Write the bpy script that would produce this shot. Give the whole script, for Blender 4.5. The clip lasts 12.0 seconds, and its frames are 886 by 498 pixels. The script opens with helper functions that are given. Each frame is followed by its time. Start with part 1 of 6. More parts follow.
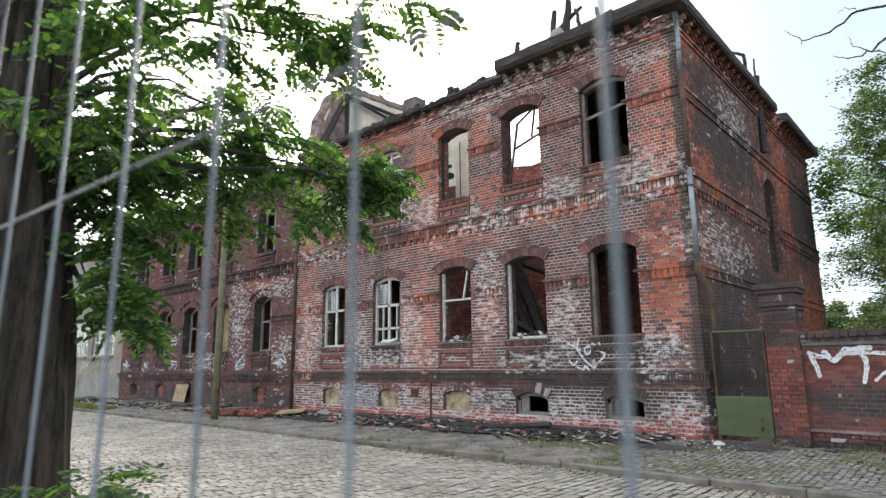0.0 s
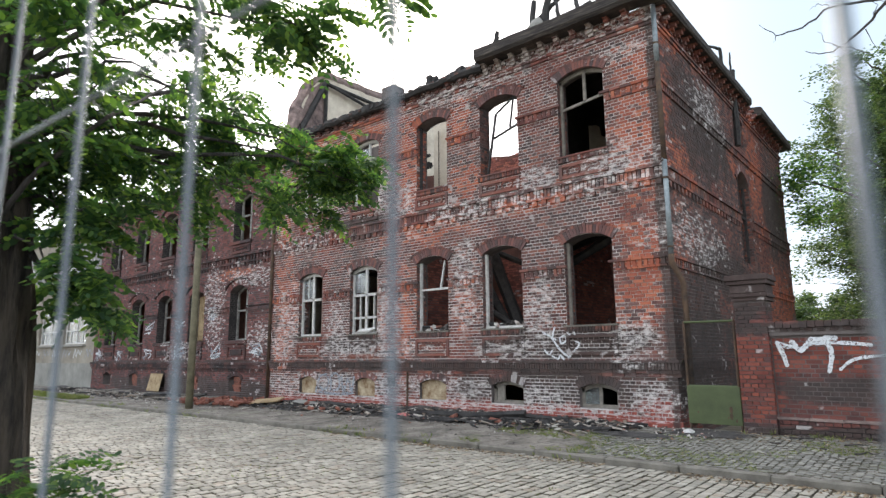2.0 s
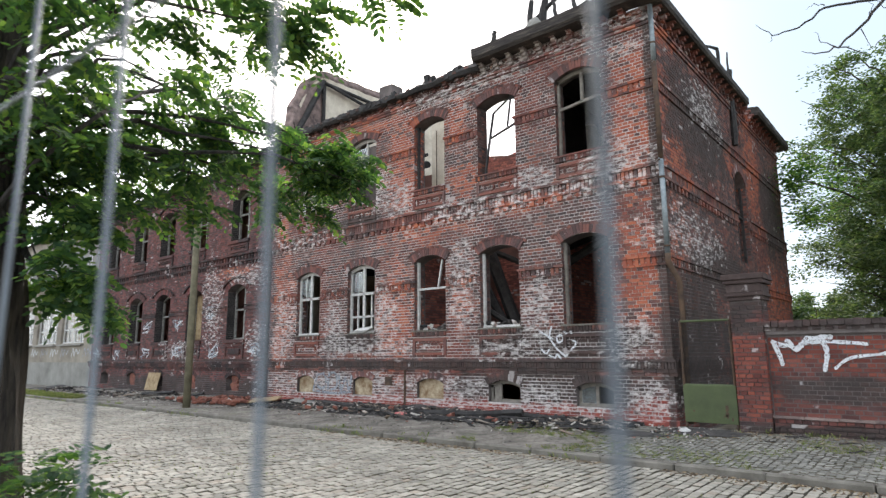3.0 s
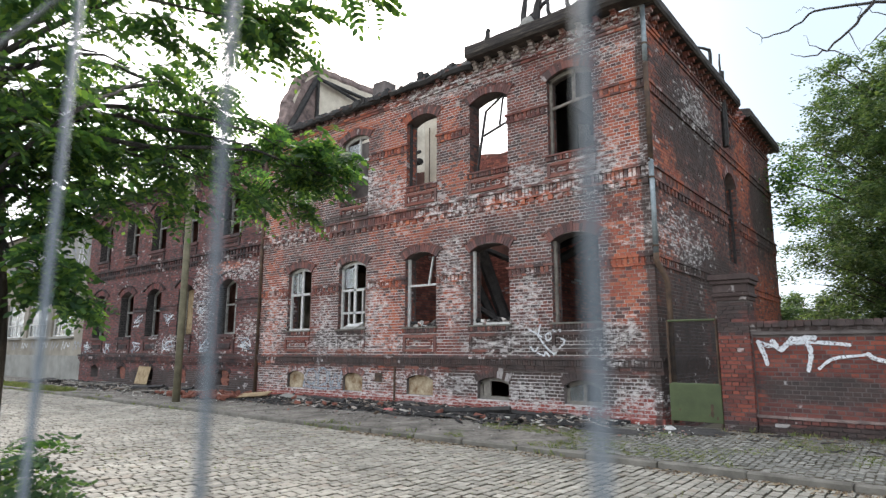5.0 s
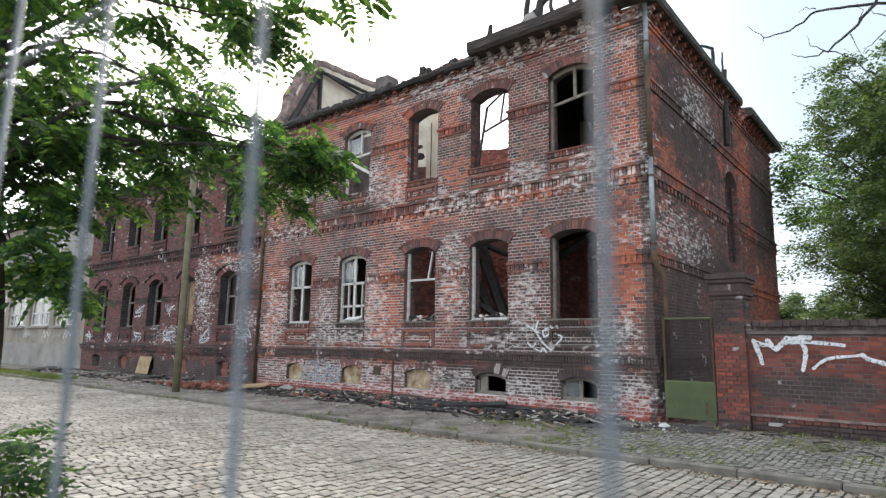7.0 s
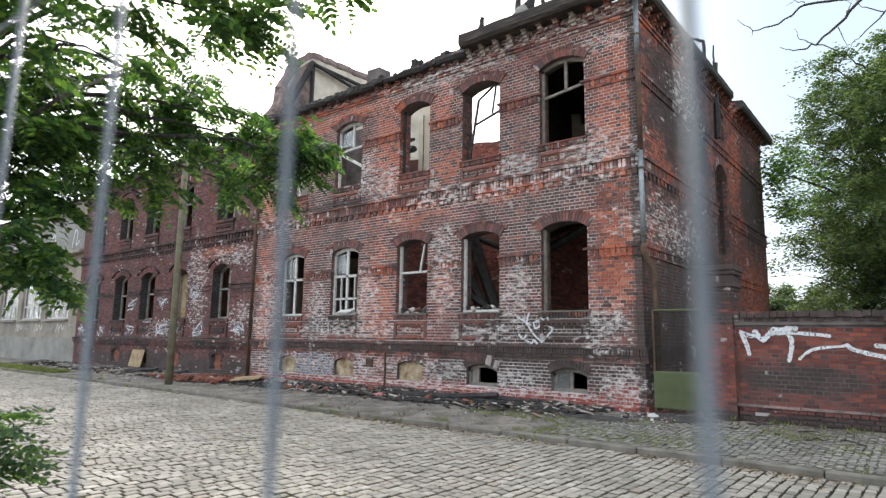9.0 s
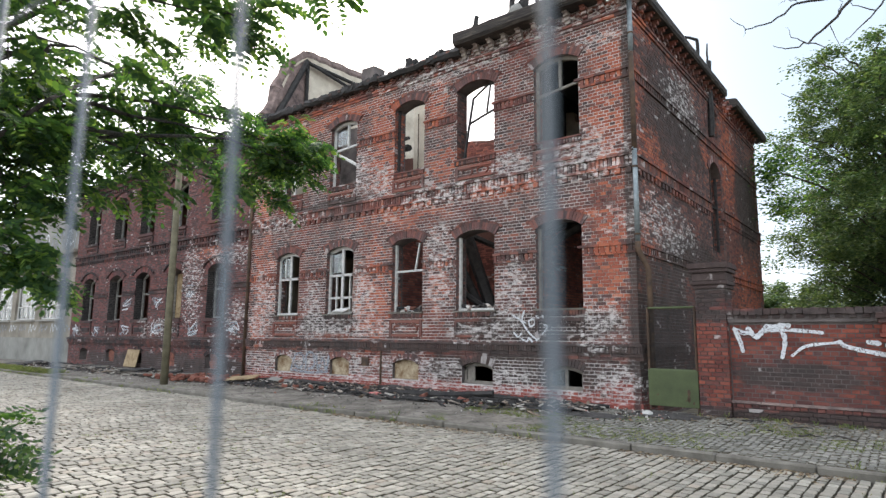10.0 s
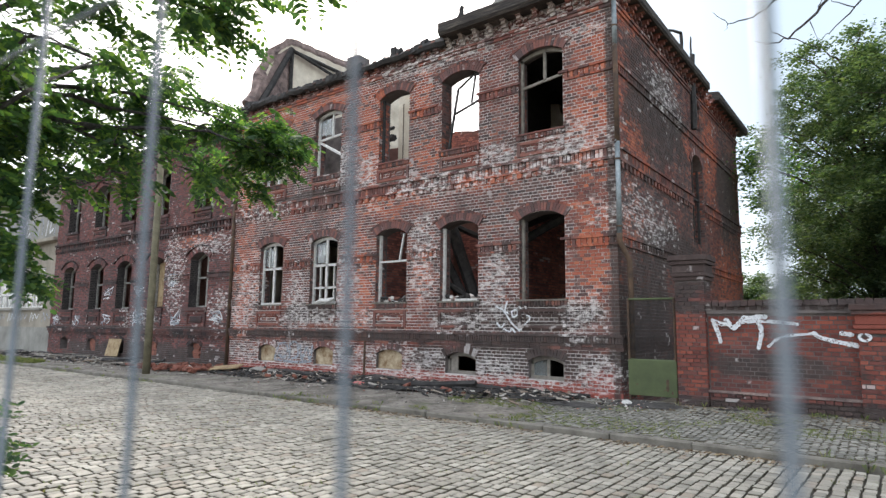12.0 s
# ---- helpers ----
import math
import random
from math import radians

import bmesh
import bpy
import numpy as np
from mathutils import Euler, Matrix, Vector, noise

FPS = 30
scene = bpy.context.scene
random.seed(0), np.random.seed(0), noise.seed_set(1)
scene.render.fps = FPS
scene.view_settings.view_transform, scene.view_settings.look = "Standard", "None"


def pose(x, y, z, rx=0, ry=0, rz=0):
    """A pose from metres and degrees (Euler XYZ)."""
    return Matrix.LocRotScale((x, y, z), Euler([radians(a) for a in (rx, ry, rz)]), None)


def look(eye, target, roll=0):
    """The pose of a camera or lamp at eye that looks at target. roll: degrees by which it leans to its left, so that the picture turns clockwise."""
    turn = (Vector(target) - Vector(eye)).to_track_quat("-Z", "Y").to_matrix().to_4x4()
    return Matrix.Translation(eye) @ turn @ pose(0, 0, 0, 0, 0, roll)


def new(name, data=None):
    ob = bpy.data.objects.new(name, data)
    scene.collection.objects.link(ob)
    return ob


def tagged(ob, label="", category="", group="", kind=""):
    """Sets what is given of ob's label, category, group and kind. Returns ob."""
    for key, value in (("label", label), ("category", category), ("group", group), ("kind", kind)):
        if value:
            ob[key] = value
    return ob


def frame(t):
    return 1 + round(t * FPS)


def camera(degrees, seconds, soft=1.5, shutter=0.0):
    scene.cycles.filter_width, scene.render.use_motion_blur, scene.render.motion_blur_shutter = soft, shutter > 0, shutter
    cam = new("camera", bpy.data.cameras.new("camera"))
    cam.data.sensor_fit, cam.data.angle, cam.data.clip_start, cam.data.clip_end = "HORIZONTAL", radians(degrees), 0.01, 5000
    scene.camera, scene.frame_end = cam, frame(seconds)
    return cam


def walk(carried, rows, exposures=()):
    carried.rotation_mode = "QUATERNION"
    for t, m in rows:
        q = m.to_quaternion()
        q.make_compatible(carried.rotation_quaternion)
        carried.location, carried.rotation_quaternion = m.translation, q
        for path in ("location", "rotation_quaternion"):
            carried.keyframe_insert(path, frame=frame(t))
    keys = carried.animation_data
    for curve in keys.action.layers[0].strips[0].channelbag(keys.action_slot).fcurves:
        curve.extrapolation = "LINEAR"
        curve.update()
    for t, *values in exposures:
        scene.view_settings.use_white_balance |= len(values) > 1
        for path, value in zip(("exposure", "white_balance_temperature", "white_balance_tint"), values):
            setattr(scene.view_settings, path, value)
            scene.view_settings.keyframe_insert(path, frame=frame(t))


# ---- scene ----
cam = camera(72.6, 12.0, soft=1.4)
PATH = [
    (0, (4.2419, -12.2945, 1.6245), (2.9352, -10.8292, 2.0055), -0.53),
    (0.5, (4.2432, -12.2803, 1.6263), (2.9476, -10.8035, 2.0015), -0.94),
    (1, (4.2516, -12.2701, 1.6263), (2.9730, -10.7761, 1.9915), -1.13),
    (1.5, (4.2657, -12.2637, 1.6235), (3.0005, -10.7565, 1.9807), -1.14),
    (2, (4.2811, -12.2591, 1.6184), (3.0213, -10.7450, 1.9655), -0.46),
    (2.5, (4.3007, -12.2547, 1.6115), (3.0405, -10.7420, 1.9634), -0.69),
    (3, (4.3192, -12.2476, 1.6038), (3.0623, -10.7308, 1.9497), -0.43),
    (5, (4.4132, -12.2257, 1.5971), (3.1698, -10.6957, 1.9335), 0.16),
    (5.5, (4.4379, -12.2246, 1.5992), (3.1788, -10.7076, 1.9363), 0.63),
    (6, (4.4624, -12.2250, 1.6021), (3.2032, -10.7066, 1.9321), 0.68),
    (6.5, (4.4878, -12.2271, 1.6043), (3.2311, -10.7042, 1.9226), 0.91),
    (7, (4.5162, -12.2309, 1.6066), (3.2647, -10.7035, 1.9241), 0.99),
    (7.5, (4.5463, -12.2355, 1.6086), (3.3025, -10.7006, 1.9203), 1.16),
    (9.5, (4.6131, -12.2263, 1.5822), (3.3772, -10.6812, 1.8742), 0.73),
    (10, (4.6265, -12.2296, 1.5854), (3.3978, -10.6785, 1.8761), 0.57),
    (10.5, (4.6394, -12.2326, 1.5891), (3.4233, -10.6710, 1.8762), 0.29),
    (11, (4.6583, -12.2372, 1.5932), (3.4516, -10.6668, 1.8712), 0.52),
    (11.5, (4.6754, -12.2404, 1.5986), (3.4761, -10.6624, 1.8664), 0.65),
    (12, (4.6890, -12.2420, 1.6048), (3.4953, -10.6580, 1.8618), 0.69),
]
walk(cam, [(t, look(eye, target, roll)) for t, eye, target, roll in PATH])
scene.cycles.max_bounces = 6
cam.data.dof.use_dof, cam.data.dof.focus_distance, cam.data.dof.aperture_fstop = True, 14.0, 6.0

# ---- light: a bright, thinly clouded sky and a veiled sun behind the houses ----
world = bpy.data.worlds.new("world")
scene.world = world
world.use_nodes = True
wn, wl = world.node_tree.nodes, world.node_tree.links
wn.clear()
w_out, w_bg = wn.new("ShaderNodeOutputWorld"), wn.new("ShaderNodeBackground")
w_sky, w_mix = wn.new("ShaderNodeTexSky"), wn.new("ShaderNodeMixRGB")
w_sky.sky_type, w_sky.sun_disc = "NISHITA", False
w_sky.sun_elevation, w_sky.sun_rotation = radians(42), radians(-50)
w_sky.air_density, w_sky.dust_density, w_sky.ozone_density = 1.0, 4.0, 1.0
w_mix.inputs[0].default_value = 0.5
w_mix.inputs[2].default_value = (8.9, 9.3, 9.8, 1)
w_bg.inputs[1].default_value = 0.11
# the cloud thins to pale blue towards the north-east
w_dir, w_far, w_map, w_blue = wn.new("ShaderNodeTexCoord"), wn.new("ShaderNodeVectorMath"), wn.new("ShaderNodeMapRange"), wn.new("ShaderNodeMixRGB")
w_far.operation = "DISTANCE"
w_far.inputs[1].default_value = (0.27, 0.86, 0.43)
w_map.inputs["From Min"].default_value, w_map.inputs["From Max"].default_value = 0.95, 0.35
w_map.interpolation_type = "SMOOTHSTEP"
w_map.inputs["To Max"].default_value = 0.92
w_blue.inputs[2].default_value = (2.5, 3.1, 3.75, 1)
wl.new(w_dir.outputs["Generated"], w_far.inputs[0])
wl.new(w_far.outputs["Value"], w_map.inputs["Value"])
wl.new(w_sky.outputs[0], w_mix.inputs[1])
wl.new(w_map.outputs[0], w_blue.inputs[0])
wl.new(w_mix.outputs[0], w_blue.inputs[1])
wl.new(w_blue.outputs[0], w_bg.inputs[0])
wl.new(w_bg.outputs[0], w_out.inputs[0])
sun = new("sun", bpy.data.lights.new("sun", "SUN"))
sun.data.energy, sun.data.angle, sun.data.color = 1.0, radians(14), (1.0, 0.95, 0.88)
sun.matrix_world = look((-20, 22, 28), (0, 0, 0))
scene.view_settings.exposure = 1.42


# ---- materials ----
def nodes_of(name):
    m = bpy.data.materials.new(name)
    m.use_nodes = True
    nt = m.node_tree
    return m, nt, nt.nodes["Principled BSDF"]


def node(nt, kind, **vals):
    n = nt.nodes.new(kind)
    for k, v in vals.items():
        n.inputs[k].default_value = v
    return n


def noise_of(nt, coord, scale, detail=4.0, rough=0.6):
    n = node(nt, "ShaderNodeTexNoise", Scale=scale, Detail=detail, Roughness=rough)
    nt.links.new(coord, n.inputs["Vector"])
    return n.outputs["Fac"]


def ramp_of(nt, fac, stops):
    r = nt.nodes.new("ShaderNodeValToRGB")
    while len(r.color_ramp.elements) < len(stops):
        r.color_ramp.elements.new(0.5)
    for e, (p, c) in zip(r.color_ramp.elements, stops):
        e.position = p
        e.color = (*c, 1) if len(c) == 3 else (c[0], c[0], c[0], 1)
    nt.links.new(fac, r.inputs[0])
    return r.outputs[0]


def mix_of(nt, fac, a, b, mode="MIX"):
    m = nt.nodes.new("ShaderNodeMixRGB")
    m.blend_type = mode
    for i, v in enumerate((fac, a, b)):
        if isinstance(v, (int, float)):
            m.inputs[i].default_value = v
        elif isinstance(v, tuple):
            m.inputs[i].default_value = (*v, 1)
        else:
            nt.links.new(v, m.inputs[i])
    return m.outputs[0]


def math_of(nt, op, a, b=0.0, clamp=False):
    m = nt.nodes.new("ShaderNodeMath")
    m.operation, m.use_clamp = op, clamp
    for i, v in enumerate((a, b)):
        if isinstance(v, (int, float)):
            m.inputs[i].default_value = v
        else:
            nt.links.new(v, m.inputs[i])
    return m.outputs[0]


def bump_of(nt, p, height, strength, distance=0.01):
    b = node(nt, "ShaderNodeBump", Strength=strength, Distance=distance)
    nt.links.new(height, b.inputs["Height"])
    nt.links.new(b.outputs[0], p.inputs["Normal"])


def world_coord(nt):
    """World position: pieces with places of their own then share the wall's stains."""
    return nt.nodes.new("ShaderNodeNewGeometry").outputs["Position"]


def blob_of(nt, pos, centre, radii, wobble):
    """A stain: 1 at its centre, 0 outside an uneven ellipsoid."""
    a = nt.nodes.new("ShaderNodeVectorMath")
    a.operation = "SUBTRACT"
    nt.links.new(pos, a.inputs[0])
    a.inputs[1].default_value = centre
    b = nt.nodes.new("ShaderNodeVectorMath")
    b.operation = "DIVIDE"
    nt.links.new(a.outputs[0], b.inputs[0])
    b.inputs[1].default_value = radii
    c = nt.nodes.new("ShaderNodeVectorMath")
    c.operation = "LENGTH"
    nt.links.new(b.outputs[0], c.inputs[0])
    d = math_of(nt, "ADD", c.outputs["Value"], wobble)
    m = nt.nodes.new("ShaderNodeMapRange")
    m.inputs["From Min"].default_value, m.inputs["From Max"].default_value = 1.1, 0.8
    nt.links.new(d, m.inputs["Value"])
    return m.outputs[0]


ORANGE = [(0.0, (0.29, 0.080, 0.047)), (0.45, (0.39, 0.110, 0.060)), (0.74, (0.48, 0.155, 0.080)), (0.80, (0.17, 0.07, 0.055)), (1.0, (0.10, 0.055, 0.05))]
DARK_RED = [(0.0, (0.11, 0.036, 0.03)), (0.55, (0.20, 0.058, 0.042)), (0.9, (0.29, 0.085, 0.055)), (1.0, (0.07, 0.04, 0.038))]


def stretched(nt, pos, scale):
    mp = nt.nodes.new("ShaderNodeMapping")
    mp.inputs["Scale"].default_value = scale
    nt.links.new(pos, mp.inputs[0])
    return mp.outputs[0]


def brick_material(name, palette, orange=(), dark=(), white=(), single=False, white_base=0.62, fresh=ORANGE, ruddy=0.75, painted=(), mottle=0.8):
    m, nt, p = nodes_of(name)
    pos = world_coord(nt)
    if single:
        rnd = nt.nodes.new("ShaderNodeObjectInfo").outputs["Random"]
    else:
        rnd = nt.nodes.new("ShaderNodeNewGeometry").outputs["Random Per Island"]
    col = ramp_of(nt, rnd, palette)
    rnd2 = math_of(nt, "FRACT", math_of(nt, "MULTIPLY", rnd, 37.7))
    wob = math_of(nt, "MULTIPLY", math_of(nt, "SUBTRACT", noise_of(nt, pos, 1.3, 6, 0.65), 0.5), 1.9)
    rwob = math_of(nt, "ADD", wob, math_of(nt, "MULTIPLY", math_of(nt, "SUBTRACT", rnd2, 0.5), mottle))
    # broad redder stretches, brick by brick at their edges
    zone_ = math_of(nt, "ADD", noise_of(nt, pos, 0.5, 5, 0.6), math_of(nt, "MULTIPLY", math_of(nt, "SUBTRACT", rnd2, 0.5), 0.14))
    col = mix_of(nt, ramp_of(nt, zone_, [(0.50, (0.0,)), (0.62, (ruddy,))]), col, ramp_of(nt, rnd, DARK_RED))
    # cleaner, orange-red areas
    om = None
    for c, r in orange:
        b = blob_of(nt, pos, c, r, rwob)
        om = b if om is None else math_of(nt, "MAXIMUM", om, b)
    if om is not None:
        col = mix_of(nt, om, col, ramp_of(nt, rnd, fresh))
    # flaking red paint at the foot
    for c, r in painted:
        red = ramp_of(nt, noise_of(nt, pos, 9.0, 6, 0.7), [(0.3, (0.13, 0.036, 0.032)), (0.5, (0.27, 0.060, 0.045)), (0.68, (0.42, 0.115, 0.08))])
        col = mix_of(nt, blob_of(nt, pos, c, r, math_of(nt, "MULTIPLY", rwob, 0.7)), col, red)
    # soot, and darker bands along ledges and mouldings
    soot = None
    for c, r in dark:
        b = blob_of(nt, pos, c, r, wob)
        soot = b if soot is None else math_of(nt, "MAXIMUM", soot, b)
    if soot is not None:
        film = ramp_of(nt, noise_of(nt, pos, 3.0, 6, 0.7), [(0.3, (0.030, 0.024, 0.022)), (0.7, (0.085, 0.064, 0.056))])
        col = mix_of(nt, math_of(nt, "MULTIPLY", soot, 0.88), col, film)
    # salts and flaked whitewash, running along the courses
    fl = noise_of(nt, stretched(nt, pos, (2.6, 2.6, 6.5)), 2.0, 8, 0.74)
    wm = ramp_of(nt, fl, [(white_base, (0.0,)), (white_base + 0.05, (0.7,))])
    wm = mix_of(nt, 1.0, wm, ramp_of(nt, noise_of(nt, pos, 0.8, 3), [(0.46, (0.0,)), (0.6, (1.0,))]), "MULTIPLY")
    if soot is not None:
        wm = math_of(nt, "MULTIPLY", wm, math_of(nt, "SUBTRACT", 1.0, soot))
    wb = None
    for c, r in white:
        b = blob_of(nt, pos, c, r, rwob)
        wb = b if wb is None else math_of(nt, "MAXIMUM", wb, b)
    if wb is not None:
        wm = math_of(nt, "MAXIMUM", wm, math_of(nt, "MULTIPLY", wb, ramp_of(nt, fl, [(0.48, (0.0,)), (0.575, (0.8,))])))
    pale = math_of(nt, "ADD", noise_of(nt, pos, 1.5, 4, 0.6), math_of(nt, "MULTIPLY", rnd2, 0.30))
    wm = math_of(nt, "MAXIMUM", wm, ramp_of(nt, pale, [(0.86, (0.0,)), (0.90, (0.45,))]))
    col = mix_of(nt, wm, col, (0.80, 0.75, 0.715))
    veil = ramp_of(nt, noise_of(nt, pos, 2.6, 8, 0.72), [(0.5, (0.0,)), (0.8, (0.12,))])
    col = mix_of(nt, veil, col, (0.46, 0.40, 0.38))
    grain = noise_of(nt, pos, 45, 6, 0.7)
    col = mix_of(nt, 0.4, col, ramp_of(nt, grain, [(0.3, (0.35,)), (0.7, (1.3,))]), "MULTIPLY")
    nt.links.new(col, p.inputs["Base Color"])
    p.inputs["Roughness"].default_value = 0.88
    bump_of(nt, p, grain, 0.5, 0.006)
    return m


def plain(name, a, b, rough=0.8, scale=8.0, metal=0.0, bump=0.3, fine=60.0, spec=0.5, coat=None):
    """Two tones in large stains, fine grain in relief."""
    m, nt, p = nodes_of(name)
    pos = world_coord(nt)
    col = ramp_of(nt, noise_of(nt, pos, scale, 6, 0.65), [(0.32, a), (0.68, b)])
    grain = noise_of(nt, pos, fine, 5, 0.7)
    col = mix_of(nt, 0.3, col, ramp_of(nt, grain, [(0.3, (0.55,)), (0.7, (1.25,))]), "MULTIPLY")
    nt.links.new(col, p.inputs["Base Color"])
    p.inputs["Roughness"].default_value, p.inputs["Metallic"].default_value = rough, metal
    p.inputs["Specular IOR Level"].default_value = spec
    bump_of(nt, p, grain, bump, 0.008)
    return m


def leaf_material(name, stops, translucent=0.5):
    m, nt, p = nodes_of(name)
    rnd = nt.nodes.new("ShaderNodeNewGeometry").outputs["Random Per Island"]
    col = ramp_of(nt, rnd, stops)
    col = mix_of(nt, 0.5, col, ramp_of(nt, noise_of(nt, world_coord(nt), 1.1, 3), [(0.35, (0.6,)), (0.65, (1.4,))]), "MULTIPLY")
    nt.links.new(col, p.inputs["Base Color"])
    p.inputs["Roughness"].default_value = 0.62
    t = nt.nodes.new("ShaderNodeBsdfTranslucent")
    nt.links.new(mix_of(nt, 1.0, col, (1.3, 1.35, 0.6), "MULTIPLY"), t.inputs[0])
    s = nt.nodes.new("ShaderNodeMixShader")
    s.inputs[0].default_value = translucent
    nt.links.new(p.outputs[0], s.inputs[1])
    nt.links.new(t.outputs[0], s.inputs[2])
    nt.links.new(s.outputs[0], nt.nodes["Material Output"].inputs[0])
    return m


def bark_material(name, a, b):
    m, nt, p = nodes_of(name)
    pos = world_coord(nt)
    mp = nt.nodes.new("ShaderNodeMapping")
    mp.inputs["Scale"].default_value = (16, 16, 2.2)
    nt.links.new(pos, mp.inputs[0])
    n = noise_of(nt, mp.outputs[0], 1.6, 8, 0.7)
    col = ramp_of(nt, n, [(0.36, a), (0.62, b)])
    nt.links.new(col, p.inputs["Base Color"])
    p.inputs["Roughness"].default_value = 0.95
    bump_of(nt, p, n, 1.0, 0.05)
    return m


PAL = [(0.0, (0.062, 0.043, 0.041)), (0.4, (0.115, 0.068, 0.060)), (0.75, (0.175, 0.088, 0.073)), (0.93, (0.24, 0.100, 0.075)), (1.0, (0.31, 0.112, 0.072))]
PAL_RED = [(0.0, (0.055, 0.030, 0.030)), (0.4, (0.105, 0.042, 0.040)), (0.8, (0.165, 0.055, 0.050)), (1.0, (0.23, 0.075, 0.062))]
FRONT_ORANGE = [((-0.35, 0, 3.3), (0.75, 2, 1.5)), ((-0.35, 0, 6.9), (0.55, 2, 1.9)), ((-7.3, 0, 7.2), (0.7, 2, 1.8)), ((-5.3, 0, 7.9), (0.35, 2, 0.7)), ((-5.1, 0, 6.1), (0.55, 2, 0.5)),
                ((-6.6, 0, 4.95), (1.6, 2, 0.3)), ((-12.9, 0, 3.0), (0.6, 2, 2.0)), ((-3.2, 0, 5.2), (1.2, 2, 0.2)), ((-7.6, 0, 2.7), (0.6, 2, 1.5)), ((-5.2, 0, 2.9), (0.35, 2, 0.7)),
                ((-10.6, 0, 8.45), (3.0, 2, 0.4)), ((-13.0, 0, 5.9), (0.45, 2, 0.5)),
                ((0.05, 1.3, 6.0), (2, 1.0, 0.7)), ((0.05, 8.3, 7.2), (2, 1.0, 1.9)), ((0.05, 0.8, 8.75), (2, 0.8, 0.3)), ((0.05, 10.5, 3.0), (2, 2.0, 1.4)), ((0.05, 5.6, 6.9), (2, 0.5, 0.4))]
# soot on side wall and corner; darker bands at eave, belt and plinth
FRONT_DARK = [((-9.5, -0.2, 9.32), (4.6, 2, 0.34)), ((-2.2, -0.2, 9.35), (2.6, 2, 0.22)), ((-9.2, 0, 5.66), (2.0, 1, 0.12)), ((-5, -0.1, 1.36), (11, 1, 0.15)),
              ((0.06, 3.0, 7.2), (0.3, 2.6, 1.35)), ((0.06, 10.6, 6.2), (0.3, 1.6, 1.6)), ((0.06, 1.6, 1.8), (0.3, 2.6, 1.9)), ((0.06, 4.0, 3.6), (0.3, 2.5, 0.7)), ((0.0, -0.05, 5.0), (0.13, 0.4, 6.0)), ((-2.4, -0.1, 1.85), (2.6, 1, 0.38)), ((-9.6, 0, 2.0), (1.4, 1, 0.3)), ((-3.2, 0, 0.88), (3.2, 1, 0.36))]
FRONT_WHITE = [((-0.75, 0, 1.85), (0.55, 1, 0.55)), ((-1.0, 0, 5.75), (0.9, 1, 0.5)), ((-3.0, 0, 5.75), (0.6, 1, 0.3)), ((-12.8, 0, 2.5), (0.7, 1, 1.2)), ((-8.2, 0, 6.3), (0.5, 1, 0.7)),
               ((-0.4, 0, 0.75), (0.5, 1, 0.3)), ((-11, 0, 0.75), (2.8, 1, 0.35)), ((-3.2, 0, 0.65), (0.8, 1, 0.25)), ((-6.8, 0, 0.75), (2.6, 1, 0.32)), ((-4.0, 0, 1.75), (0.8, 1, 0.3)), ((-9.0, 0, 1.8), (2.5, 1, 0.25)), ((0.05, 3.6, 7.9), (1, 1.3, 0.6)), ((0.05, 1.8, 4.2), (1, 2.0, 0.6)),
               ((-8.0, 0, 2.9), (0.5, 1, 0.9)), ((-0.6, 0, 8.35), (0.6, 1, 0.2)), ((-5.2, 0, 8.75), (2.0, 1, 0.2)), ((-1.7, 0, 5.35), (1.8, 1, 0.25)), ((-12.0, 0, 5.3), (2.0, 1, 0.25)), ((-2.0, -0.1, 8.98), (2.5, 1, 0.22)), ((-4.9, 0, 5.35), (2.0, 1, 0.3)), ((-7.6, 0, 5.9), (0.8, 1, 0.5)), ((-5.2, 0, 3.2), (0.4, 1, 1.2)), ((-3.0, 0, 2.6), (0.4, 1, 0.8)), ((-10.3, 0, 2.4), (0.4, 1, 1.0))]
PAINTED = [((-6.5, 0, 0.28), (7.6, 2, 0.27)), ((-0.2, 0, 0.3), (0.6, 2, 0.5))]
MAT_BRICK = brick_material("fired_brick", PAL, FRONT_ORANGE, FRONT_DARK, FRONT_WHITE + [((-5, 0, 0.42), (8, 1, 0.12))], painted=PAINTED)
PAL_ARCH = [(0.0, (0.085, 0.058, 0.056)), (0.5, (0.16, 0.082, 0.074)), (1.0, (0.27, 0.11, 0.085))]
MAT_ARCH = brick_material("arch_brick_single", PAL_ARCH, FRONT_ORANGE[2:5], FRONT_DARK, FRONT_WHITE, single=True, ruddy=0.3)
MAT_BRICK_ONE = brick_material("fired_brick_single", PAL, FRONT_ORANGE, FRONT_DARK, FRONT_WHITE, single=True)
MAT_BRICK_INNER = brick_material("inner_bare_brick", [(0.0, (0.16, 0.065, 0.055)), (0.6, (0.34, 0.12, 0.095)), (1.0, (0.48, 0.17, 0.12))], white_base=0.66, ruddy=0.3)
LEFT_WHITE = [((-14.6, 0.25, 2.2), (0.8, 1, 0.7)), ((-17.8, 0.25, 3.6), (0.7, 1, 1.6)), ((-15.0, 0.25, 4.5), (1.2, 1, 0.5)), ((-20, 0.25, 1.8), (1.6, 1, 0.4)), ((-16.2, 0.25, 4.6), (0.8, 1, 0.25))]
LEFT_ARGS = (PAL_RED, [((-16.5, 0.25, 4.75), (1.2, 1, 0.22))], [((-21, 0.2, 1.38), (9, 1, 0.14)), ((-20, 0.2, 0.4), (8, 1, 0.5))], LEFT_WHITE)
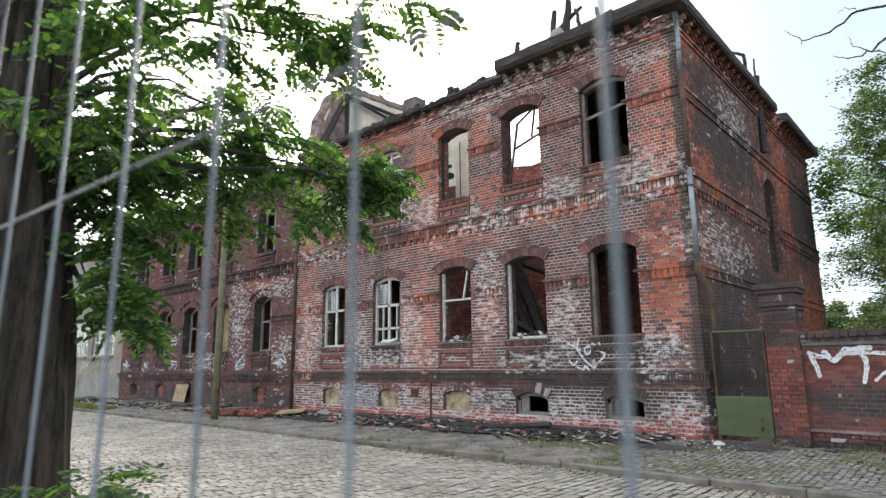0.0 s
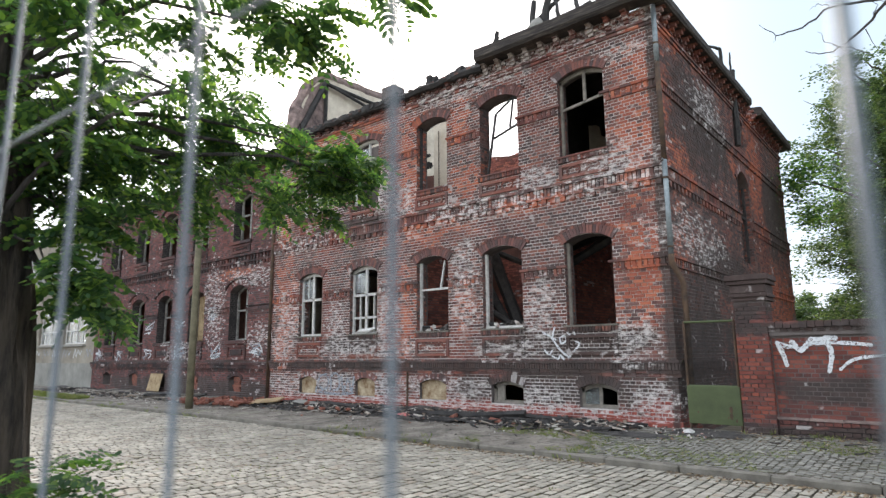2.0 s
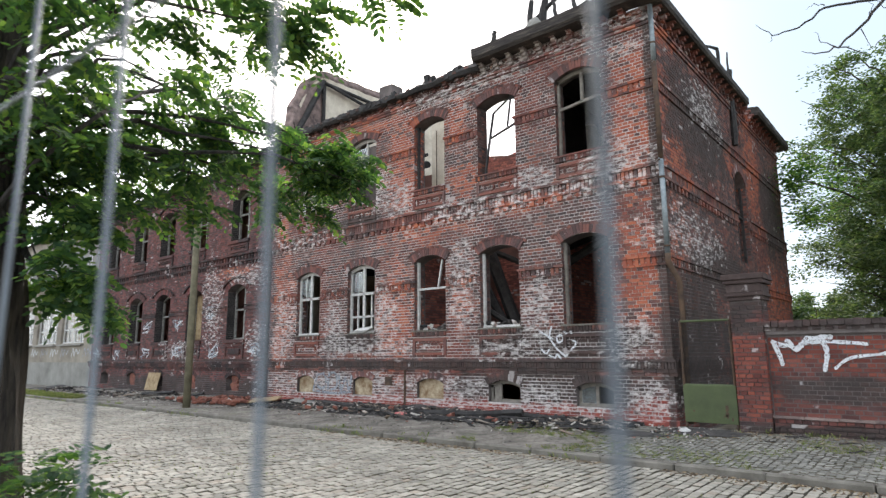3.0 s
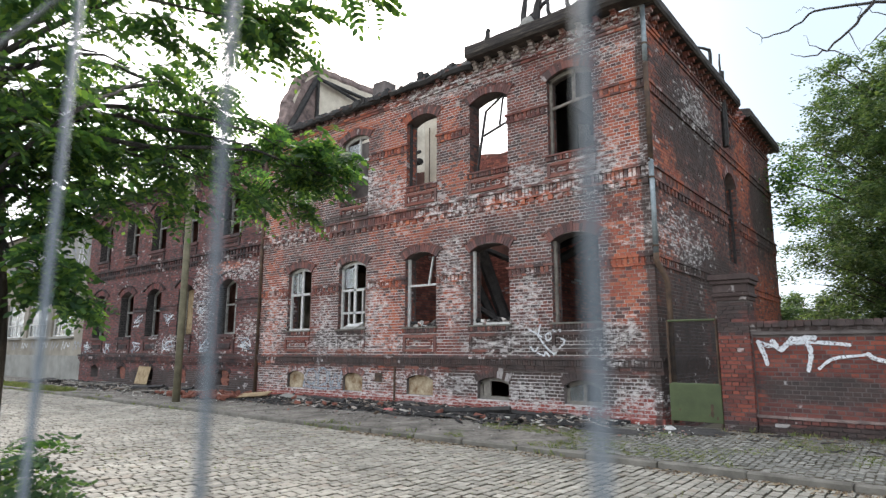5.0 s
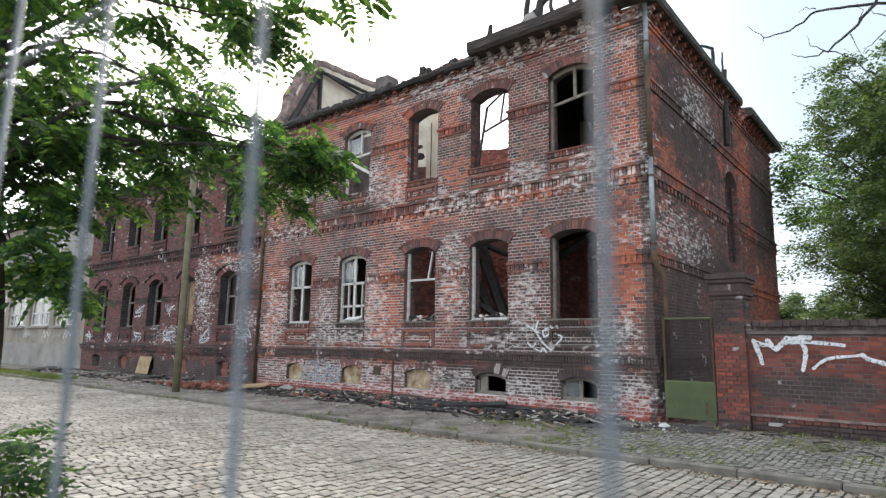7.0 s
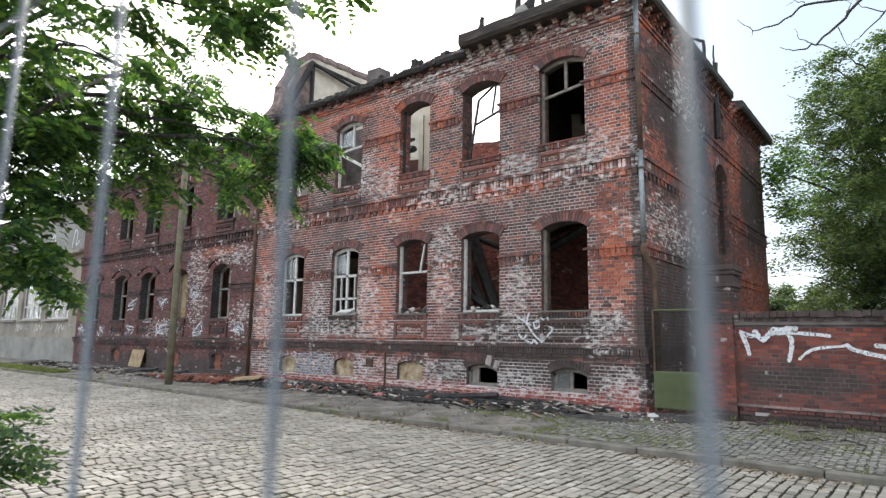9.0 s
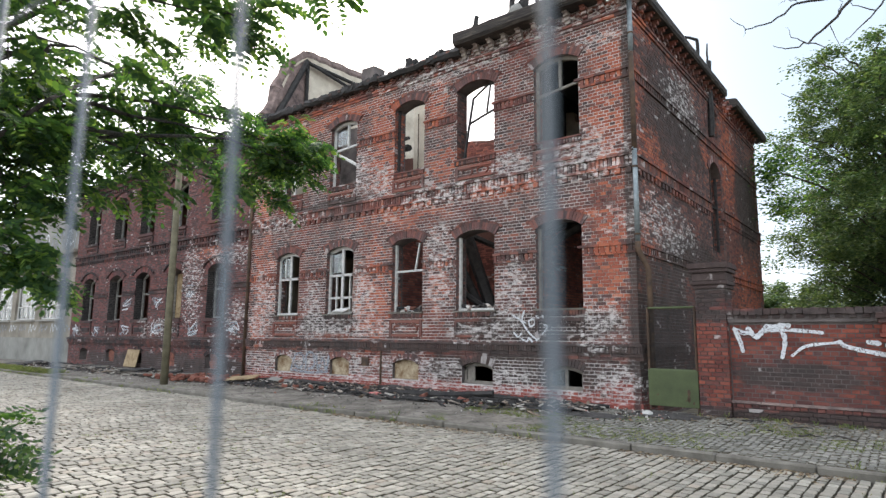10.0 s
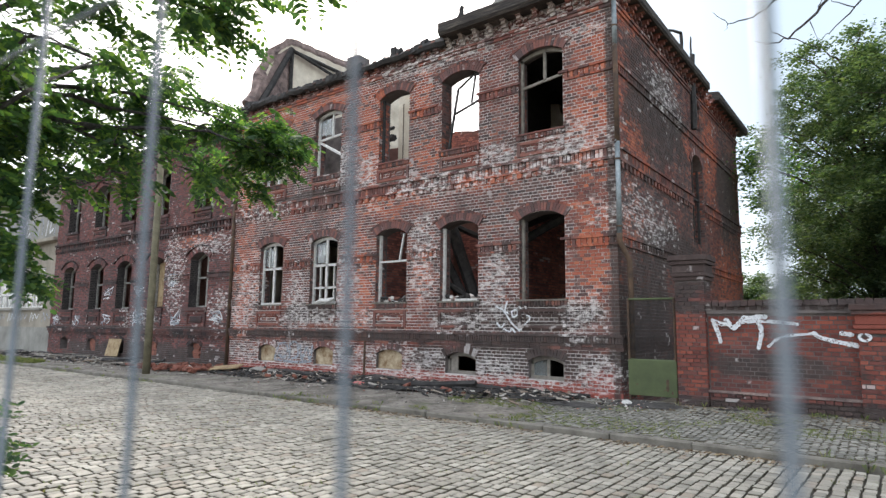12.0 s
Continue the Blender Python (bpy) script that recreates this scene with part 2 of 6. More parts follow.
MAT_BRICK_RED_ONE = brick_material("oxblood_brick_single", *LEFT_ARGS, single=True, white_base=0.60, ruddy=0.4)
MAT_BRICK_RED = brick_material("oxblood_brick", *LEFT_ARGS, white_base=0.60, ruddy=0.4)
PAL_SOOT = [(0.0, (0.022, 0.017, 0.017)), (0.6, (0.048, 0.030, 0.029)), (1.0, (0.095, 0.043, 0.039))]
MAT_BRICK_SOOT = brick_material("blackened_moulding_brick", PAL_SOOT, (), (), LEFT_WHITE, white_base=0.60, ruddy=0.35)
PAL_GARDEN = [(0.0, (0.045, 0.028, 0.028)), (0.5, (0.098, 0.042, 0.038)), (1.0, (0.18, 0.060, 0.048))]
GARDEN_RED = [(0.0, (0.12, 0.036, 0.028)), (0.5, (0.21, 0.055, 0.038)), (0.9, (0.31, 0.085, 0.052)), (1.0, (0.08, 0.04, 0.038))]
MAT_BRICK_GARDEN = brick_material("sooty_garden_brick", PAL_GARDEN, [((4.0, 0, 1.62), (4.5, 1, 0.42)), ((1.5, 0, 1.15), (0.45, 1, 0.85)), ((4.4, 0, 0.85), (1.0, 1, 0.35))],
                                  [((2.9, 0.0, 0.95), (1.1, 1, 0.25)), ((1.5, 0, 2.75), (0.6, 1, 0.55)), ((4, -0.1, 2.05), (8, 1, 0.13)), ((3.5, -0.1, 0.25), (4, 1, 0.14))], [], white_base=0.70, fresh=GARDEN_RED, mottle=0.2, ruddy=0.4)
MAT_MORTAR, mnt, mp_ = nodes_of("lime_mortar")
mpos = world_coord(mnt)
mcol = ramp_of(mnt, noise_of(mnt, mpos, 0.9, 7, 0.7), [(0.34, (0.22, 0.19, 0.178)), (0.48, (0.52, 0.478, 0.45)), (0.66, (0.77, 0.72, 0.685))])
mwob = math_of(mnt, "MULTIPLY", math_of(mnt, "SUBTRACT", noise_of(mnt, mpos, 1.3, 6, 0.65), 0.5), 1.9)
for c_, r_ in FRONT_DARK[:9]:
    mcol = mix_of(mnt, math_of(mnt, "MULTIPLY", blob_of(mnt, mpos, c_, r_, mwob), 0.65), mcol, (0.07, 0.058, 0.052))
mnt.links.new(mix_of(mnt, 0.35, mcol, ramp_of(mnt, noise_of(mnt, mpos, 30, 5), [(0.3, (0.45,)), (0.7, (1.25,))]), "MULTIPLY"), mp_.inputs["Base Color"])
mp_.inputs["Roughness"].default_value = 0.95
MAT_MORTAR_DARK = plain("dark_mortar", (0.05, 0.042, 0.04), (0.20, 0.17, 0.158), 0.95, 1.4)
MAT_INNER = plain("inner_brick", (0.10, 0.05, 0.04), (0.22, 0.10, 0.075), 0.95, 1.5, fine=25)
MAT_PLASTER = plain("stained_plaster", (0.48, 0.41, 0.31), (0.78, 0.71, 0.58), 0.9, 1.2)
MAT_PANEL = plain("weathered_brick_moulding", (0.085, 0.062, 0.058), (0.34, 0.25, 0.22), 0.9, 3.5, bump=0.6, fine=40)
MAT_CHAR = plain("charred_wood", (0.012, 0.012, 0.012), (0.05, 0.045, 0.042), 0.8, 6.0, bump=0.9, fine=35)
MAT_EAVE, ent, ep_ = nodes_of("burnt_eave_board")
egr = noise_of(ent, stretched(ent, world_coord(ent), (1.2, 1.2, 16.0)), 1.6, 7, 0.7)
ent.links.new(ramp_of(ent, egr, [(0.36, (0.012, 0.010, 0.009)), (0.55, (0.05, 0.041, 0.034)), (0.70, (0.14, 0.115, 0.092))]), ep_.inputs["Base Color"])
ep_.inputs["Roughness"].default_value = 0.85
bump_of(ent, ep_, egr, 0.8, 0.02)
MAT_WHITE_PAINT = plain("flaking_white_paint", (0.42, 0.41, 0.38), (0.72, 0.71, 0.68), 0.6, 9.0)
MAT_GREY_PAINT = plain("dirty_window_paint", (0.15, 0.14, 0.125), (0.36, 0.35, 0.32), 0.7, 8.0)
MAT_OLD_WOOD = plain("weathered_grey_wood", (0.13, 0.115, 0.095), (0.30, 0.27, 0.23), 0.85, 5.0, bump=0.6, fine=30)
MAT_VENT = plain("stained_vent_board", (0.17, 0.085, 0.03), (0.60, 0.50, 0.34), 0.85, 5.0)
MAT_PLY = plain("yellowed_board", (0.20, 0.13, 0.065), (0.46, 0.35, 0.20), 0.85, 4.0)
MAT_ZINC = plain("zinc_sheet", (0.16, 0.19, 0.20), (0.33, 0.37, 0.38), 0.45, 5.0, 0.6, 0.1)
MAT_RUST = plain("rusted_pipe", (0.045, 0.032, 0.026), (0.14, 0.085, 0.05), 0.8, 5.0, 0.2)
MAT_GATE = plain("green_painted_steel", (0.055, 0.072, 0.026), (0.085, 0.11, 0.040), 0.55, 2.5, 0.0, 0.15)
MAT_GALV = plain("galvanised_wire", (0.112, 0.124, 0.132), (0.162, 0.18, 0.19), 0.28, 9.0, 1.0, 0.02)
MAT_STONE = plain("granite_sett_bed", (0.03, 0.026, 0.02), (0.075, 0.066, 0.048), 0.95, 4.0, bump=0.7, fine=40)
MAT_KERB = plain("granite_kerb", (0.095, 0.085, 0.068), (0.23, 0.212, 0.178), 0.85, 3.0, bump=0.5, fine=70)
MAT_PAVE, pnt, pp_ = nodes_of("sooty_pavement_dust")
ppos = world_coord(pnt)
pcol = ramp_of(pnt, noise_of(pnt, ppos, 1.6, 6, 0.65), [(0.34, (0.085, 0.075, 0.062)), (0.52, (0.20, 0.18, 0.15)), (0.70, (0.31, 0.285, 0.245))])
pcol = mix_of(pnt, ramp_of(pnt, noise_of(pnt, ppos, 8.0, 8, 0.78), [(0.52, (0.0,)), (0.60, (0.8,))]), pcol, (0.045, 0.040, 0.034))
pcol = mix_of(pnt, ramp_of(pnt, noise_of(pnt, ppos, 13.0, 8, 0.75), [(0.58, (0.0,)), (0.64, (0.6,))]), pcol, (0.42, 0.39, 0.34))
pcol = mix_of(pnt, ramp_of(pnt, noise_of(pnt, ppos, 0.9, 5, 0.7), [(0.58, (0.0,)), (0.68, (0.5,))]), pcol, (0.10, 0.115, 0.045))
pnt.links.new(pcol, pp_.inputs["Base Color"])
pp_.inputs["Roughness"].default_value = 0.95
bump_of(pnt, pp_, noise_of(pnt, ppos, 18.0, 8, 0.75), 1.0, 0.02)
MAT_ASH = plain("wet_ash", (0.018, 0.017, 0.016), (0.09, 0.083, 0.076), 0.9, 5.0, bump=1.0, fine=30)
MAT_WHITEWASH = plain("whitewashed_brick", (0.17, 0.12, 0.10), (0.62, 0.57, 0.53), 0.9, 6.0, bump=0.5, fine=45)
MAT_RUBBLE_BRICK = plain("broken_brick", (0.12, 0.048, 0.036), (0.33, 0.125, 0.082), 0.9, 6.0)
MAT_GREYPLASTER = plain("grey_render", (0.19, 0.185, 0.165), (0.35, 0.34, 0.305), 0.9, 0.8)
MAT_CREAM = plain("soiled_cream_render", (0.20, 0.175, 0.14), (0.38, 0.34, 0.275), 0.9, 1.0)
MAT_POLE = plain("mossy_pole_wood", (0.10, 0.090, 0.055), (0.20, 0.18, 0.115), 0.9, 4.0, bump=0.6, fine=30)
MAT_SPRAY = plain("white_spray_paint", (0.62, 0.63, 0.64), (0.80, 0.81, 0.82), 0.7, 10.0)
def worn(m, scale, low):
    """Paint that has flaked off the brick in places."""
    nt = m.node_tree
    out = nt.nodes["Material Output"]
    hole, mixs = nt.nodes.new("ShaderNodeBsdfTransparent"), nt.nodes.new("ShaderNodeMixShader")
    nt.links.new(ramp_of(nt, noise_of(nt, world_coord(nt), scale, 7, 0.75), [(low, (0.0,)), (low + 0.07, (1.0,))]), mixs.inputs[0])
    nt.links.new(hole.outputs[0], mixs.inputs[1])
    nt.links.new(nt.nodes["Principled BSDF"].outputs[0], mixs.inputs[2])
    nt.links.new(mixs.outputs[0], out.inputs[0])


worn(MAT_SPRAY, 22.0, 0.40)
MAT_SPRAY_GREY = plain("grey_blue_spray_paint", (0.20, 0.22, 0.25), (0.42, 0.45, 0.48), 0.7, 6.0)
worn(MAT_SPRAY_GREY, 12.0, 0.42)
MAT_SOIL = plain("dry_verge_soil", (0.10, 0.085, 0.06), (0.20, 0.17, 0.12), 0.95, 3.0, bump=0.8, fine=20)
MAT_PINK = plain("pink_plastic", (0.45, 0.10, 0.10), (0.62, 0.20, 0.18), 0.5, 8.0)
MAT_LEAF = leaf_material("locust_leaf", [(0.0, (0.034, 0.078, 0.042)), (0.5, (0.058, 0.122, 0.052)), (0.8, (0.11, 0.20, 0.062)), (1.0, (0.20, 0.30, 0.08))], 0.62)
MAT_LEAF_FAR = leaf_material("ash_leaf", [(0.0, (0.034, 0.068, 0.040)), (0.5, (0.068, 0.112, 0.056)), (1.0, (0.145, 0.19, 0.09))], 0.48)
MAT_GRASS = leaf_material("weedy_grass", [(0.0, (0.10, 0.15, 0.035)), (0.6, (0.17, 0.215, 0.06)), (1.0, (0.30, 0.26, 0.12))], 0.3)
MAT_BARK = bark_material("furrowed_bark", (0.012, 0.010, 0.008), (0.088, 0.071, 0.054))
MAT_TWIG = bark_material("grey_bark", (0.03, 0.027, 0.026), (0.09, 0.08, 0.072))


MAT_DEBRIS, cnt, cp = nodes_of("mixed_debris")
crnd = cnt.nodes.new("ShaderNodeNewGeometry").outputs["Random Per Island"]
cnt.links.new(ramp_of(cnt, crnd, [(0.0, (0.02, 0.02, 0.02)), (0.38, (0.06, 0.052, 0.047)), (0.55, (0.18, 0.155, 0.135)), (0.74, (0.30, 0.115, 0.08)), (0.88, (0.50, 0.47, 0.43)), (1.0, (0.66, 0.63, 0.59))]), cp.inputs["Base Color"])
cp.inputs["Roughness"].default_value = 0.9


def stone_material(name, stops, single=False):
    m, nt, p = nodes_of(name)
    pos = world_coord(nt)
    if single:
        rnd = nt.nodes.new("ShaderNodeObjectInfo").outputs["Random"]
    else:
        rnd = nt.nodes.new("ShaderNodeNewGeometry").outputs["Random Per Island"]
    col = ramp_of(nt, rnd, stops)
    grain = noise_of(nt, pos, 90, 5, 0.75)
    col = mix_of(nt, 0.4, col, ramp_of(nt, grain, [(0.3, (0.5,)), (0.7, (1.3,))]), "MULTIPLY")
    patch = ramp_of(nt, noise_of(nt, pos, 0.7, 5), [(0.35, (0.72,)), (0.65, (1.18,))])
    col = mix_of(nt, 0.8, col, patch, "MULTIPLY")
    moss = ramp_of(nt, noise_of(nt, pos, 1.7, 7, 0.7), [(0.60, (0.0,)), (0.70, (0.55,))])
    col = mix_of(nt, moss, col, (0.12, 0.13, 0.045))
    nt.links.new(col, p.inputs["Base Color"])
    p.inputs["Roughness"].default_value = 0.78
    bump_of(nt, p, noise_of(nt, pos, 30, 6, 0.7), 0.5, 0.01)
    return m


SETTS = [(0.0, (0.22, 0.206, 0.170)), (0.35, (0.295, 0.272, 0.222)), (0.65, (0.33, 0.303, 0.248)), (0.88, (0.39, 0.362, 0.302)), (1.0, (0.275, 0.228, 0.175))]
MAT_JOINT = plain("caked_joint_soil", (0.07, 0.06, 0.043), (0.13, 0.113, 0.078), 0.95, 5.0, bump=0.6, fine=40)
MAT_SETT = stone_material("granite_sett", SETTS)
MAT_SETT_ONE = stone_material("granite_sett_single", SETTS, True)
MAT_MOSAIC = stone_material("small_paving_stone", [(0.0, (0.12, 0.115, 0.098)), (0.6, (0.20, 0.193, 0.165)), (1.0, (0.28, 0.265, 0.225))])


# ---- mesh helpers ----
class Shape:
    """Collects faces of one mesh."""

    def __init__(self):
        self.v, self.f = [], []

    def add(self, verts, faces):
        n = len(self.v)
        self.v.extend(verts)
        self.f.extend(tuple(i + n for i in q) for q in faces)
        return self

    def box(self, a, b, m=None, bev=0.0, jit=0.0):
        (x0, y0, z0), (x1, y1, z1) = a, b
        if bev:
            e = min(bev, (x1 - x0) / 3, (y1 - y0) / 3, (z1 - z0) / 3)
            v = []
            for z, i in ((z0, e), (z0 + e, 0), (z1 - e, 0), (z1, e)):
                for x, y in ((x0 + i, y0 + e), (x0 + e, y0 + i), (x1 - e, y0 + i), (x1 - i, y0 + e), (x1 - i, y1 - e), (x1 - e, y1 - i), (x0 + e, y1 - i), (x0 + i, y1 - e)):
                    v.append((x, y, z))
            f = [tuple(range(7, -1, -1)), tuple(range(24, 32))]
            for k in range(3):
                f += [(k * 8 + i, k * 8 + (i + 1) % 8, k * 8 + 8 + (i + 1) % 8, k * 8 + 8 + i) for i in range(8)]
        else:
            v = [(x0, y0, z0), (x1, y0, z0), (x1, y1, z0), (x0, y1, z0), (x0, y0, z1), (x1, y0, z1), (x1, y1, z1), (x0, y1, z1)]
            f = [(0, 3, 2, 1), (4, 5, 6, 7), (0, 1, 5, 4), (1, 2, 6, 5), (2, 3, 7, 6), (3, 0, 4, 7)]
        if jit:
            v = [tuple(c + random.uniform(-jit, jit) for c in p) for p in v]
        if m is not None:
            v = [tuple(m @ Vector(p)) for p in v]
        return self.add(v, f)

    def tube(self, pts, radii, sides=8, rough=0.0, cap=True):
        pts = [Vector(p) for p in pts]
        if isinstance(radii, (int, float)):
            radii = [radii] * len(pts)
        v, f = [], []
        side = None
        for i, p in enumerate(pts):
            d = (pts[min(i + 1, len(pts) - 1)] - pts[max(i - 1, 0)]).normalized()
            if side is None:
                side = d.cross(Vector((0, 0, 1)) if abs(d.z) < 0.9 else Vector((1, 0, 0))).normalized()
            side = (side - d * side.dot(d)).normalized()
            up = d.cross(side)
            for k in range(sides):
                a = 2 * math.pi * k / sides
                r = radii[i] * (1 + (rough * noise.noise(Vector((math.cos(a) * 2.2, math.sin(a) * 2.2, p.z * 1.4 + p.x))) if rough else 0))
                v.append(tuple(p + (side * math.cos(a) + up * math.sin(a)) * r))
        for i in range(len(pts) - 1):
            for k in range(sides):
                a, b = i * sides + k, i * sides + (k + 1) % sides
                f.append((a, b, b + sides, a + sides))
        if cap:
            f += [tuple(range(sides - 1, -1, -1)), tuple(range((len(pts) - 1) * sides, len(pts) * sides))]
        return self.add(v, f)

    def mesh(self, name, material, smooth=False):
        me = bpy.data.meshes.new(name)
        me.from_pydata(self.v, [], self.f)
        me.materials.append(material)
        if smooth:
            me.polygons.foreach_set("use_smooth", [True] * len(me.polygons))
        me.update()
        return me


def part(name, shape, material, parent=None, label="", smooth=False, kind=""):
    ob = new(name, shape.mesh(name, material, smooth))
    ob.parent = parent
    return tagged(ob, label, kind=kind)


def thing(name, label, category, place=(0, 0, 0), group="", kind=""):
    ob = new(name)
    ob.location = place
    return tagged(ob, label, category, group, kind)


def solo(name, shape, material, label, category, group="", kind="", smooth=False):
    return tagged(part(name, shape, material, smooth=smooth), label, category, group, kind)


# ---- brickwork: u along the wall, v up, d outward ----
FRONT = Matrix(((1, 0, 0), (0, 0, -1), (0, 1, 0))).to_4x4()      # u->x, v->z, d->-y
SIDE = Matrix(((0, 0, 1), (1, 0, 0), (0, 1, 0))).to_4x4()        # u->y, v->z, d->+x
COURSE, STRETCH, JOINT = 0.077, 0.252, 0.017


def rise_at(op, u):
    """Height of an opening's arched head at u."""
    u0, u1, z0, zs, rise = op
    s = (2 * u - u0 - u1) / (u1 - u0)
    return zs + rise * (1 - s * s)


def slab(openings, u0, u1, z0, ztop, thick, m, cuts=()):
    """A wall with arched openings right through it."""
    us = {u0, u1, *cuts}
    for o in openings:
        us.update(o[0] + (o[1] - o[0]) * i / 8 for i in range(9))
    us = sorted(us)
    columns, levels = [], {u: set() for u in us}
    for a, b in zip(us, us[1:]):
        mid = (a + b) / 2
        ops = sorted((o for o in openings if o[0] < mid < o[1]), key=lambda o: o[2])
        lo = [(z0, z0)]
        for o in ops:
            lo += [(o[2], o[2]), (rise_at(o, a), rise_at(o, b))]
        lo.append((ztop(a), ztop(b)))
        columns.append((a, b, lo))
        levels[a].update(round(q[0], 5) for q in lo)
        levels[b].update(round(q[1], 5) for q in lo)
    s = Shape()
    for a, b, lo in columns:
        for k in range(0, len(lo), 2):
            (pa, pb), (qa, qb) = lo[k], lo[k + 1]
            right = sorted(z for z in levels[b] if pb + 1e-4 < z < qb - 1e-4)
            left = sorted((z for z in levels[a] if pa + 1e-4 < z < qa - 1e-4), reverse=True)
            ring = [(a, pa), (b, pb)] + [(b, z) for z in right] + [(b, qb), (a, qa)] + [(a, z) for z in left]
            n = len(ring)
            v = [tuple(m @ Vector((u, z, 0))) for u, z in ring] + [tuple(m @ Vector((u, z, -thick))) for u, z in ring]
            r = 2 + len(right)
            f = [tuple(range(n)), tuple(range(2 * n - 1, n - 1, -1)), (1, 0, n, n + 1), (r + 1, r, n + r, n + r + 1)]
            if a == u0 or any(abs(a - o[1]) < 1e-6 for o in openings):
                e = list(range(r + 1, n)) + [0]
                f += [(j, i, n + i, n + j) for i, j in zip(e, e[1:])]
            if b == u1 or any(abs(b - o[0]) < 1e-6 for o in openings):
                f += [(i + 1, i, n + i, n + i + 1) for i in range(1, r)]
            s.add(v, f)
    return s


BOX_FACES = [(0, 1, 2, 3), (1, 5, 6, 2), (3, 2, 6, 7), (4, 0, 3, 7), (5, 1, 0, 4)]


def brick_into(s, u0, u1, v0, v1, m, proud=0.007, jit=0.002):
    r = random.uniform
    p = proud + r(-0.003, 0.004)
    c = [(u0 + r(-jit, jit), v0 + r(-jit, jit), p + r(-jit, jit)), (u1 + r(-jit, jit), v0 + r(-jit, jit), p + r(-jit, jit)),
         (u1 + r(-jit, jit), v1 + r(-jit, jit), p + r(-jit, jit)), (u0 + r(-jit, jit), v1 + r(-jit, jit), p + r(-jit, jit)),
         (u0, v0, -0.01), (u1, v0, -0.01), (u1, v1, -0.01), (u0, v1, -0.01)]
    s.add([tuple(m @ Vector(q)) for q in c], BOX_FACES)


def courses(openings, u0, u1, z0, ztop, m, single=None, gap=0.004, ragged=0.0, skip=None):
    """Bricks of a wall, course by course, in cross bond; those inside the stretch `single` are returned as rectangles."""
    s, singles = Shape(), []
    row, z = 0, z0
    while z < z0 + 40:
        top = z + COURSE - JOINT
        head = row % 2
        w = STRETCH / 2 if head else STRETCH
        u = u0 - (STRETCH / 4 if head else (row // 2 % 2) * STRETCH / 2)
        any_left = False
        while u < u1:
            a, b = max(u, u0), min(u + w - JOINT, u1)
            u += w
            if b - a < 0.03:
                continue
            if top > ztop((a + b) / 2) + random.uniform(-ragged, ragged):
                continue
            any_left = True
            zm = (z + top) / 2
            spans = [(a, b)]
            for o in openings:
                if o[2] - 0.002 < zm < o[3] + o[4] + 0.06:
                    # clear width of the opening at this height
                    if zm <= o[3]:
                        l, r = o[0], o[1]
                    else:
                        q = math.sqrt(max(0.0, 1 - (zm - o[3] - 0.03) / max(o[4], 0.01)))
                        h = (o[1] - o[0]) / 2
                        l, r = (o[0] + o[1]) / 2 - h * q, (o[0] + o[1]) / 2 + h * q
                        if q == 0:
                            continue
                    spans = [(x0, x1) for c, d in spans for x0, x1 in ((c, min(d, l)), (max(c, r), d)) if x1 - x0 > 0.02]
            for c, d in spans:
                if skip and skip((c + d) / 2, zm):
                    continue
                if single and single[0] < c and d < single[1] and single[2] < z and top < single[3]:
                    singles.append((c, d, z, top))
                else:
                    brick_into(s, c, d, z, top, m)
        if not any_left:
            break
        row += 1
        z += COURSE
    return s, singles


def arch_ring(o, height, m, proud, depth=0.10, count=None, start=0.0):
    """Bricks set on end round an arched head."""
    u0, u1, z0, zs, rise = o
    w, mid = u1 - u0, (u0 + u1) / 2
    if rise < 0.01:
        rise = 0.01
    rad = (w * w / 4 + rise * rise) / (2 * rise)
    cz = zs + rise - rad
    half = math.asin(min(1.0, w / 2 / rad)) * (1.10 if w > 1 else 1.05)
    n = count or max(6, int(2 * half * (rad + height / 2) / 0.078))
    s = Shape()
    for i in range(n):
        a0 = -half + 2 * half * (i + 0.07) / n
        a1 = -half + 2 * half * (i + 0.93) / n
        r0, r1 = rad + 0.004 + start, rad + start + height + random.uniform(-0.004, 0.004)
        p = proud + random.uniform(-0.004, 0.004)
        q = [(mid + r * math.sin(a), cz + r * math.cos(a)) for r, a in ((r0, a0), (r0, a1), (r1, a1), (r1, a0))]
        s.add([tuple(m @ Vector((x, z, p))) for x, z in q] + [tuple(m @ Vector((x, z, p - depth))) for x, z in q], BOX_FACES)
    return s


def strip(u0, u1, z0, z1, proud, m, step=STRETCH, upright=False, gap=0.008, skip=(), jit=0.002):
    """A projecting course of bricks laid flat or on end, left out where a window is."""
    s = Shape()
    u = u0
    while u < u1 - 0.02:
        b = min(u + step - gap, u1)
        if not any(l < (u + b) / 2 < r for l, r in skip):
            s_p = proud + random.uniform(-0.003, 0.003)
            c = [(u, z0, s_p), (b, z0, s_p), (b, z1, s_p), (u, z1, s_p), (u, z0, -0.02), (b, z0, -0.02), (b, z1, -0.02), (u, z1, -0.02)]
            c = [(x + random.uniform(-jit, jit), z + random.uniform(-jit, jit), d) for x, z, d in c]
            s.add([tuple(m @ Vector(q)) for q in c], BOX_FACES)
        u += step
    return s


class Trim:
    """Moulding bricks of one house, too many to count: one joined mesh."""

    def __init__(self):
        self.s = Shape()

    def take(self, shape):
        self.s.add(shape.v, shape.f)


def weld(ob):
    bm = bmesh.new()
    bm.from_mesh(ob.data)
    bmesh.ops.remove_doubles(bm, verts=bm.verts, dist=0.0005)
    bm.to_mesh(ob.data)
    bm.free()
    return ob


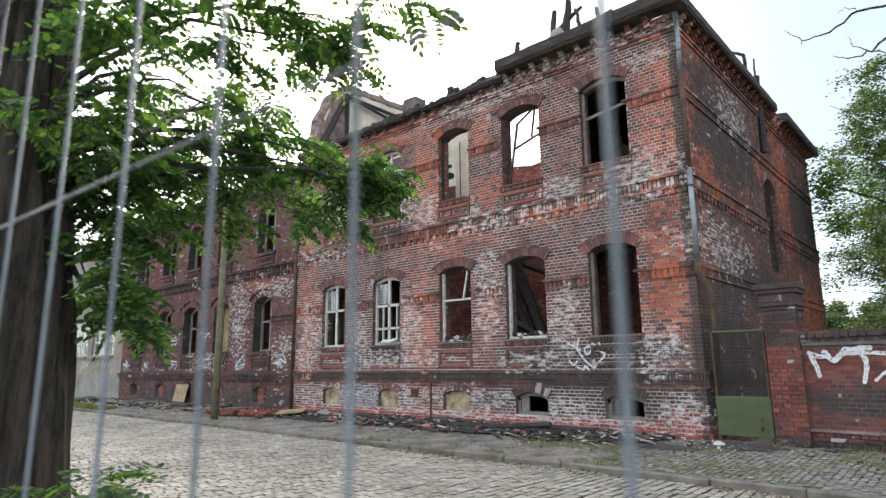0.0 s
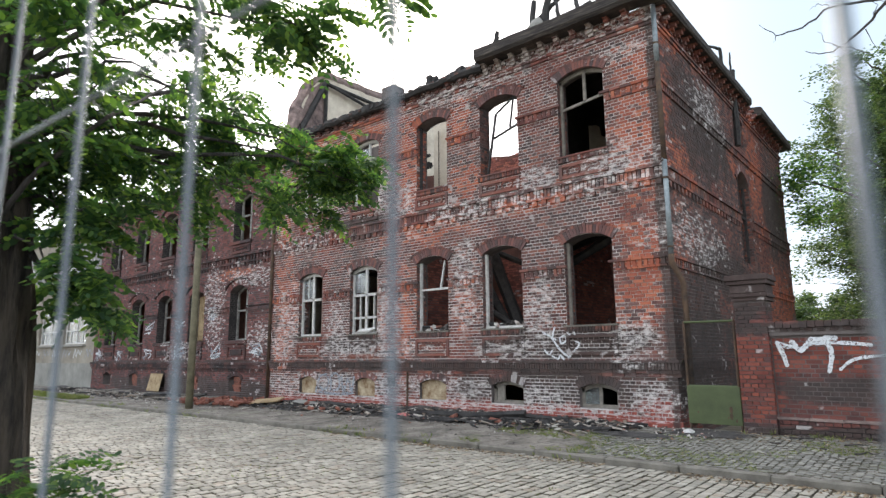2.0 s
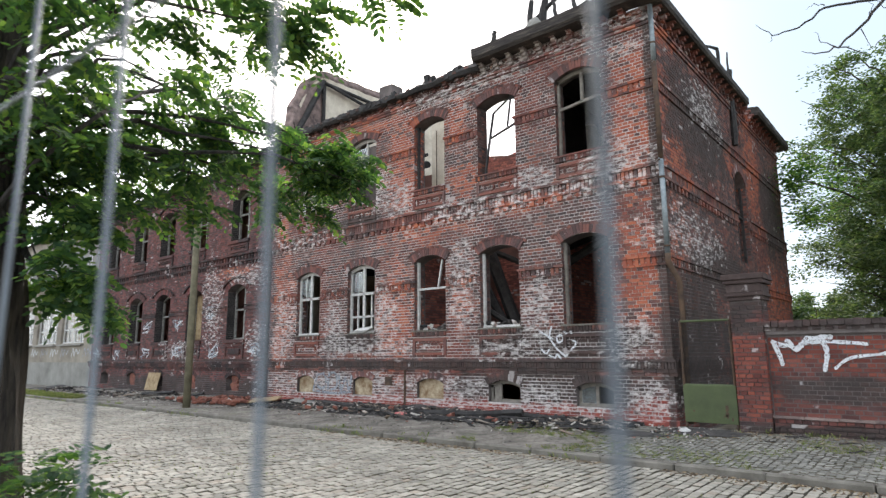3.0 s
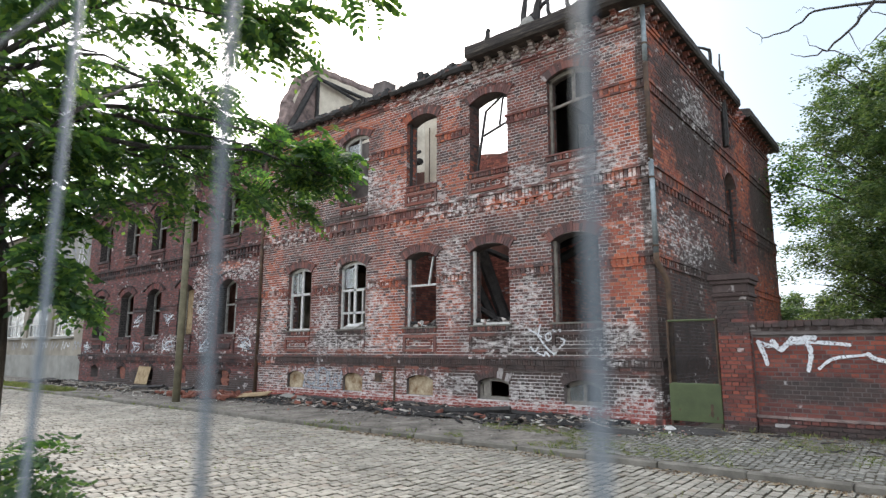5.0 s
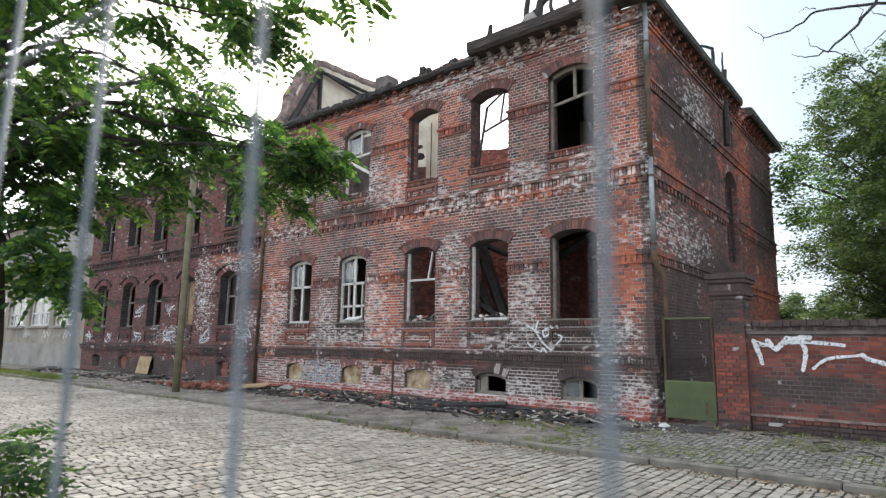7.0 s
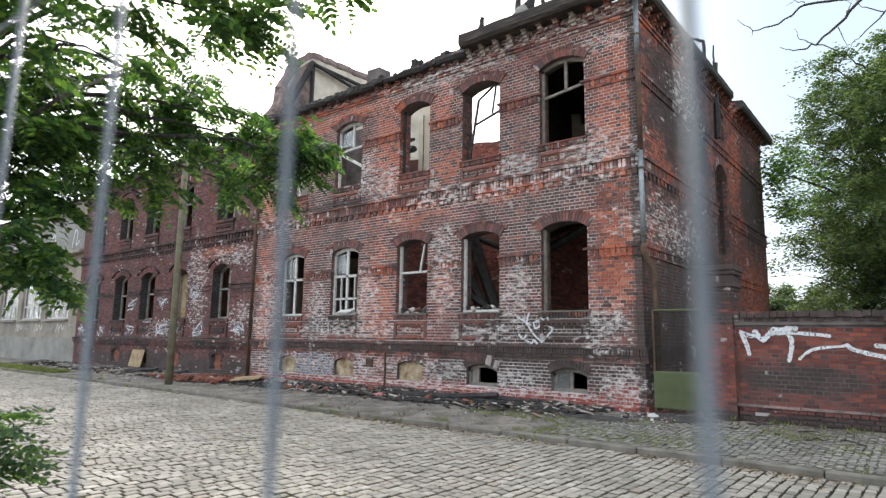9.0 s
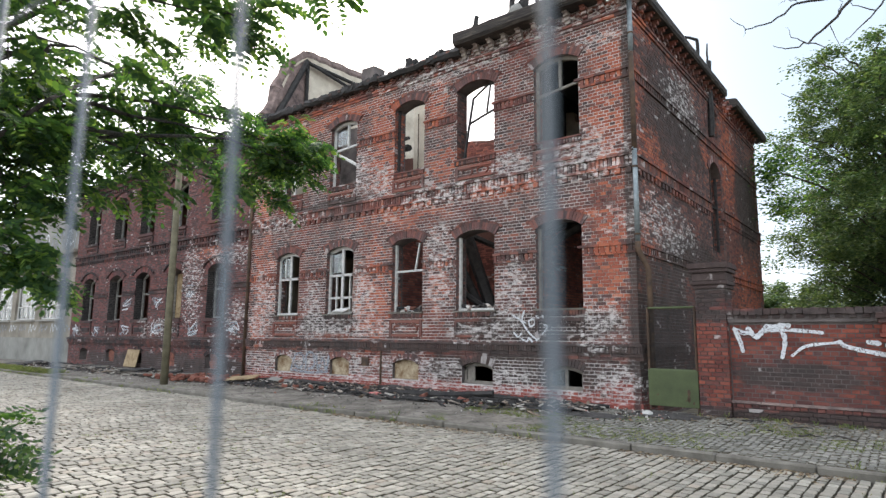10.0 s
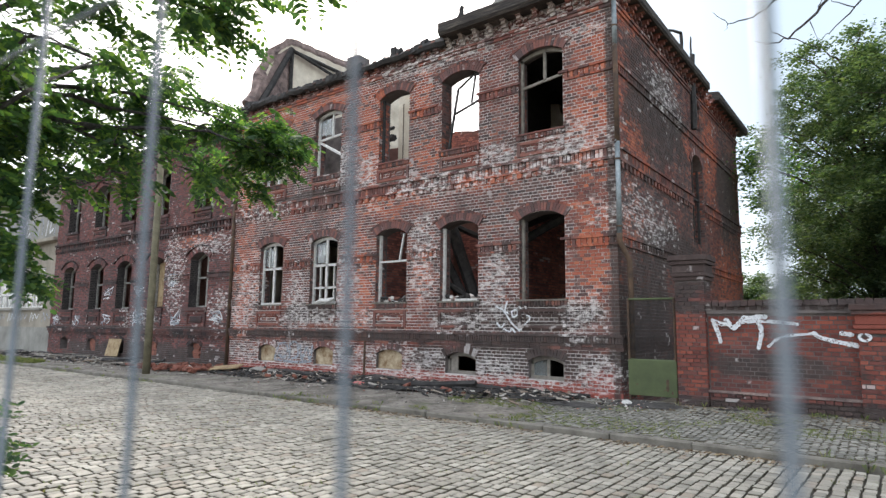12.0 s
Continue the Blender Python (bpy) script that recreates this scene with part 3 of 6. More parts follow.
def arch(o, height, m, material, single, parent, proud, label="arch of bricks set on end"):
    """An arched head: a mortar bed that carries each brick."""
    u0, u1, z0, zs, rise = o
    w, mid = u1 - u0, (u0 + u1) / 2
    rad = (w * w / 4 + rise * rise) / (2 * rise)
    cz = zs + rise - rad
    half = math.asin(min(1.0, w / 2 / rad)) * 1.03
    bed, n = Shape(), 12
    for i in range(n + 1):
        a = -half + 2 * half * i / n
        for r in (rad + 0.003, rad + height - 0.004):
            for d in (-0.02, proud - 0.014):
                bed.v.append(tuple(m @ Vector((mid + r * math.sin(a), cz + r * math.cos(a), d))))
    for i in range(n):
        k = i * 4
        bed.f += [(k + 1, k + 5, k + 7, k + 3), (k, k + 4, k + 5, k + 1), (k + 2, k + 3, k + 7, k + 6)]
    bed.f += [(0, 1, 3, 2), (n * 4, n * 4 + 2, n * 4 + 3, n * 4 + 1)]
    ob = part("window_arch", bed, MAT_MORTAR_DARK, parent, label)
    count = max(6, int(2 * half * (rad + height / 2) / 0.078))
    da = half / count * 0.86
    s = Shape()
    q = [(r * math.sin(a), r * math.cos(a)) for r, a in ((rad, -da), (rad, da), (rad + height, da), (rad + height, -da))]
    s.add([tuple(m.to_3x3() @ Vector((x, z - rad, proud))) for x, z in q] + [tuple(m.to_3x3() @ Vector((x, z - rad, -0.02))) for x, z in q], BOX_FACES)
    me = s.mesh("brick", single)
    axis = m.to_3x3() @ Vector((0, 0, 1))
    for i in range(count):
        a = -half + 2 * half * (i + 0.5) / count
        b = new("brick", me)
        b.parent = ob
        at = m @ Vector((mid + rad * math.sin(a), cz + rad * math.cos(a), random.uniform(-0.005, 0.004)))
        b.matrix_world = Matrix.Translation(at) @ Matrix.Rotation(-a + random.gauss(0, 0.006), 4, axis)
    return ob

# ---- ground: one sheet to the horizon, road, kerb, pavement ----
KERB_Y, WEST, EAST = -3.45, -46.0, 13.0


def pave_z(x, y):
    k = min(max((y - KERB_Y) / 3.4, 0.0), 1.0)
    return 0.085 + k * (0.12 if x > -9 else 0.12 - 0.10 * min((-9 - x) / 6, 1.0))


g = Shape()
g.add([(-900, -900, -0.06), (900, -900, -0.06), (900, 900, -0.06), (-900, 900, -0.06)], [(0, 1, 2, 3)])
solo("ground", g, MAT_SOIL, "bare brown earth spreading to the horizon", "ground", kind="structure")
road = Shape()
road.box((WEST - 20, -11.2, -0.3), (EAST + 10, KERB_Y, -0.035))
road = solo("road", road, MAT_STONE, "cobbled street of worn grey granite setts with sandy joints", "road", kind="structure")
verge = Shape()
nv = 60
vv = [(WEST - 20 + (EAST + 30 - WEST) * i / nv, -16 + (16 - 11.15) * j / 8, 0.02 + 0.03 * noise.noise(Vector((i * 0.7, j * 0.9, 3)))) for i in range(nv + 1) for j in range(9)]
vf = [(i * 9 + j, i * 9 + 9 + j, i * 9 + 10 + j, i * 9 + j + 1) for i in range(nv) for j in range(8)]
verge.add(vv, vf)
solo("verge", verge, MAT_SOIL, "trodden strip of earth behind the wire fence", "ground", kind="structure")

pave = Shape()
xs = [WEST - 20 + i * 0.5 for i in range(int((EAST + 30 - WEST) / 0.5) + 1)]
ys = [KERB_Y + 0.10 + j * 0.25 for j in range(15)]
pv = [(x, y, pave_z(x, y) - 0.012 + 0.018 * noise.noise(Vector((x * 0.9, y * 1.3, 0)))) for x in xs for y in ys]
pf = [(i * 15 + j, i * 15 + 15 + j, i * 15 + 16 + j, i * 15 + j + 1) for i in range(len(xs) - 1) for j in range(14)]
pave.add(pv, pf)
pavement = solo("pavement", pave, MAT_PAVE, "broken pavement covered with soot, dust and weeds", "pavement", kind="structure", smooth=True)

# ---- the burnt house ----
XR, XJ, DEPTH = 0.06, -13.58, 12.7
SIDE_M = Matrix.Translation((XR, 0, 0)) @ SIDE
LOW = [(-2.31, -1.14), (-4.63, -3.45), (-6.87, -5.75), (-9.62, -8.43), (-12.12, -10.93)]
VENT = [(-2.07, -1.22), (-4.42, -3.53), (-6.76, -5.86), (-9.30, -8.50), (-11.95, -11.12)]
low_ops = [(a, b, 2.25, 4.14, 0.14) for a, b in LOW]
up_ops = [(a, b, 6.17, 8.10, 0.145) for a, b in LOW]
vent_ops = [(a - 0.01, b + 0.02, 0.48, 0.88, 0.12) for a, b in VENT]
front_ops = low_ops + up_ops + vent_ops


def front_top(u):
    if u > -4.45:
        return 9.18
    return 9.16 + 0.10 * noise.noise(Vector((u * 1.7, 0, 5))) + (0.06 if -6 < u < -4.45 else 0)


house = thing("burnt_house", "burnt-out three-level red brick house without a roof, sooty and flaking", "house")
trim, left_trim, left_reveals = Trim(), Trim(), Trim()
cuts = [XJ + 0.2 * i for i in range(1, 68)]
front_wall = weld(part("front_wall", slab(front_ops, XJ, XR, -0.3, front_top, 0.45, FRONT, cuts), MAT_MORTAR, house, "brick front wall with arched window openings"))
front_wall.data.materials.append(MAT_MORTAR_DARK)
# reveals, edges and top take the darker mortar; front and back keep the pale one
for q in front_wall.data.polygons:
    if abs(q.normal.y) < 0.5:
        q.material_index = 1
side_ops = [(6.05, 7.35, 4.15, 6.55, 0.35), (6.4, 7.3, 7.75, 8.55, 0.12), (6.05, 7.35, 1.2, 3.0, 0.2)]
side_top = lambda u: 9.18
weld(part("side_wall", slab(side_ops, 0.45, DEPTH, -0.3, side_top, 0.45, SIDE_M), MAT_MORTAR_DARK, house, "sooty brick side wall"))
back = Shape().box((XJ, DEPTH - 0.4, -0.2), (XR - 0.45, DEPTH, 8.4))
part("back_wall", back, MAT_INNER, house, "rear brick wall")


def band(z0, z1, skip, name, soldier=True, proud=0.055):
    """A belt course: thin ledge, row on end, thin ledge, on the front and round the corner."""
    for m, u0, u1, sk in ((FRONT, XJ, XR + proud, skip), (SIDE_M, 0.0, DEPTH, [(6.05, 7.35)] if z0 < 6.6 else [])):
        h = z1 - z0
        s = strip(u0, u1, z1 - 0.055, z1, proud, m, skip=sk)
        t = strip(u0, u1, z0 + 0.05, z1 - 0.06, proud * 0.55, m, step=0.078 if soldier else 0.125, gap=0.012 if soldier else 0.05, skip=sk)
        w = strip(u0, u1, z0, z0 + 0.045, proud * 0.8, m, step=0.125, skip=sk)
        s.add(w.v, w.f)
        trim.take(s)
        trim.take(t)


band(3.38, 3.62, [(a - 0.02, b + 0.02) for a, b in LOW], "belt_course", soldier=False)
band(7.25, 7.50, [(a - 0.02, b + 0.02) for a, b in LOW], "belt_course", soldier=False)
# band between the storeys: ledge, row on end, hanging teeth
for m, u0, u1, sk in ((FRONT, XJ, XR + 0.07, []), (SIDE_M, 0.0, DEPTH, [(6.05, 7.35)])):
    trim.take(strip(u0, u1, 5.49, 5.55, 0.085, m, skip=sk))
    trim.take(strip(u0, u1, 5.30, 5.485, 0.045, m, step=0.095, gap=0.022, skip=sk))
    trim.take(strip(u0, u1, 5.235, 5.295, 0.065, m, skip=sk))
    trim.take(strip(u0, u1, 5.11, 5.23, 0.05, m, step=0.25, gap=0.125, skip=sk))
    # thin moulding under the eaves, then brackets
    trim.take(strip(u0, u1, 8.80, 8.86, 0.07, m))
    trim.take(strip(u0, u1, 8.72, 8.795, 0.04, m))
    for k in range(int((u1 - u0) / 0.43)):
        u = u0 + 0.2 + k * 0.43
        if m is FRONT and -13.6 < u < -4.6 and random.random() < 0.12:
            continue
        s = Shape()
        for z0, z1, d in ((8.90, 8.97, 0.07), (8.975, 9.045, 0.13), (9.05, 9.12, 0.19), (9.125, 9.19, 0.25)):
            q = Matrix(m) @ Matrix.Translation((0, 0, 0))
            s.box((u - 0.06, z0, -0.02), (u + 0.06, z1, d), q, jit=0.004)
        part("bracket", s, MAT_WHITEWASH if m is FRONT and u > -4.5 and random.random() < 0.75 else MAT_BRICK, house)
    trim.take(strip(u0 + 0.05, u1, 9.0, 9.10, 0.06, m, step=0.215, gap=0.1))
# plinth moulding
for m, u0, u1 in ((FRONT, XJ - 0.04, XR + 0.08), (SIDE_M, 0.0, DEPTH)):
    trim.take(strip(u0, u1, 1.43, 1.485, 0.10, m, step=0.5, gap=0.004))
    trim.take(strip(u0, u1, 1.30, 1.425, 0.075, m, step=0.068, gap=0.010))
    trim.take(strip(u0, u1, 1.225, 1.295, 0.05, m))
    trim.take(strip(u0, u1, 1.15, 1.22, 0.028, m))
trim.take(strip(XJ, XR + 0.05, 0.12, 0.30, 0.045, FRONT, step=0.9, gap=0.004, jit=0.006))

# arches, sills and panels
for a, b in LOW:
    for zs, z0 in ((4.10, 2.25), (8.05, 6.17)):
        o = (a - 0.01, b + 0.01, z0, zs, 0.19)
        arch(o, 0.235, FRONT, MAT_BRICK, MAT_ARCH, house, 0.035)
        trim.take(arch_ring((a - 0.06, b + 0.06, z0, zs + 0.01, 0.155), 0.06, FRONT, 0.045, 0.08, 18, start=0.20))
        trim.take(strip(a - 0.05, b + 0.05, z0 - 0.14, z0 - 0.035, 0.05, FRONT, step=0.075, gap=0.016))
        part("sill_ledge", Shape().box((a - 0.05, z0 - 0.032, -0.1), (b + 0.05, z0 + 0.004, 0.075), FRONT, jit=0.003), MAT_KERB if z0 < 5 else MAT_BRICK, house, "thin sill ledge")
        # framed panel under the sill
        h0, h1 = (1.60, 2.04) if z0 < 5 else (5.63, 5.98)
        f = Shape()
        mid = (a + b) / 2
        for u0, u1, v0, v1 in ((a - 0.02, a + 0.06, h0, h1), (b - 0.06, b + 0.02, h0, h1), (a + 0.06, b - 0.06, h0, h0 + 0.07), (a + 0.06, b - 0.06, h1 - 0.07, h1)):
            f.box((u0, v0, -0.01), (u1, v1, 0.045), FRONT, jit=0.003)
        part("panel_frame", f, MAT_BRICK, house)
        inner = Shape()
        if z0 < 5:
            i0, i1, j0, j1 = a + 0.14, b - 0.14, h0 + 0.10, h1 - 0.10
            for u0, u1, v0, v1 in ((i0 + 0.06, i1 - 0.06, j1 - 0.03, j1), (i0 + 0.06, i1 - 0.06, j0, j0 + 0.03), (i0, i0 + 0.03, j0 + 0.06, j1 - 0.06), (i1 - 0.03, i1, j0 + 0.06, j1 - 0.06)):
                inner.box((u0, v0, -0.01), (u1, v1, 0.04), FRONT, jit=0.003)
        else:
            for sx in (-1, 1):
                pts = [FRONT @ Vector((mid + sx * (0.24 + 0.17 * math.cos(t)), (h0 + h1) / 2 + 0.10 * math.sin(t), 0.02)) for t in [k * math.pi / 6 for k in range(13)]]
                inner.tube(pts, 0.022, 5, cap=False)
        part("panel_ornament", inner, MAT_BRICK, house)
for i, (a, b) in enumerate(VENT):
    arch((a - 0.01, b + 0.02, 0.48, 0.88, 0.12), 0.19, FRONT, MAT_BRICK, MAT_ARCH, house, 0.022)
for o in side_ops[:2]:
    arch(o, 0.22, SIDE_M, MAT_BRICK, MAT_ARCH, house, 0.03)

# eave: charred gutter box over the corner part and along the side
def eave_box(u0, u1, m, ragged, out=1.0):
    s = Shape()
    n = max(2, int((u1 - u0) / 0.35))
    prof = [(0.02, 9.16), (0.44, 9.14), (0.50, 9.22), (0.50, 9.46), (0.44, 9.50), (0.02, 9.56)]
    for i in range(n + 1):
        u = u0 + (u1 - u0) * i / n
        s.v += [tuple(m @ Vector((u, z + 0.03 * noise.noise(Vector((u * 1.3, z, 2))) * ragged, d))) for d, z in [(d * out, 9.16 + (z - 9.16) * out) for d, z in prof]]
    k = len(prof)
    for i in range(n):
        s.f += [(i * k + j, i * k + k + j, i * k + k + (j + 1) % k, i * k + (j + 1) % k) for j in range(k)]
    s.f += [tuple(range(k)), tuple(range(n * k + k - 1, n * k - 1, -1))]
    return s


part("eave", eave_box(-4.42, XR + 0.34, FRONT, 1.0), MAT_EAVE, house, "charred boxed eave with a crushed gutter")
part("eave", eave_box(0.02, 7.4, SIDE_M, 0.6, 0.68), MAT_EAVE, house, "charred boxed eave")
part("eave", eave_box(8.4, DEPTH + 0.3, SIDE_M, 0.3, 0.8), MAT_EAVE, house, "charred boxed eave")
for k in range(120):
    u = random.uniform(XJ + 0.1, -4.5)
    w, h = random.uniform(0.05, 0.17), abs(random.gauss(0.02, 0.07))
    y = random.uniform(-0.26, 0.1)
    s = Shape().box((u - w, y, 9.06), (u + w, y + random.uniform(0.1, 0.25), front_top(u) + h), jit=0.03)
    part("charred_block", s, MAT_CHAR, house)
part("charred_ledge", Shape().tube([(XJ + 0.05 + i * 0.19, -0.13 + random.uniform(-0.03, 0.03), 9.13 + random.uniform(-0.03, 0.03)) for i in range(49)], 0.12, 7, 0.5), MAT_CHAR, house, "blackened broken top of the wall")
# burnt roof timbers sticking up behind the eave
for pts, r in ((((-3.25, 0.4, 9.4), (-3.1, 0.4, 10.75)), 0.09), (((-3.2, 0.5, 10.15), (-2.35, 0.5, 10.6)), 0.07), (((-2.95, 0.5, 9.4), (-2.7, 0.45, 10.9)), 0.12), (((-4.0, -0.2, 9.45), (-3.88, -0.15, 9.92)), 0.085), (((-2.2, 0.3, 9.4), (-2.45, 0.35, 10.5)), 0.06),
               (((-3.0, 0.8, 9.95), (-1.2, 0.9, 10.35)), 0.07), (((-1.8, 0.5, 9.4), (-1.95, 0.5, 10.4)), 0.08), (((-2.6, 0.35, 9.7), (-1.5, 0.4, 10.1)), 0.05), (((0.1, 5.4, 9.4), (0.1, 5.4, 10.35)), 0.06), (((0.1, 5.4, 10.33), (0.1, 4.3, 9.95)), 0.05),
               (((0.15, 6.3, 7.6), (0.15, 6.35, 10.0)), 0.10), (((0.12, 6.4, 9.9), (0.12, 6.42, 10.6)), 0.03), (((0.1, 0.6, 9.5), (0.1, 0.7, 10.0)), 0.05)):
    t = Shape()
    n = 6
    p0, p1 = Vector(pts[0]), Vector(pts[1])
    t.tube([p0.lerp(p1, i / n) + Vector((random.uniform(-1, 1), random.uniform(-1, 1), 0)) * 0.02 for i in range(n + 1)], [r * (1 - 0.35 * i / n) for i in range(n + 1)], 6, 0.5)
    part("burnt_timber", t, MAT_CHAR, house, "charred roof timber")
part("ash_lump", Shape().tube([(-3.2, 0.3, 9.4), (-3.1, 0.25, 9.7), (-2.95, 0.28, 9.95), (-2.98, 0.3, 10.12)], [0.16, 0.22, 0.2, 0.1], 9, 0.9), MAT_GREYPLASTER, house, "ashen lump of burnt roof wreckage")
part("stack", Shape().box((-8.5, 0.15, 8.9), (-7.95, 0.65, 9.85), bev=0.02, jit=0.015), MAT_MORTAR_DARK, house, "stump of a chimney stack")

# party wall with its mansard outline, and inner walls
prof = [(0.05, 8.9), (0.18, 9.4), (0.6, 10.6), (1.08, 11.75), (1.8, 12.4), (9.5, 12.75), (11.0, 11.5), (12.3, 9.3), (12.3, 0.0), (0.45, 0.0), (0.45, 8.9)]
s = Shape()
k = len(prof)
s.add([(XJ - 0.05, y, z) for y, z in prof] + [(XJ + 0.28, y, z) for y, z in prof], [tuple(range(k - 1, -1, -1)), tuple(range(k, 2 * k))] + [(i, (i + 1) % k, k + (i + 1) % k, k + i) for i in range(k)])
party = part("party_wall", s, MAT_PLASTER, house, "plastered party wall with a mansard outline")
s = Shape()
for (y0, z0), (y1, z1) in zip(prof[1:6], prof[2:6]):
    a, b = Vector((XJ + 0.1, y0, z0)), Vector((XJ + 0.1, y1, z1))
    n = max(2, int((b - a).length / 0.3))
    s.tube([a.lerp(b, i / n) + Vector((0, 0, 0.03 * random.uniform(-1, 1))) for i in range(n + 1)], 0.23, 7, 0.5)
part("coping", s, MAT_PANEL, house, "ragged weathered coping on the party wall")
for a, b, r in (((-13.2, 0.3, 9.2), (-13.2, 1.75, 12.1), 0.11), ((-13.15, 1.7, 12.0), (-13.15, 4.2, 12.0), 0.07), ((-13.2, 1.75, 9.0), (-13.2, 1.75, 12.1), 0.08), ((-13.1, 1.75, 12.0), (-13.1, 3.9, 11.7), 0.06)):
    t = Shape().tube([Vector(a).lerp(Vector(b), i / 5) for i in range(6)], r, 6, 0.3)
    part("burnt_timber", t, MAT_CHAR, house, "charred roof timber")
s = Shape()
dark_poly = [(0.45, 8.9), (0.3, 9.5), (1.1, 11.6), (1.72, 12.2), (1.72, 8.9)]
s.add([(XJ + 0.30, y, z) for y, z in dark_poly] + [(XJ + 0.27, y, z) for y, z in dark_poly], [(0, 1, 2, 3, 4)[::-1], (5, 6, 7, 8, 9)] + [(i, (i + 1) % 5, 5 + (i + 1) % 5, 5 + i) for i in range(5)])
part("bare_brick_patch", s, MAT_PANEL, house, "sooty unplastered brick of the party wall")
inner_top = lambda u: 8.60 + 0.25 * noise.noise(Vector((u * 1.1, 1, 1)))
# the wide opening is added to let daylight into the lower corner room
weld(part("inner_wall", slab([(-3.2, -0.6, 1.4, 4.4, 0.3)], -13.3, -0.4, 0, inner_top, 0.3, Matrix.Translation((0, 5.0, 0)) @ FRONT, [-13 + 0.4 * i for i in range(32)]), MAT_INNER, house, "broken inner brick wall"))
part("inner_wall", Shape().box((-3.55, 0.47, 0), (-3.27, 4.68, 4.9)), MAT_MORTAR_DARK, house, "inner cross wall")
# two black walls added so the upper corner window looks dark inside
part("inner_wall", Shape().box((-3.55, 0.47, 4.9), (-3.27, 4.68, 8.85)), MAT_CHAR, house, "added black cross wall that keeps the corner room dark")
part("inner_wall", Shape().box((-3.26, 4.5, 4.9), (-0.42, 4.66, 8.85)), MAT_CHAR, house, "added black back wall that keeps the corner room dark")
for x, ua, ub, za, zb in ((-3.27, 0.5, 4.66, 1.4, 4.85), (-7.6, 0.5, 4.66, 1.4, 4.9)):
    s, _ = courses([], ua, ub, za, lambda u: zb, Matrix.Translation((x - 0.002, 0, 0)) @ SIDE)
    part("inner_bricks", s, MAT_BRICK_INNER, house, "bare bricks of an inner wall", kind="stuff")
s, _ = courses([], -7.55, -3.6, 1.4, lambda u: 4.9, Matrix.Translation((0, 4.99, 0)) @ FRONT)
part("inner_bricks", s, MAT_BRICK_INNER, house, "bare bricks of an inner wall", kind="stuff")
part("inner_wall", Shape().box((-8.7, 2.9, 4.7), (-6.95, 3.1, 9.85), jit=0.03), MAT_PLASTER, house, "pale plastered inner wall")
part("flue_pipe", Shape().tube([(-8.42, 2.82, 5.0), (-8.42, 2.82, 9.2)], 0.016, 8), MAT_RUST, house, "thin rusty pipe on the inner wall")
part("inner_wall", Shape().box((-9.6, 2.3, 4.9), (-6.6, 2.42, 6.95), jit=0.05), MAT_MORTAR_DARK, house, "low broken inner wall")
pb2, _ = courses([], -9.0, -5.0, 7.6, lambda u: inner_top(u) - 0.03, Matrix.Translation((0, 4.99, 0)) @ FRONT, ragged=0.05)
part("inner_bricks", pb2, MAT_BRICK_INNER, house, "bare bricks of a broken inner wall", kind="stuff")
gable = Shape()
tri_ = [(-3.26, 7.3), (-2.45, 7.3), (-2.6, 7.72), (-2.95, 7.95), (-3.0, 8.25), (-3.26, 8.3)]
gable.add([(x, y, z) for y in (3.6, 3.8) for x, z in tri_], [tuple(range(6)), tuple(range(11, 5, -1))] + [(i, i + 6, (i + 1) % 6 + 6, (i + 1) % 6) for i in range(6)])
part("inner_wall", gable, MAT_PLASTER, house, "remnant of a plastered partition")
part("inner_wall", Shape().box((-13.2, 3.3, 4.7), (-10.6, 3.5, 9.6), jit=0.05), MAT_MORTAR_DARK, house, "grey plastered inner wall")
part("inner_wall", Shape().box((-7.9, 0.47, 0), (-7.6, 4.68, 5.2)), MAT_MORTAR_DARK, house, "inner cross wall")
# ceiling added over the corner room to block skylight behind its upper window
part("deck", Shape().box((-3.27, 0.4, 8.82), (-0.35, 5.0, 8.87)), MAT_CHAR, house, "added black ceiling that shuts the sky out of the corner room")
part("ground_slab", Shape().box((XJ + 0.3, 0.46, 1.15), (-0.42, 12.2, 1.4)), MAT_ASH, house, "rubble-strewn floor")
part("upper_slab", Shape().box((XJ + 0.3, 0.46, 4.75), (-7.9, 5.0, 4.95)), MAT_CHAR, house, "remaining burnt floor")
for a, b, r in (((-5.45, 1.5, 4.6), (-4.35, 1.4, 2.1), 0.17), ((-5.4, 1.2, 3.6), (-4.45, 1.2, 2.0), 0.12), ((-5.3, 1.0, 2.9), (-4.3, 0.9, 2.35), 0.08), ((-5.5, 1.7, 4.55), (-4.3, 1.8, 4.0), 0.09), ((-1.0, 0.8, 4.5), (-3.2, 1.3, 3.7), 0.11), ((-1.2, 1.4, 4.7), (-3.2, 1.5, 4.2), 0.09),
                ((-8.1, 2.0, 7.72), (-10.0, 2.6, 8.05), 0.11), ((-8.25, 1.9, 7.45), (-10.0, 2.5, 7.55), 0.08), ((-8.3, 2.2, 8.15), (-10.0, 2.6, 8.3), 0.06), ((-9.0, 1.0, 8.4), (-10.4, 1.8, 6.0), 0.09)):
    t = Shape().tube([Vector(a).lerp(Vector(b), i / 5) for i in range(6)], r, 6, 0.3)
    part("fallen_beam", t, MAT_CHAR, house, "fallen charred beam")
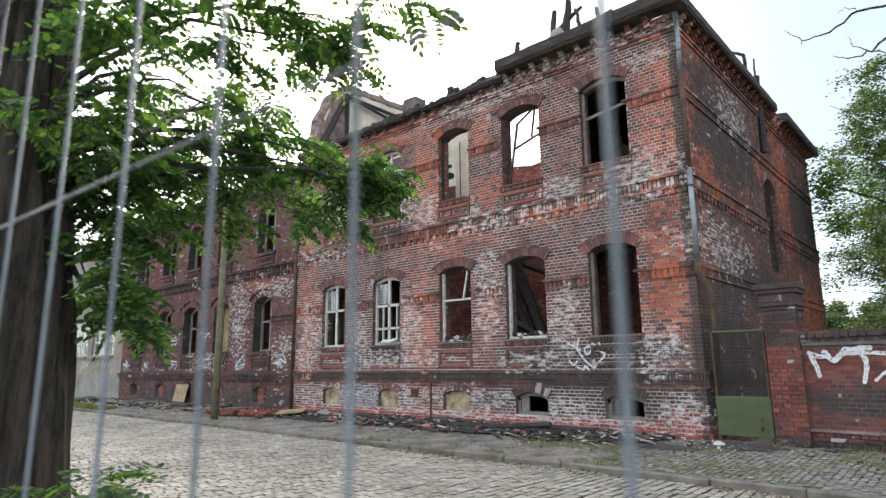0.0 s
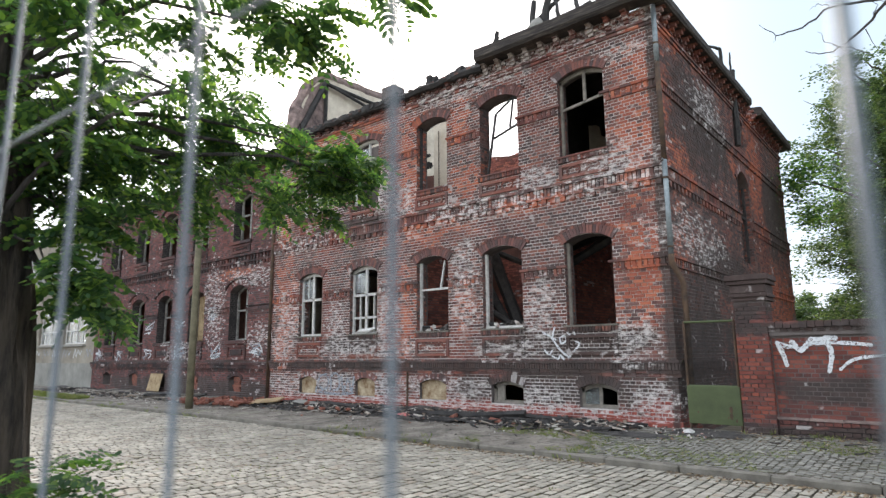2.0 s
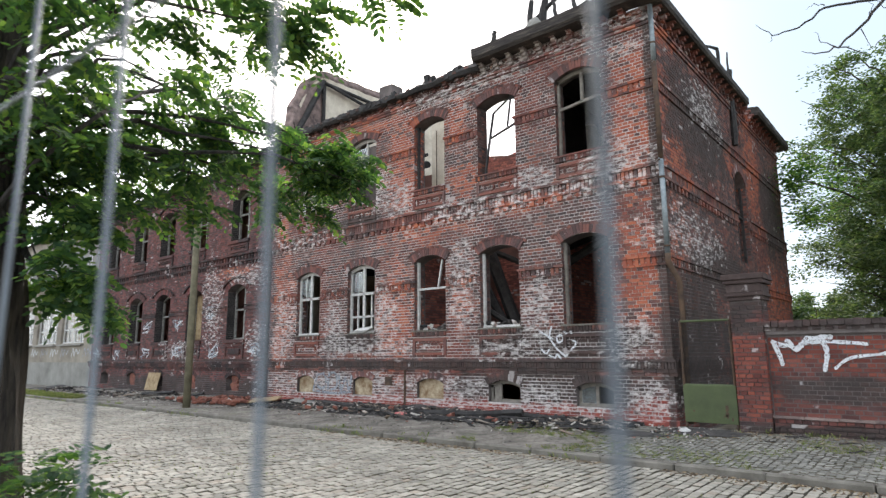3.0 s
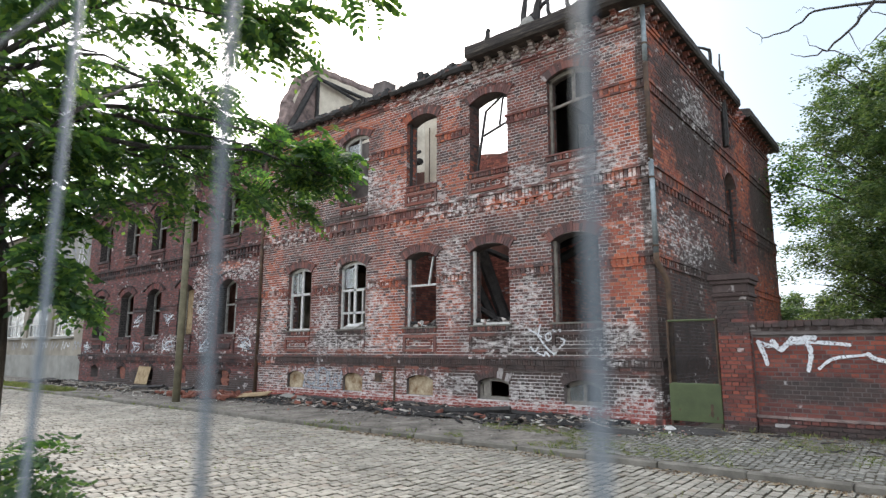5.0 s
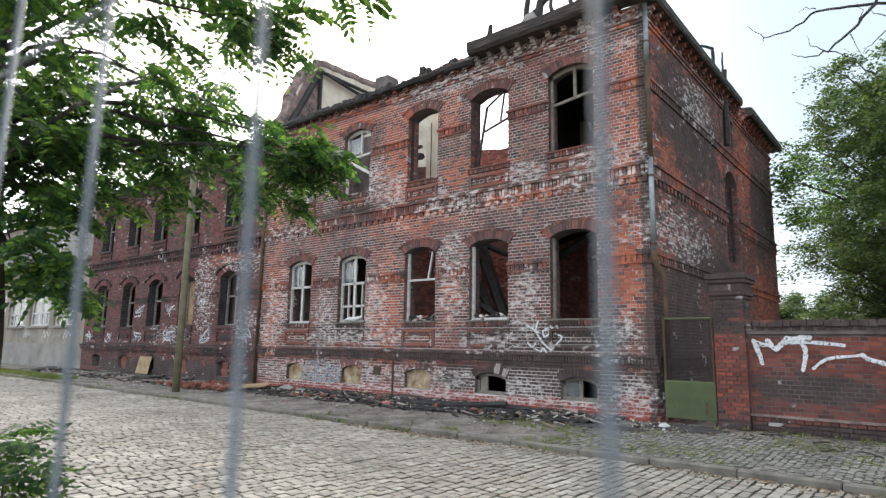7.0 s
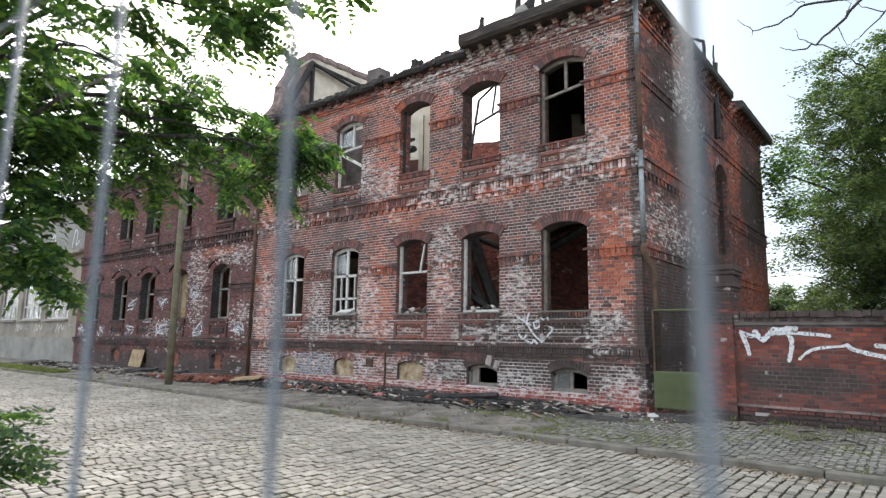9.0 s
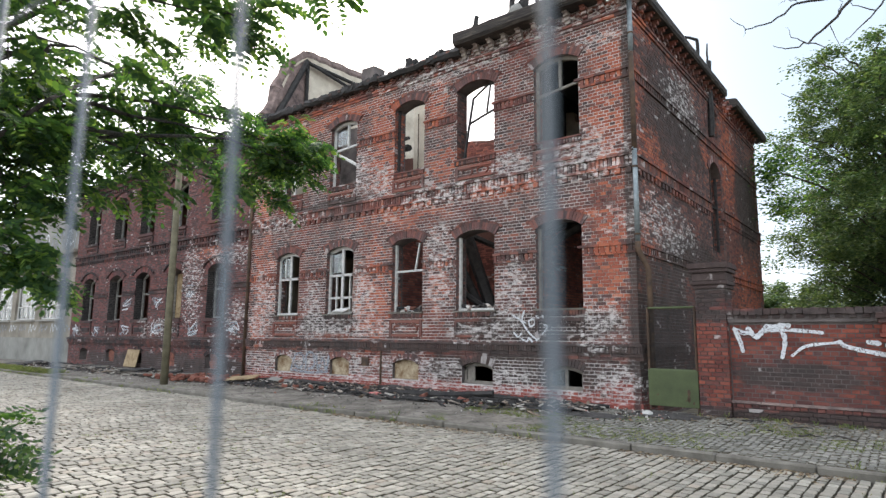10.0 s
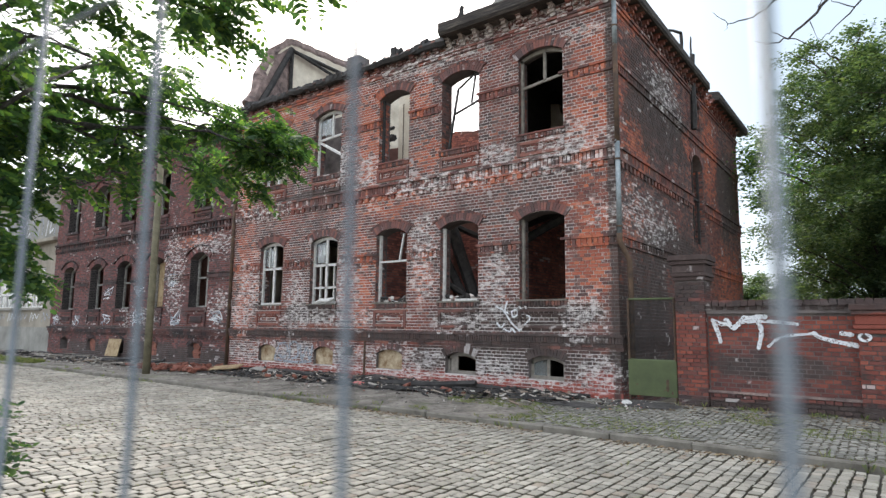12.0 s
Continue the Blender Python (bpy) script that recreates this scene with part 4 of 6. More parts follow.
for a, b in ((-6.87, -5.75), (-4.63, -3.45)):
    s = Shape()
    for k in range(40):
        c = Vector((random.uniform(a, b), random.uniform(0.12, 0.6), 2.26 + random.uniform(0, 0.13)))
        s.box((-0.10, -0.04, -0.03), (0.10, 0.04, 0.03), Matrix.Translation(c) @ Euler((random.uniform(-0.6, 0.6), random.uniform(-0.6, 0.6), random.uniform(0, 3))).to_matrix().to_4x4(), jit=0.01)
    part("window_debris", s, MAT_DEBRIS, house, "brick and plaster rubble lying on the sill")


# ---- windows of the burnt house ----
def bar(s, u0, v0, u1, v1, w, d0, d1, m):
    """A straight timber of width w in the plane of the window."""
    a, b = Vector((u0, v0)), Vector((u1, v1))
    n = (b - a).normalized().orthogonal() * (w / 2)
    q = [a + n, a - n, b - n, b + n]
    v = [tuple(m @ Vector((p.x, p.y, d0))) for p in q] + [tuple(m @ Vector((p.x, p.y, d1))) for p in q]
    s.add(v, [(3, 2, 1, 0), (4, 5, 6, 7), (0, 1, 5, 4), (1, 2, 6, 5), (2, 3, 7, 6), (3, 0, 4, 7)])


def frame_head(s, o, w, d0, d1, m):
    n = 8
    pts = [(o[0] + (o[1] - o[0]) * i / n, rise_at(o, o[0] + (o[1] - o[0]) * i / n) - w / 2) for i in range(n + 1)]
    for (a, b), (c, d) in zip(pts, pts[1:]):
        bar(s, a, b, c, d, w, d0, d1, m)


def window(o, m, material, label, pieces, parent, panes=(), deep=0.0):
    """A window frame: pieces are bars of the opening's width and height, from 0 to 1."""
    m = m @ Matrix.Translation((0, 0, -deep))
    a, b, z0, zs, rise = o
    U, V = lambda t: a + (b - a) * t, lambda t: z0 + (zs - z0) * t
    f = Shape()
    if "left" in pieces:
        bar(f, a + 0.035, z0, a + 0.035, zs, 0.07, -0.19, -0.12, m)
    if "right" in pieces:
        bar(f, b - 0.035, z0, b - 0.035, zs, 0.07, -0.19, -0.12, m)
    if "bottom" in pieces:
        bar(f, a, z0 + 0.035, b, z0 + 0.035, 0.07, -0.20, -0.11, m)
    if "head" in pieces:
        frame_head(f, o, 0.09, -0.19, -0.12, m)
    w = part("window", f, material, parent, label)
    for u0, v0, u1, v1, wd in [p for p in pieces if isinstance(p, tuple)]:
        s = Shape()
        bar(s, U(u0), V(v0), U(u1), V(v1), wd, -0.18, -0.125, m)
        part("glazing_bar", s, material, w)
    for u0, v0, u1, v1 in panes:
        s = Shape()
        s.box((U(u0), V(v0), -0.157), (U(u1), V(v1), -0.152), m)
        pane = part("pane", s, MAT_GLASS, w, "dusty window pane")
        pane.visible_shadow = False
    return w


MAT_GLASS, gnt, gp = nodes_of("dusty_glass")
gp.inputs["Base Color"].default_value = (0.55, 0.6, 0.6, 1)
gp.inputs["Roughness"].default_value = 0.08
gp.inputs["Transmission Weight"].default_value = 0.75
gp.inputs["Alpha"].default_value = 0.6
casement = ["left", "right", "bottom", "head", (0.5, 0, 0.5, 1.08, 0.085), (0, 0.62, 1, 0.62, 0.075)]
window(low_ops[4], FRONT, MAT_WHITE_PAINT, "weathered white casement window with open lower sashes", casement + [(0.28, 0.62, 0.28, 1.03, 0.03)], house, [(0.06, 0.66, 0.46, 0.98)])
window(low_ops[3], FRONT, MAT_WHITE_PAINT, "flaking white casement window, glass gone", casement + [(0, 0.26, 1, 0.26, 0.06), (0.28, 0, 0.28, 0.6, 0.035), (0.78, 0, 0.78, 0.6, 0.035)], house, [(0.08, 0.66, 0.44, 0.98)])
window(low_ops[2], FRONT, MAT_WHITE_PAINT, "broken white window frame with a loose bar", ["left", (0, 0.60, 1, 0.60, 0.055), (0.66, 0.60, 0.80, 1.0, 0.045)], house)
window(low_ops[1], FRONT, MAT_WHITE_PAINT, "remains of a white frame, post and sill only", ["left", "bottom"], house)
window(low_ops[0], FRONT, MAT_OLD_WOOD, "bare window opening with a weathered side post", ["left"], house)
window(up_ops[0], FRONT, MAT_OLD_WOOD, "burnt-out window with weathered transom and mullion", ["left", "head", (0, 0.62, 1, 0.70, 0.06), (0.55, 0.66, 0.55, 1.06, 0.07)], house)
window(up_ops[1], FRONT, MAT_CHAR, "buckled burnt window frame leaning in its opening", [(0.10, -0.02, 0.36, 0.86, 0.045), (0.36, 0.86, 0.80, 1.02, 0.03), (0.28, 0.52, 0.95, 0.64, 0.04), (0.72, 0.62, 0.82, 1.0, 0.03), (0.80, 1.04, 1.0, 0.98, 0.10)], house)
window(up_ops[2], FRONT, MAT_CHAR, "empty upper window opening with charred lath", ["left"], house)
window(up_ops[3], FRONT, MAT_WHITE_PAINT, "scorched white window frame with broken sashes", ["left", "head", (0, 0.62, 1, 0.66, 0.06), (0.55, 0.64, 0.55, 1.06, 0.06), (0.05, 0.6, 0.95, 0.3, 0.08)], house, [(0.08, 0.7, 0.5, 0.96)])
window(up_ops[4], FRONT, MAT_WHITE_PAINT, "scorched white window frame", casement, house)
for i in (0, 1):
    window(vent_ops[i], FRONT, MAT_OLD_WOOD, "small cellar window frame, half open", ["left", "right", "bottom", "head"] + ([(0.5, 0, 0.5, 1.15, 0.07)] if i == 0 else [(0.22, 0, 0.22, 1.1, 0.20)]), house,
           [(0.06, 0.1, 0.47, 1.0)] if i == 0 else [])
for i in (2, 3, 4):
    o = vent_ops[i]
    ring = [(o[0], o[2]), (o[1], o[2])] + [(o[1] + (o[0] - o[1]) * k / 8, rise_at(o, o[1] + (o[0] - o[1]) * k / 8)) for k in range(9)]
    s, k = Shape(), len(ring)
    s.add([tuple(FRONT @ Vector((u, z, -0.10 + 0.012 * noise.noise(Vector((u * 5, z * 5, 0)))))) for u, z in ring] + [tuple(FRONT @ Vector((u, z, -0.2))) for u, z in ring],
          [tuple(range(k)), tuple(range(2 * k - 1, k - 1, -1))] + [(j, j + k, (j + 1) % k + k, (j + 1) % k) for j in range(k)])
    part("vent_infill", s, MAT_VENT, house, "cellar opening closed with stained board")
s = Shape().box((-7.95, 0.78, 0.005), (-7.68, 1.02, 0.03), FRONT)
part("iron_flap", s, MAT_RUST, house, "small rusty iron flap")
window(side_ops[0], SIDE_M, MAT_CHAR, "charred stair window", ["left", "right", (0.5, 0, 0.5, 1.1, 0.07), (0, 0.6, 1, 0.6, 0.06)], house)

# brick linings of the reveals that face the street's end
for a, b in LOW:
    for z0, z1 in ((2.27, 4.10), (6.19, 8.05)):
        trim.take(courses([], 0.006, 0.40, z0, lambda u: z1, Matrix.Translation((a, 0, 0)) @ SIDE)[0])
# the neighbour's reveals are lined with near-black bricks
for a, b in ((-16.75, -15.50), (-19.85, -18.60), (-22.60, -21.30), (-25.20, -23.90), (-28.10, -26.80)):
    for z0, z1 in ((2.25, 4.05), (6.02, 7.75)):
        left_reveals.take(courses([], 0.256, 0.65, z0, lambda u: z1, Matrix.Translation((a, 0, 0)) @ SIDE)[0])
for o in side_ops:
    trim.take(courses([], -0.36, 0.055, o[2] + 0.01, lambda u: o[3], Matrix.Translation((0, o[1], 0)) @ FRONT)[0])
sheet = Shape()
sheet.tube([(-9.35, 0.02, 2.30), (-9.1, -0.02, 2.34), (-8.8, -0.05, 2.33), (-8.5, 0.0, 2.42)], [0.02, 0.06, 0.07, 0.03], 7, 0.6)
part("torn_sheet", sheet, MAT_WHITE_PAINT, house, "torn white sheet hanging over the sill")

# downpipe at the corner
PX = 0.13
for z0, z1, mat, lab in ((7.75, 9.1, MAT_ZINC, "zinc downpipe"), (5.55, 7.8, MAT_RUST, "rusty downpipe"), (3.55, 5.62, MAT_ZINC, "zinc downpipe")):
    part("downpipe", Shape().tube([(PX, -0.06, z0), (PX + 0.004, -0.06, (z0 + z1) / 2), (PX, -0.06, z1)], 0.055, 12), mat, house, lab, smooth=True)
part("downpipe", Shape().tube([(PX, -0.06, 3.6), (PX, -0.06, 3.45), (PX + 0.06, 0.02, 3.25), (PX + 0.14, 0.10, 3.05), (PX + 0.15, 0.12, 2.5), (PX + 0.15, 0.12, 0.25)], 0.06, 12), MAT_RUST, house, "rusty bent downpipe", smooth=True)
for z in (3.75, 5.2, 6.6, 8.2):
    part("pipe_clip", Shape().tube([(PX, -0.06, z - 0.02), (PX, -0.06, z + 0.02)], 0.066, 12), MAT_RUST, house)
part("downpipe", Shape().tube([(XJ - 0.05, -0.06, 0.15), (XJ - 0.05, -0.06, 9.0)], 0.06, 10), MAT_RUST, house, "dark downpipe in the joint of the houses", smooth=True)

part("conduit", Shape().tube([(-7.19, -0.03, 0.1), (-7.19, -0.03, 1.2)], 0.028, 8), MAT_RUST, house, "dark pipe across the plinth")

# ---- the lower neighbour house, oxblood brick ----
annex = thing("neighbour_house", "dark oxblood brick house with arched windows and sprayed paint", "house")
LEFT = Matrix.Translation((0, 0.25, 0)) @ FRONT
XL = -29.3
LW = [(-16.75, -15.50), (-19.85, -18.60), (-22.60, -21.30), (-25.20, -23.90), (-28.10, -26.80)]
l_low = [(a, b, 2.23, 4.05, 0.24) for a, b in LW]
l_up = [(a, b, 6.0, 7.75, 0.22) for a, b in LW]
l_vent = [((a + b) / 2 - 0.42, (a + b) / 2 + 0.42, 0.36, 0.78, 0.16) for a, b in LW]
left_ops = l_low + l_up + l_vent
weld(part("front_wall", slab(left_ops, XL, XJ - 0.02, -0.3, lambda u: 8.75, 0.45, LEFT), MAT_MORTAR_DARK, annex, "brick front wall"))
left_bricks, _ = courses(left_ops, XL, XJ - 0.02, -0.1, lambda u: 8.75, LEFT)
part("front_bricks", left_bricks, MAT_BRICK_RED, annex, "dark red bricks with flaking whitewash", kind="stuff")
part("roof", Shape().box((XL - 0.1, 0.0, 8.75), (XJ - 0.1, 12.0, 8.95)), MAT_EAVE, annex, "low dark roof edge")
part("end_wall", Shape().box((XL, 0.7, -0.2), (XL + 0.4, 12, 8.7)), MAT_INNER, annex)
part("back_wall", Shape().box((XL, 11.6, -0.2), (XJ - 0.1, 12, 8.7)), MAT_INNER, annex)
part("inner_wall", Shape().box((XL + 0.4, 3.2, 0), (XJ - 0.1, 3.4, 8.7)), MAT_INNER, annex)
sk = [(a - 0.02, b + 0.02) for a, b in LW]
for z0, z1, p, st, gp_, skp in ((3.30, 3.42, 0.05, 0.25, 0.006, sk), (3.46, 3.50, 0.06, 0.25, 0.006, sk), (5.38, 5.46, 0.10, 0.25, 0.006, []), (5.20, 5.37, 0.05, 0.21, 0.10, []), (5.12, 5.19, 0.07, 0.25, 0.006, []), (5.0, 5.11, 0.05, 0.21, 0.10, []),
                                (1.34, 1.42, 0.14, 0.6, 0.004, []), (1.20, 1.33, 0.10, 0.25, 0.006, []), (1.10, 1.19, 0.05, 0.25, 0.006, []), (8.5, 8.6, 0.12, 0.25, 0.006, []), (8.3, 8.48, 0.07, 0.21, 0.1, [])):
    left_trim.take(strip(XL, XJ - 0.1, z0, z1, p, LEFT, step=st, gap=gp_, skip=skp))
for i, (a, b) in enumerate(LW):
    for o in (l_low[i], l_up[i]):
        arch(o, 0.22, LEFT, MAT_BRICK_RED, MAT_BRICK_RED_ONE, annex, 0.03)
        left_trim.take(arch_ring((o[0] - 0.07, o[1] + 0.07, o[2], o[3] + 0.01, 0.25), 0.07, LEFT, 0.08, 0.1, 18, start=0.22))
        left_trim.take(strip(a - 0.06, b + 0.06, o[2] - 0.13, o[2] - 0.01, 0.09, LEFT, step=0.7, gap=0.003))
        h0, h1 = (1.52, 2.05) if o[2] < 5 else (5.52, 5.84)
        f = Shape()
        for u0, u1, v0, v1 in ((a, a + 0.09, h0, h1), (b - 0.09, b, h0, h1), (a + 0.09, b - 0.09, h0, h0 + 0.08), (a + 0.09, b - 0.09, h1 - 0.08, h1), (a + 0.25, b - 0.25, h0 + 0.17, h1 - 0.17)):
            f.box((u0, v0, -0.01), (u1, v1, 0.05), LEFT, jit=0.003)
        part("panel_frame", f, MAT_BRICK_SOOT, annex)
    left_trim.take(arch_ring(l_vent[i], 0.15, LEFT, 0.02))
    window(l_low[i], LEFT, MAT_GREY_PAINT, "weathered casement window with missing panes", ["left", "bottom", "head", (0, 0.62, 1, 0.62, 0.07), (0.52, 0, 0.52, 1.1, 0.09)] if i != 1 else ["left", "right"], annex, deep=0.2)
    window(l_up[i], LEFT, MAT_GREY_PAINT, "weathered casement window with missing panes", ["left", "right", "head", (0, 0.62, 1, 0.62, 0.07), (0.52, 0, 0.52, 1.1, 0.09)], annex, deep=0.2)
for i in (1, 4):
    a, b = LW[i]
    s = Shape()
    s.box((a + (0.08 if i == 1 else 0.5), 2.3, -0.44), (b - 0.25 if i == 1 else b - 0.05, 4.1, -0.40), LEFT)
    part("window_board", s, MAT_PLY, annex, "board nailed behind the window")
for i in (0, 1, 3):
    s = Shape()
    for j in range(6):
        s.box((l_vent[i][0] + 0.1 + random.uniform(0, 0.15), 0.36 + j * 0.09, -0.2), (l_vent[i][1] - 0.05 - random.uniform(0, 0.2), 0.44 + j * 0.09, -0.08), LEFT, jit=0.012)
    part("vent_infill", s, MAT_RUBBLE_BRICK, annex, "cellar opening half closed with broken bricks")
s = Shape().box((-0.55, -0.015, 0.0), (0.55, 0.015, 0.74), bev=0.006)
ob = solo("wooden_board", s, MAT_PLY, "stained plywood board leaning against the brick wall", "board")
ob.matrix_world = Matrix.Translation((-22.1, 0.02, 0.22)) @ Euler((radians(-12), 0, 0)).to_matrix().to_4x4()

# ---- rendered house at the far end ----
far = thing("rendered_house", "low grey and cream rendered house with white windows", "house")
FARM = Matrix.Translation((0, 0.45, 0)) @ FRONT
far_ops = [(-34.3 - 4.0 * k, -31.0 - 4.0 * k, 2.38, 4.5, 0.01) for k in range(4)]
weld(part("front_wall", slab(far_ops, -48, XL, -0.3, lambda u: 5.75, 0.4, FARM), MAT_CREAM, far, "soiled cream rendered wall"))
part("plinth", Shape().box((-48, -0.0, -0.3), (XL - 0.01, 0.06, 1.35), Matrix.Translation((0, 0.40, 0))), MAT_GREYPLASTER, far, "pale grey plinth")
part("cornice", Shape().box((-48, 0.05, 5.75), (XL - 0.05, 0.9, 5.95), bev=0.03), MAT_CREAM, far)
part("parapet", Shape().box((-48, 0.45, 5.95), (XL - 0.05, 0.75, 7.9)), MAT_GREYPLASTER, far, "grey parapet with sprayed paint")
part("end_wall", Shape().box((-48, 0.85, -0.3), (-47.6, 10, 5.7)), MAT_CREAM, far)
for o in far_ops:
    w = window(o, FARM, MAT_WHITE_PAINT, "white casement window with small panes", ["left", "right", "bottom", (0, 1, 1, 1, 0.08), (0.5, 0, 0.5, 1, 0.09), (0, 0.35, 1, 0.35, 0.07), (0.25, 0, 0.25, 0.35, 0.04), (0.75, 0, 0.75, 0.35, 0.04)], far, [(0.05, 0.03, 0.47, 0.97), (0.53, 0.03, 0.95, 0.97)])
    part("window_sill", Shape().box((o[0] - 0.05, 0.28, 2.25), (o[1] + 0.05, 0.6, 2.33)), MAT_GREYPLASTER, far)
    part("curtain", Shape().box((o[0], 0.75, 2.3), (o[1], 0.78, 4.1)), MAT_CREAM if random.random() < 0.5 else MAT_PLY, far, "pale blind behind the window")
tall = thing("rear_building", "tall pale rendered building behind the low houses", "building")
part("wall", Shape().box((-90, 8, -0.2), (-34, 20, 13.0)), MAT_CREAM, tall, "blank pale wall")
part("roof", Shape().add([(-90.5, 7.6, 13.0), (-33.5, 7.6, 13.0), (-33.5, 20.4, 13.0), (-90.5, 20.4, 13.0), (-90.5, 14, 15.5), (-33.5, 14, 15.5)], [(0, 1, 5, 4), (1, 2, 5), (2, 3, 4, 5), (3, 0, 4), (3, 2, 1, 0)]), MAT_EAVE, tall, "dull grey pitched roof")

# ---- gate, pillar and garden wall ----
gate = thing("garden_gate", "green steel gate with wire mesh above a solid panel", "gate")
for x in (0.24, 1.16):
    part("gate_post", Shape().tube([(x, 0.02, 0.15), (x, 0.02, 2.24)], 0.025, 8), MAT_RUST, gate)
part("top_rail", Shape().tube([(0.24, 0.02, 2.22), (1.16, 0.02, 2.22)], 0.022, 8), MAT_GATE, gate)
part("mid_rail", Shape().tube([(0.24, 0.02, 1.0), (1.16, 0.02, 1.0)], 0.02, 8), MAT_GATE, gate)
part("panel", Shape().box((0.22, -0.005, 0.30), (1.18, 0.02, 1.0), bev=0.006), MAT_GATE, gate, "solid green panel with rust spots")
s = Shape()
for k in range(36):
    s.tube([(0.26 + k * 0.025, 0.03, 1.0), (0.26 + k * 0.025, 0.03, 2.21)], 0.0025, 4, cap=False)
for k in range(47):
    s.tube([(0.25, 0.03, 1.02 + k * 0.025), (1.15, 0.03, 1.02 + k * 0.025)], 0.0025, 4, cap=False)
part("wire_mesh", s, MAT_CHAR, gate, "dark wire mesh", kind="stuff")
for k in range(7):
    a, b = (random.uniform(0.3, 1.1), random.uniform(0.34, 0.6)) if k > 1 else (1.0, 0.46 + 0.12 * k)
    r = random.uniform(0.008, 0.028) if k > 1 else 0.04
    s = Shape().add([(a + r * math.cos(t) * random.uniform(0.5, 1.2), -0.0075, b + r * 1.6 * math.sin(t)) for t in [i * math.pi / 4 for i in range(8)]], [tuple(range(8))])
    part("rust_spot", s, MAT_RUST, gate)

gwall = thing("garden_wall", "sooty red brick garden wall with pillars and white sprayed paint", "wall")
GM = Matrix.Translation((0, 0.06, 0)) @ FRONT
part("core", slab([], 1.75, EAST + 8, -0.2, lambda u: 1.92, 0.30, GM), MAT_MORTAR_DARK, gwall)
gb, _ = courses([], 1.78, EAST + 4, 0.50, lambda u: 1.93, GM)
part("wall_bricks", gb, MAT_BRICK_GARDEN, gwall, "sooty red bricks", kind="stuff")
pb, _ = courses([], 1.78, EAST + 4, 0.0, lambda u: 0.47, Matrix.Translation((0, -0.06, 0)) @ GM)
part("plinth_bricks", pb, MAT_BRICK_GARDEN, gwall, "projecting plinth bricks", kind="stuff")
part("plinth_ledge", strip(1.75, EAST + 4, 0.455, 0.50, 0.085, GM, step=0.5, gap=0.004, jit=0.006), MAT_PANEL, gwall, "worn plinth ledge")
part("coping", strip(1.75, EAST + 4, 1.93, 1.985, 0.05, GM), MAT_BRICK_GARDEN, gwall)
part("coping_teeth", strip(1.75, EAST + 4, 1.99, 2.05, 0.09, GM, step=0.19, gap=0.07), MAT_BRICK_GARDEN, gwall)
s = strip(1.75, EAST + 4, 2.055, 2.16, 0.13, GM, step=0.125, gap=0.008, jit=0.012)
part("coping", s, MAT_BRICK_GARDEN, gwall, "mossy brick coping")
part("coping_core", Shape().box((1.76, 0.0, 1.92), (EAST + 4, 0.36, 2.13)), MAT_MORTAR_DARK, gwall)


def pillar(x0, x1, top):
    part("pillar_core", Shape().box((x0 + 0.01, -0.05, -0.1), (x1 - 0.01, 0.46, top)), MAT_MORTAR_DARK, gwall)
    for m, a, b in ((Matrix.Translation((0, -0.06, 0)) @ FRONT, x0, x1), (Matrix.Translation((x1 - 0.005, 0, 0)) @ SIDE, -0.06, 0.46),
                    (Matrix.Translation((x0 + 0.005, 0, 0)) @ Matrix(((0, 0, -1), (-1, 0, 0), (0, 1, 0))).to_4x4(), -0.46, 0.06)):
        s, _ = courses([], a, b, 0.0, lambda u: top - 0.5, m)
        part("pillar_bricks", s, MAT_BRICK_GARDEN, gwall, kind="stuff")
    z = top - 0.5
    for h, e in ((0.075, 0.03), (0.075, 0.06), (0.16, 0.035), (0.075, 0.075), (0.11, 0.10)):
        part("pillar_cap", Shape().box((x0 - e, -0.06 - e, z), (x1 + e, 0.47 + e, z + h - 0.008), bev=0.008, jit=0.004), MAT_BRICK_GARDEN, gwall)
        z += h


pillar(1.21, 1.75, 3.06)
pillar(4.13, 4.6, 2.08)
pillar(7.0, 7.47, 2.08)


# ---- sprayed paint: strokes lying on the brick ----
stroke_count = 0


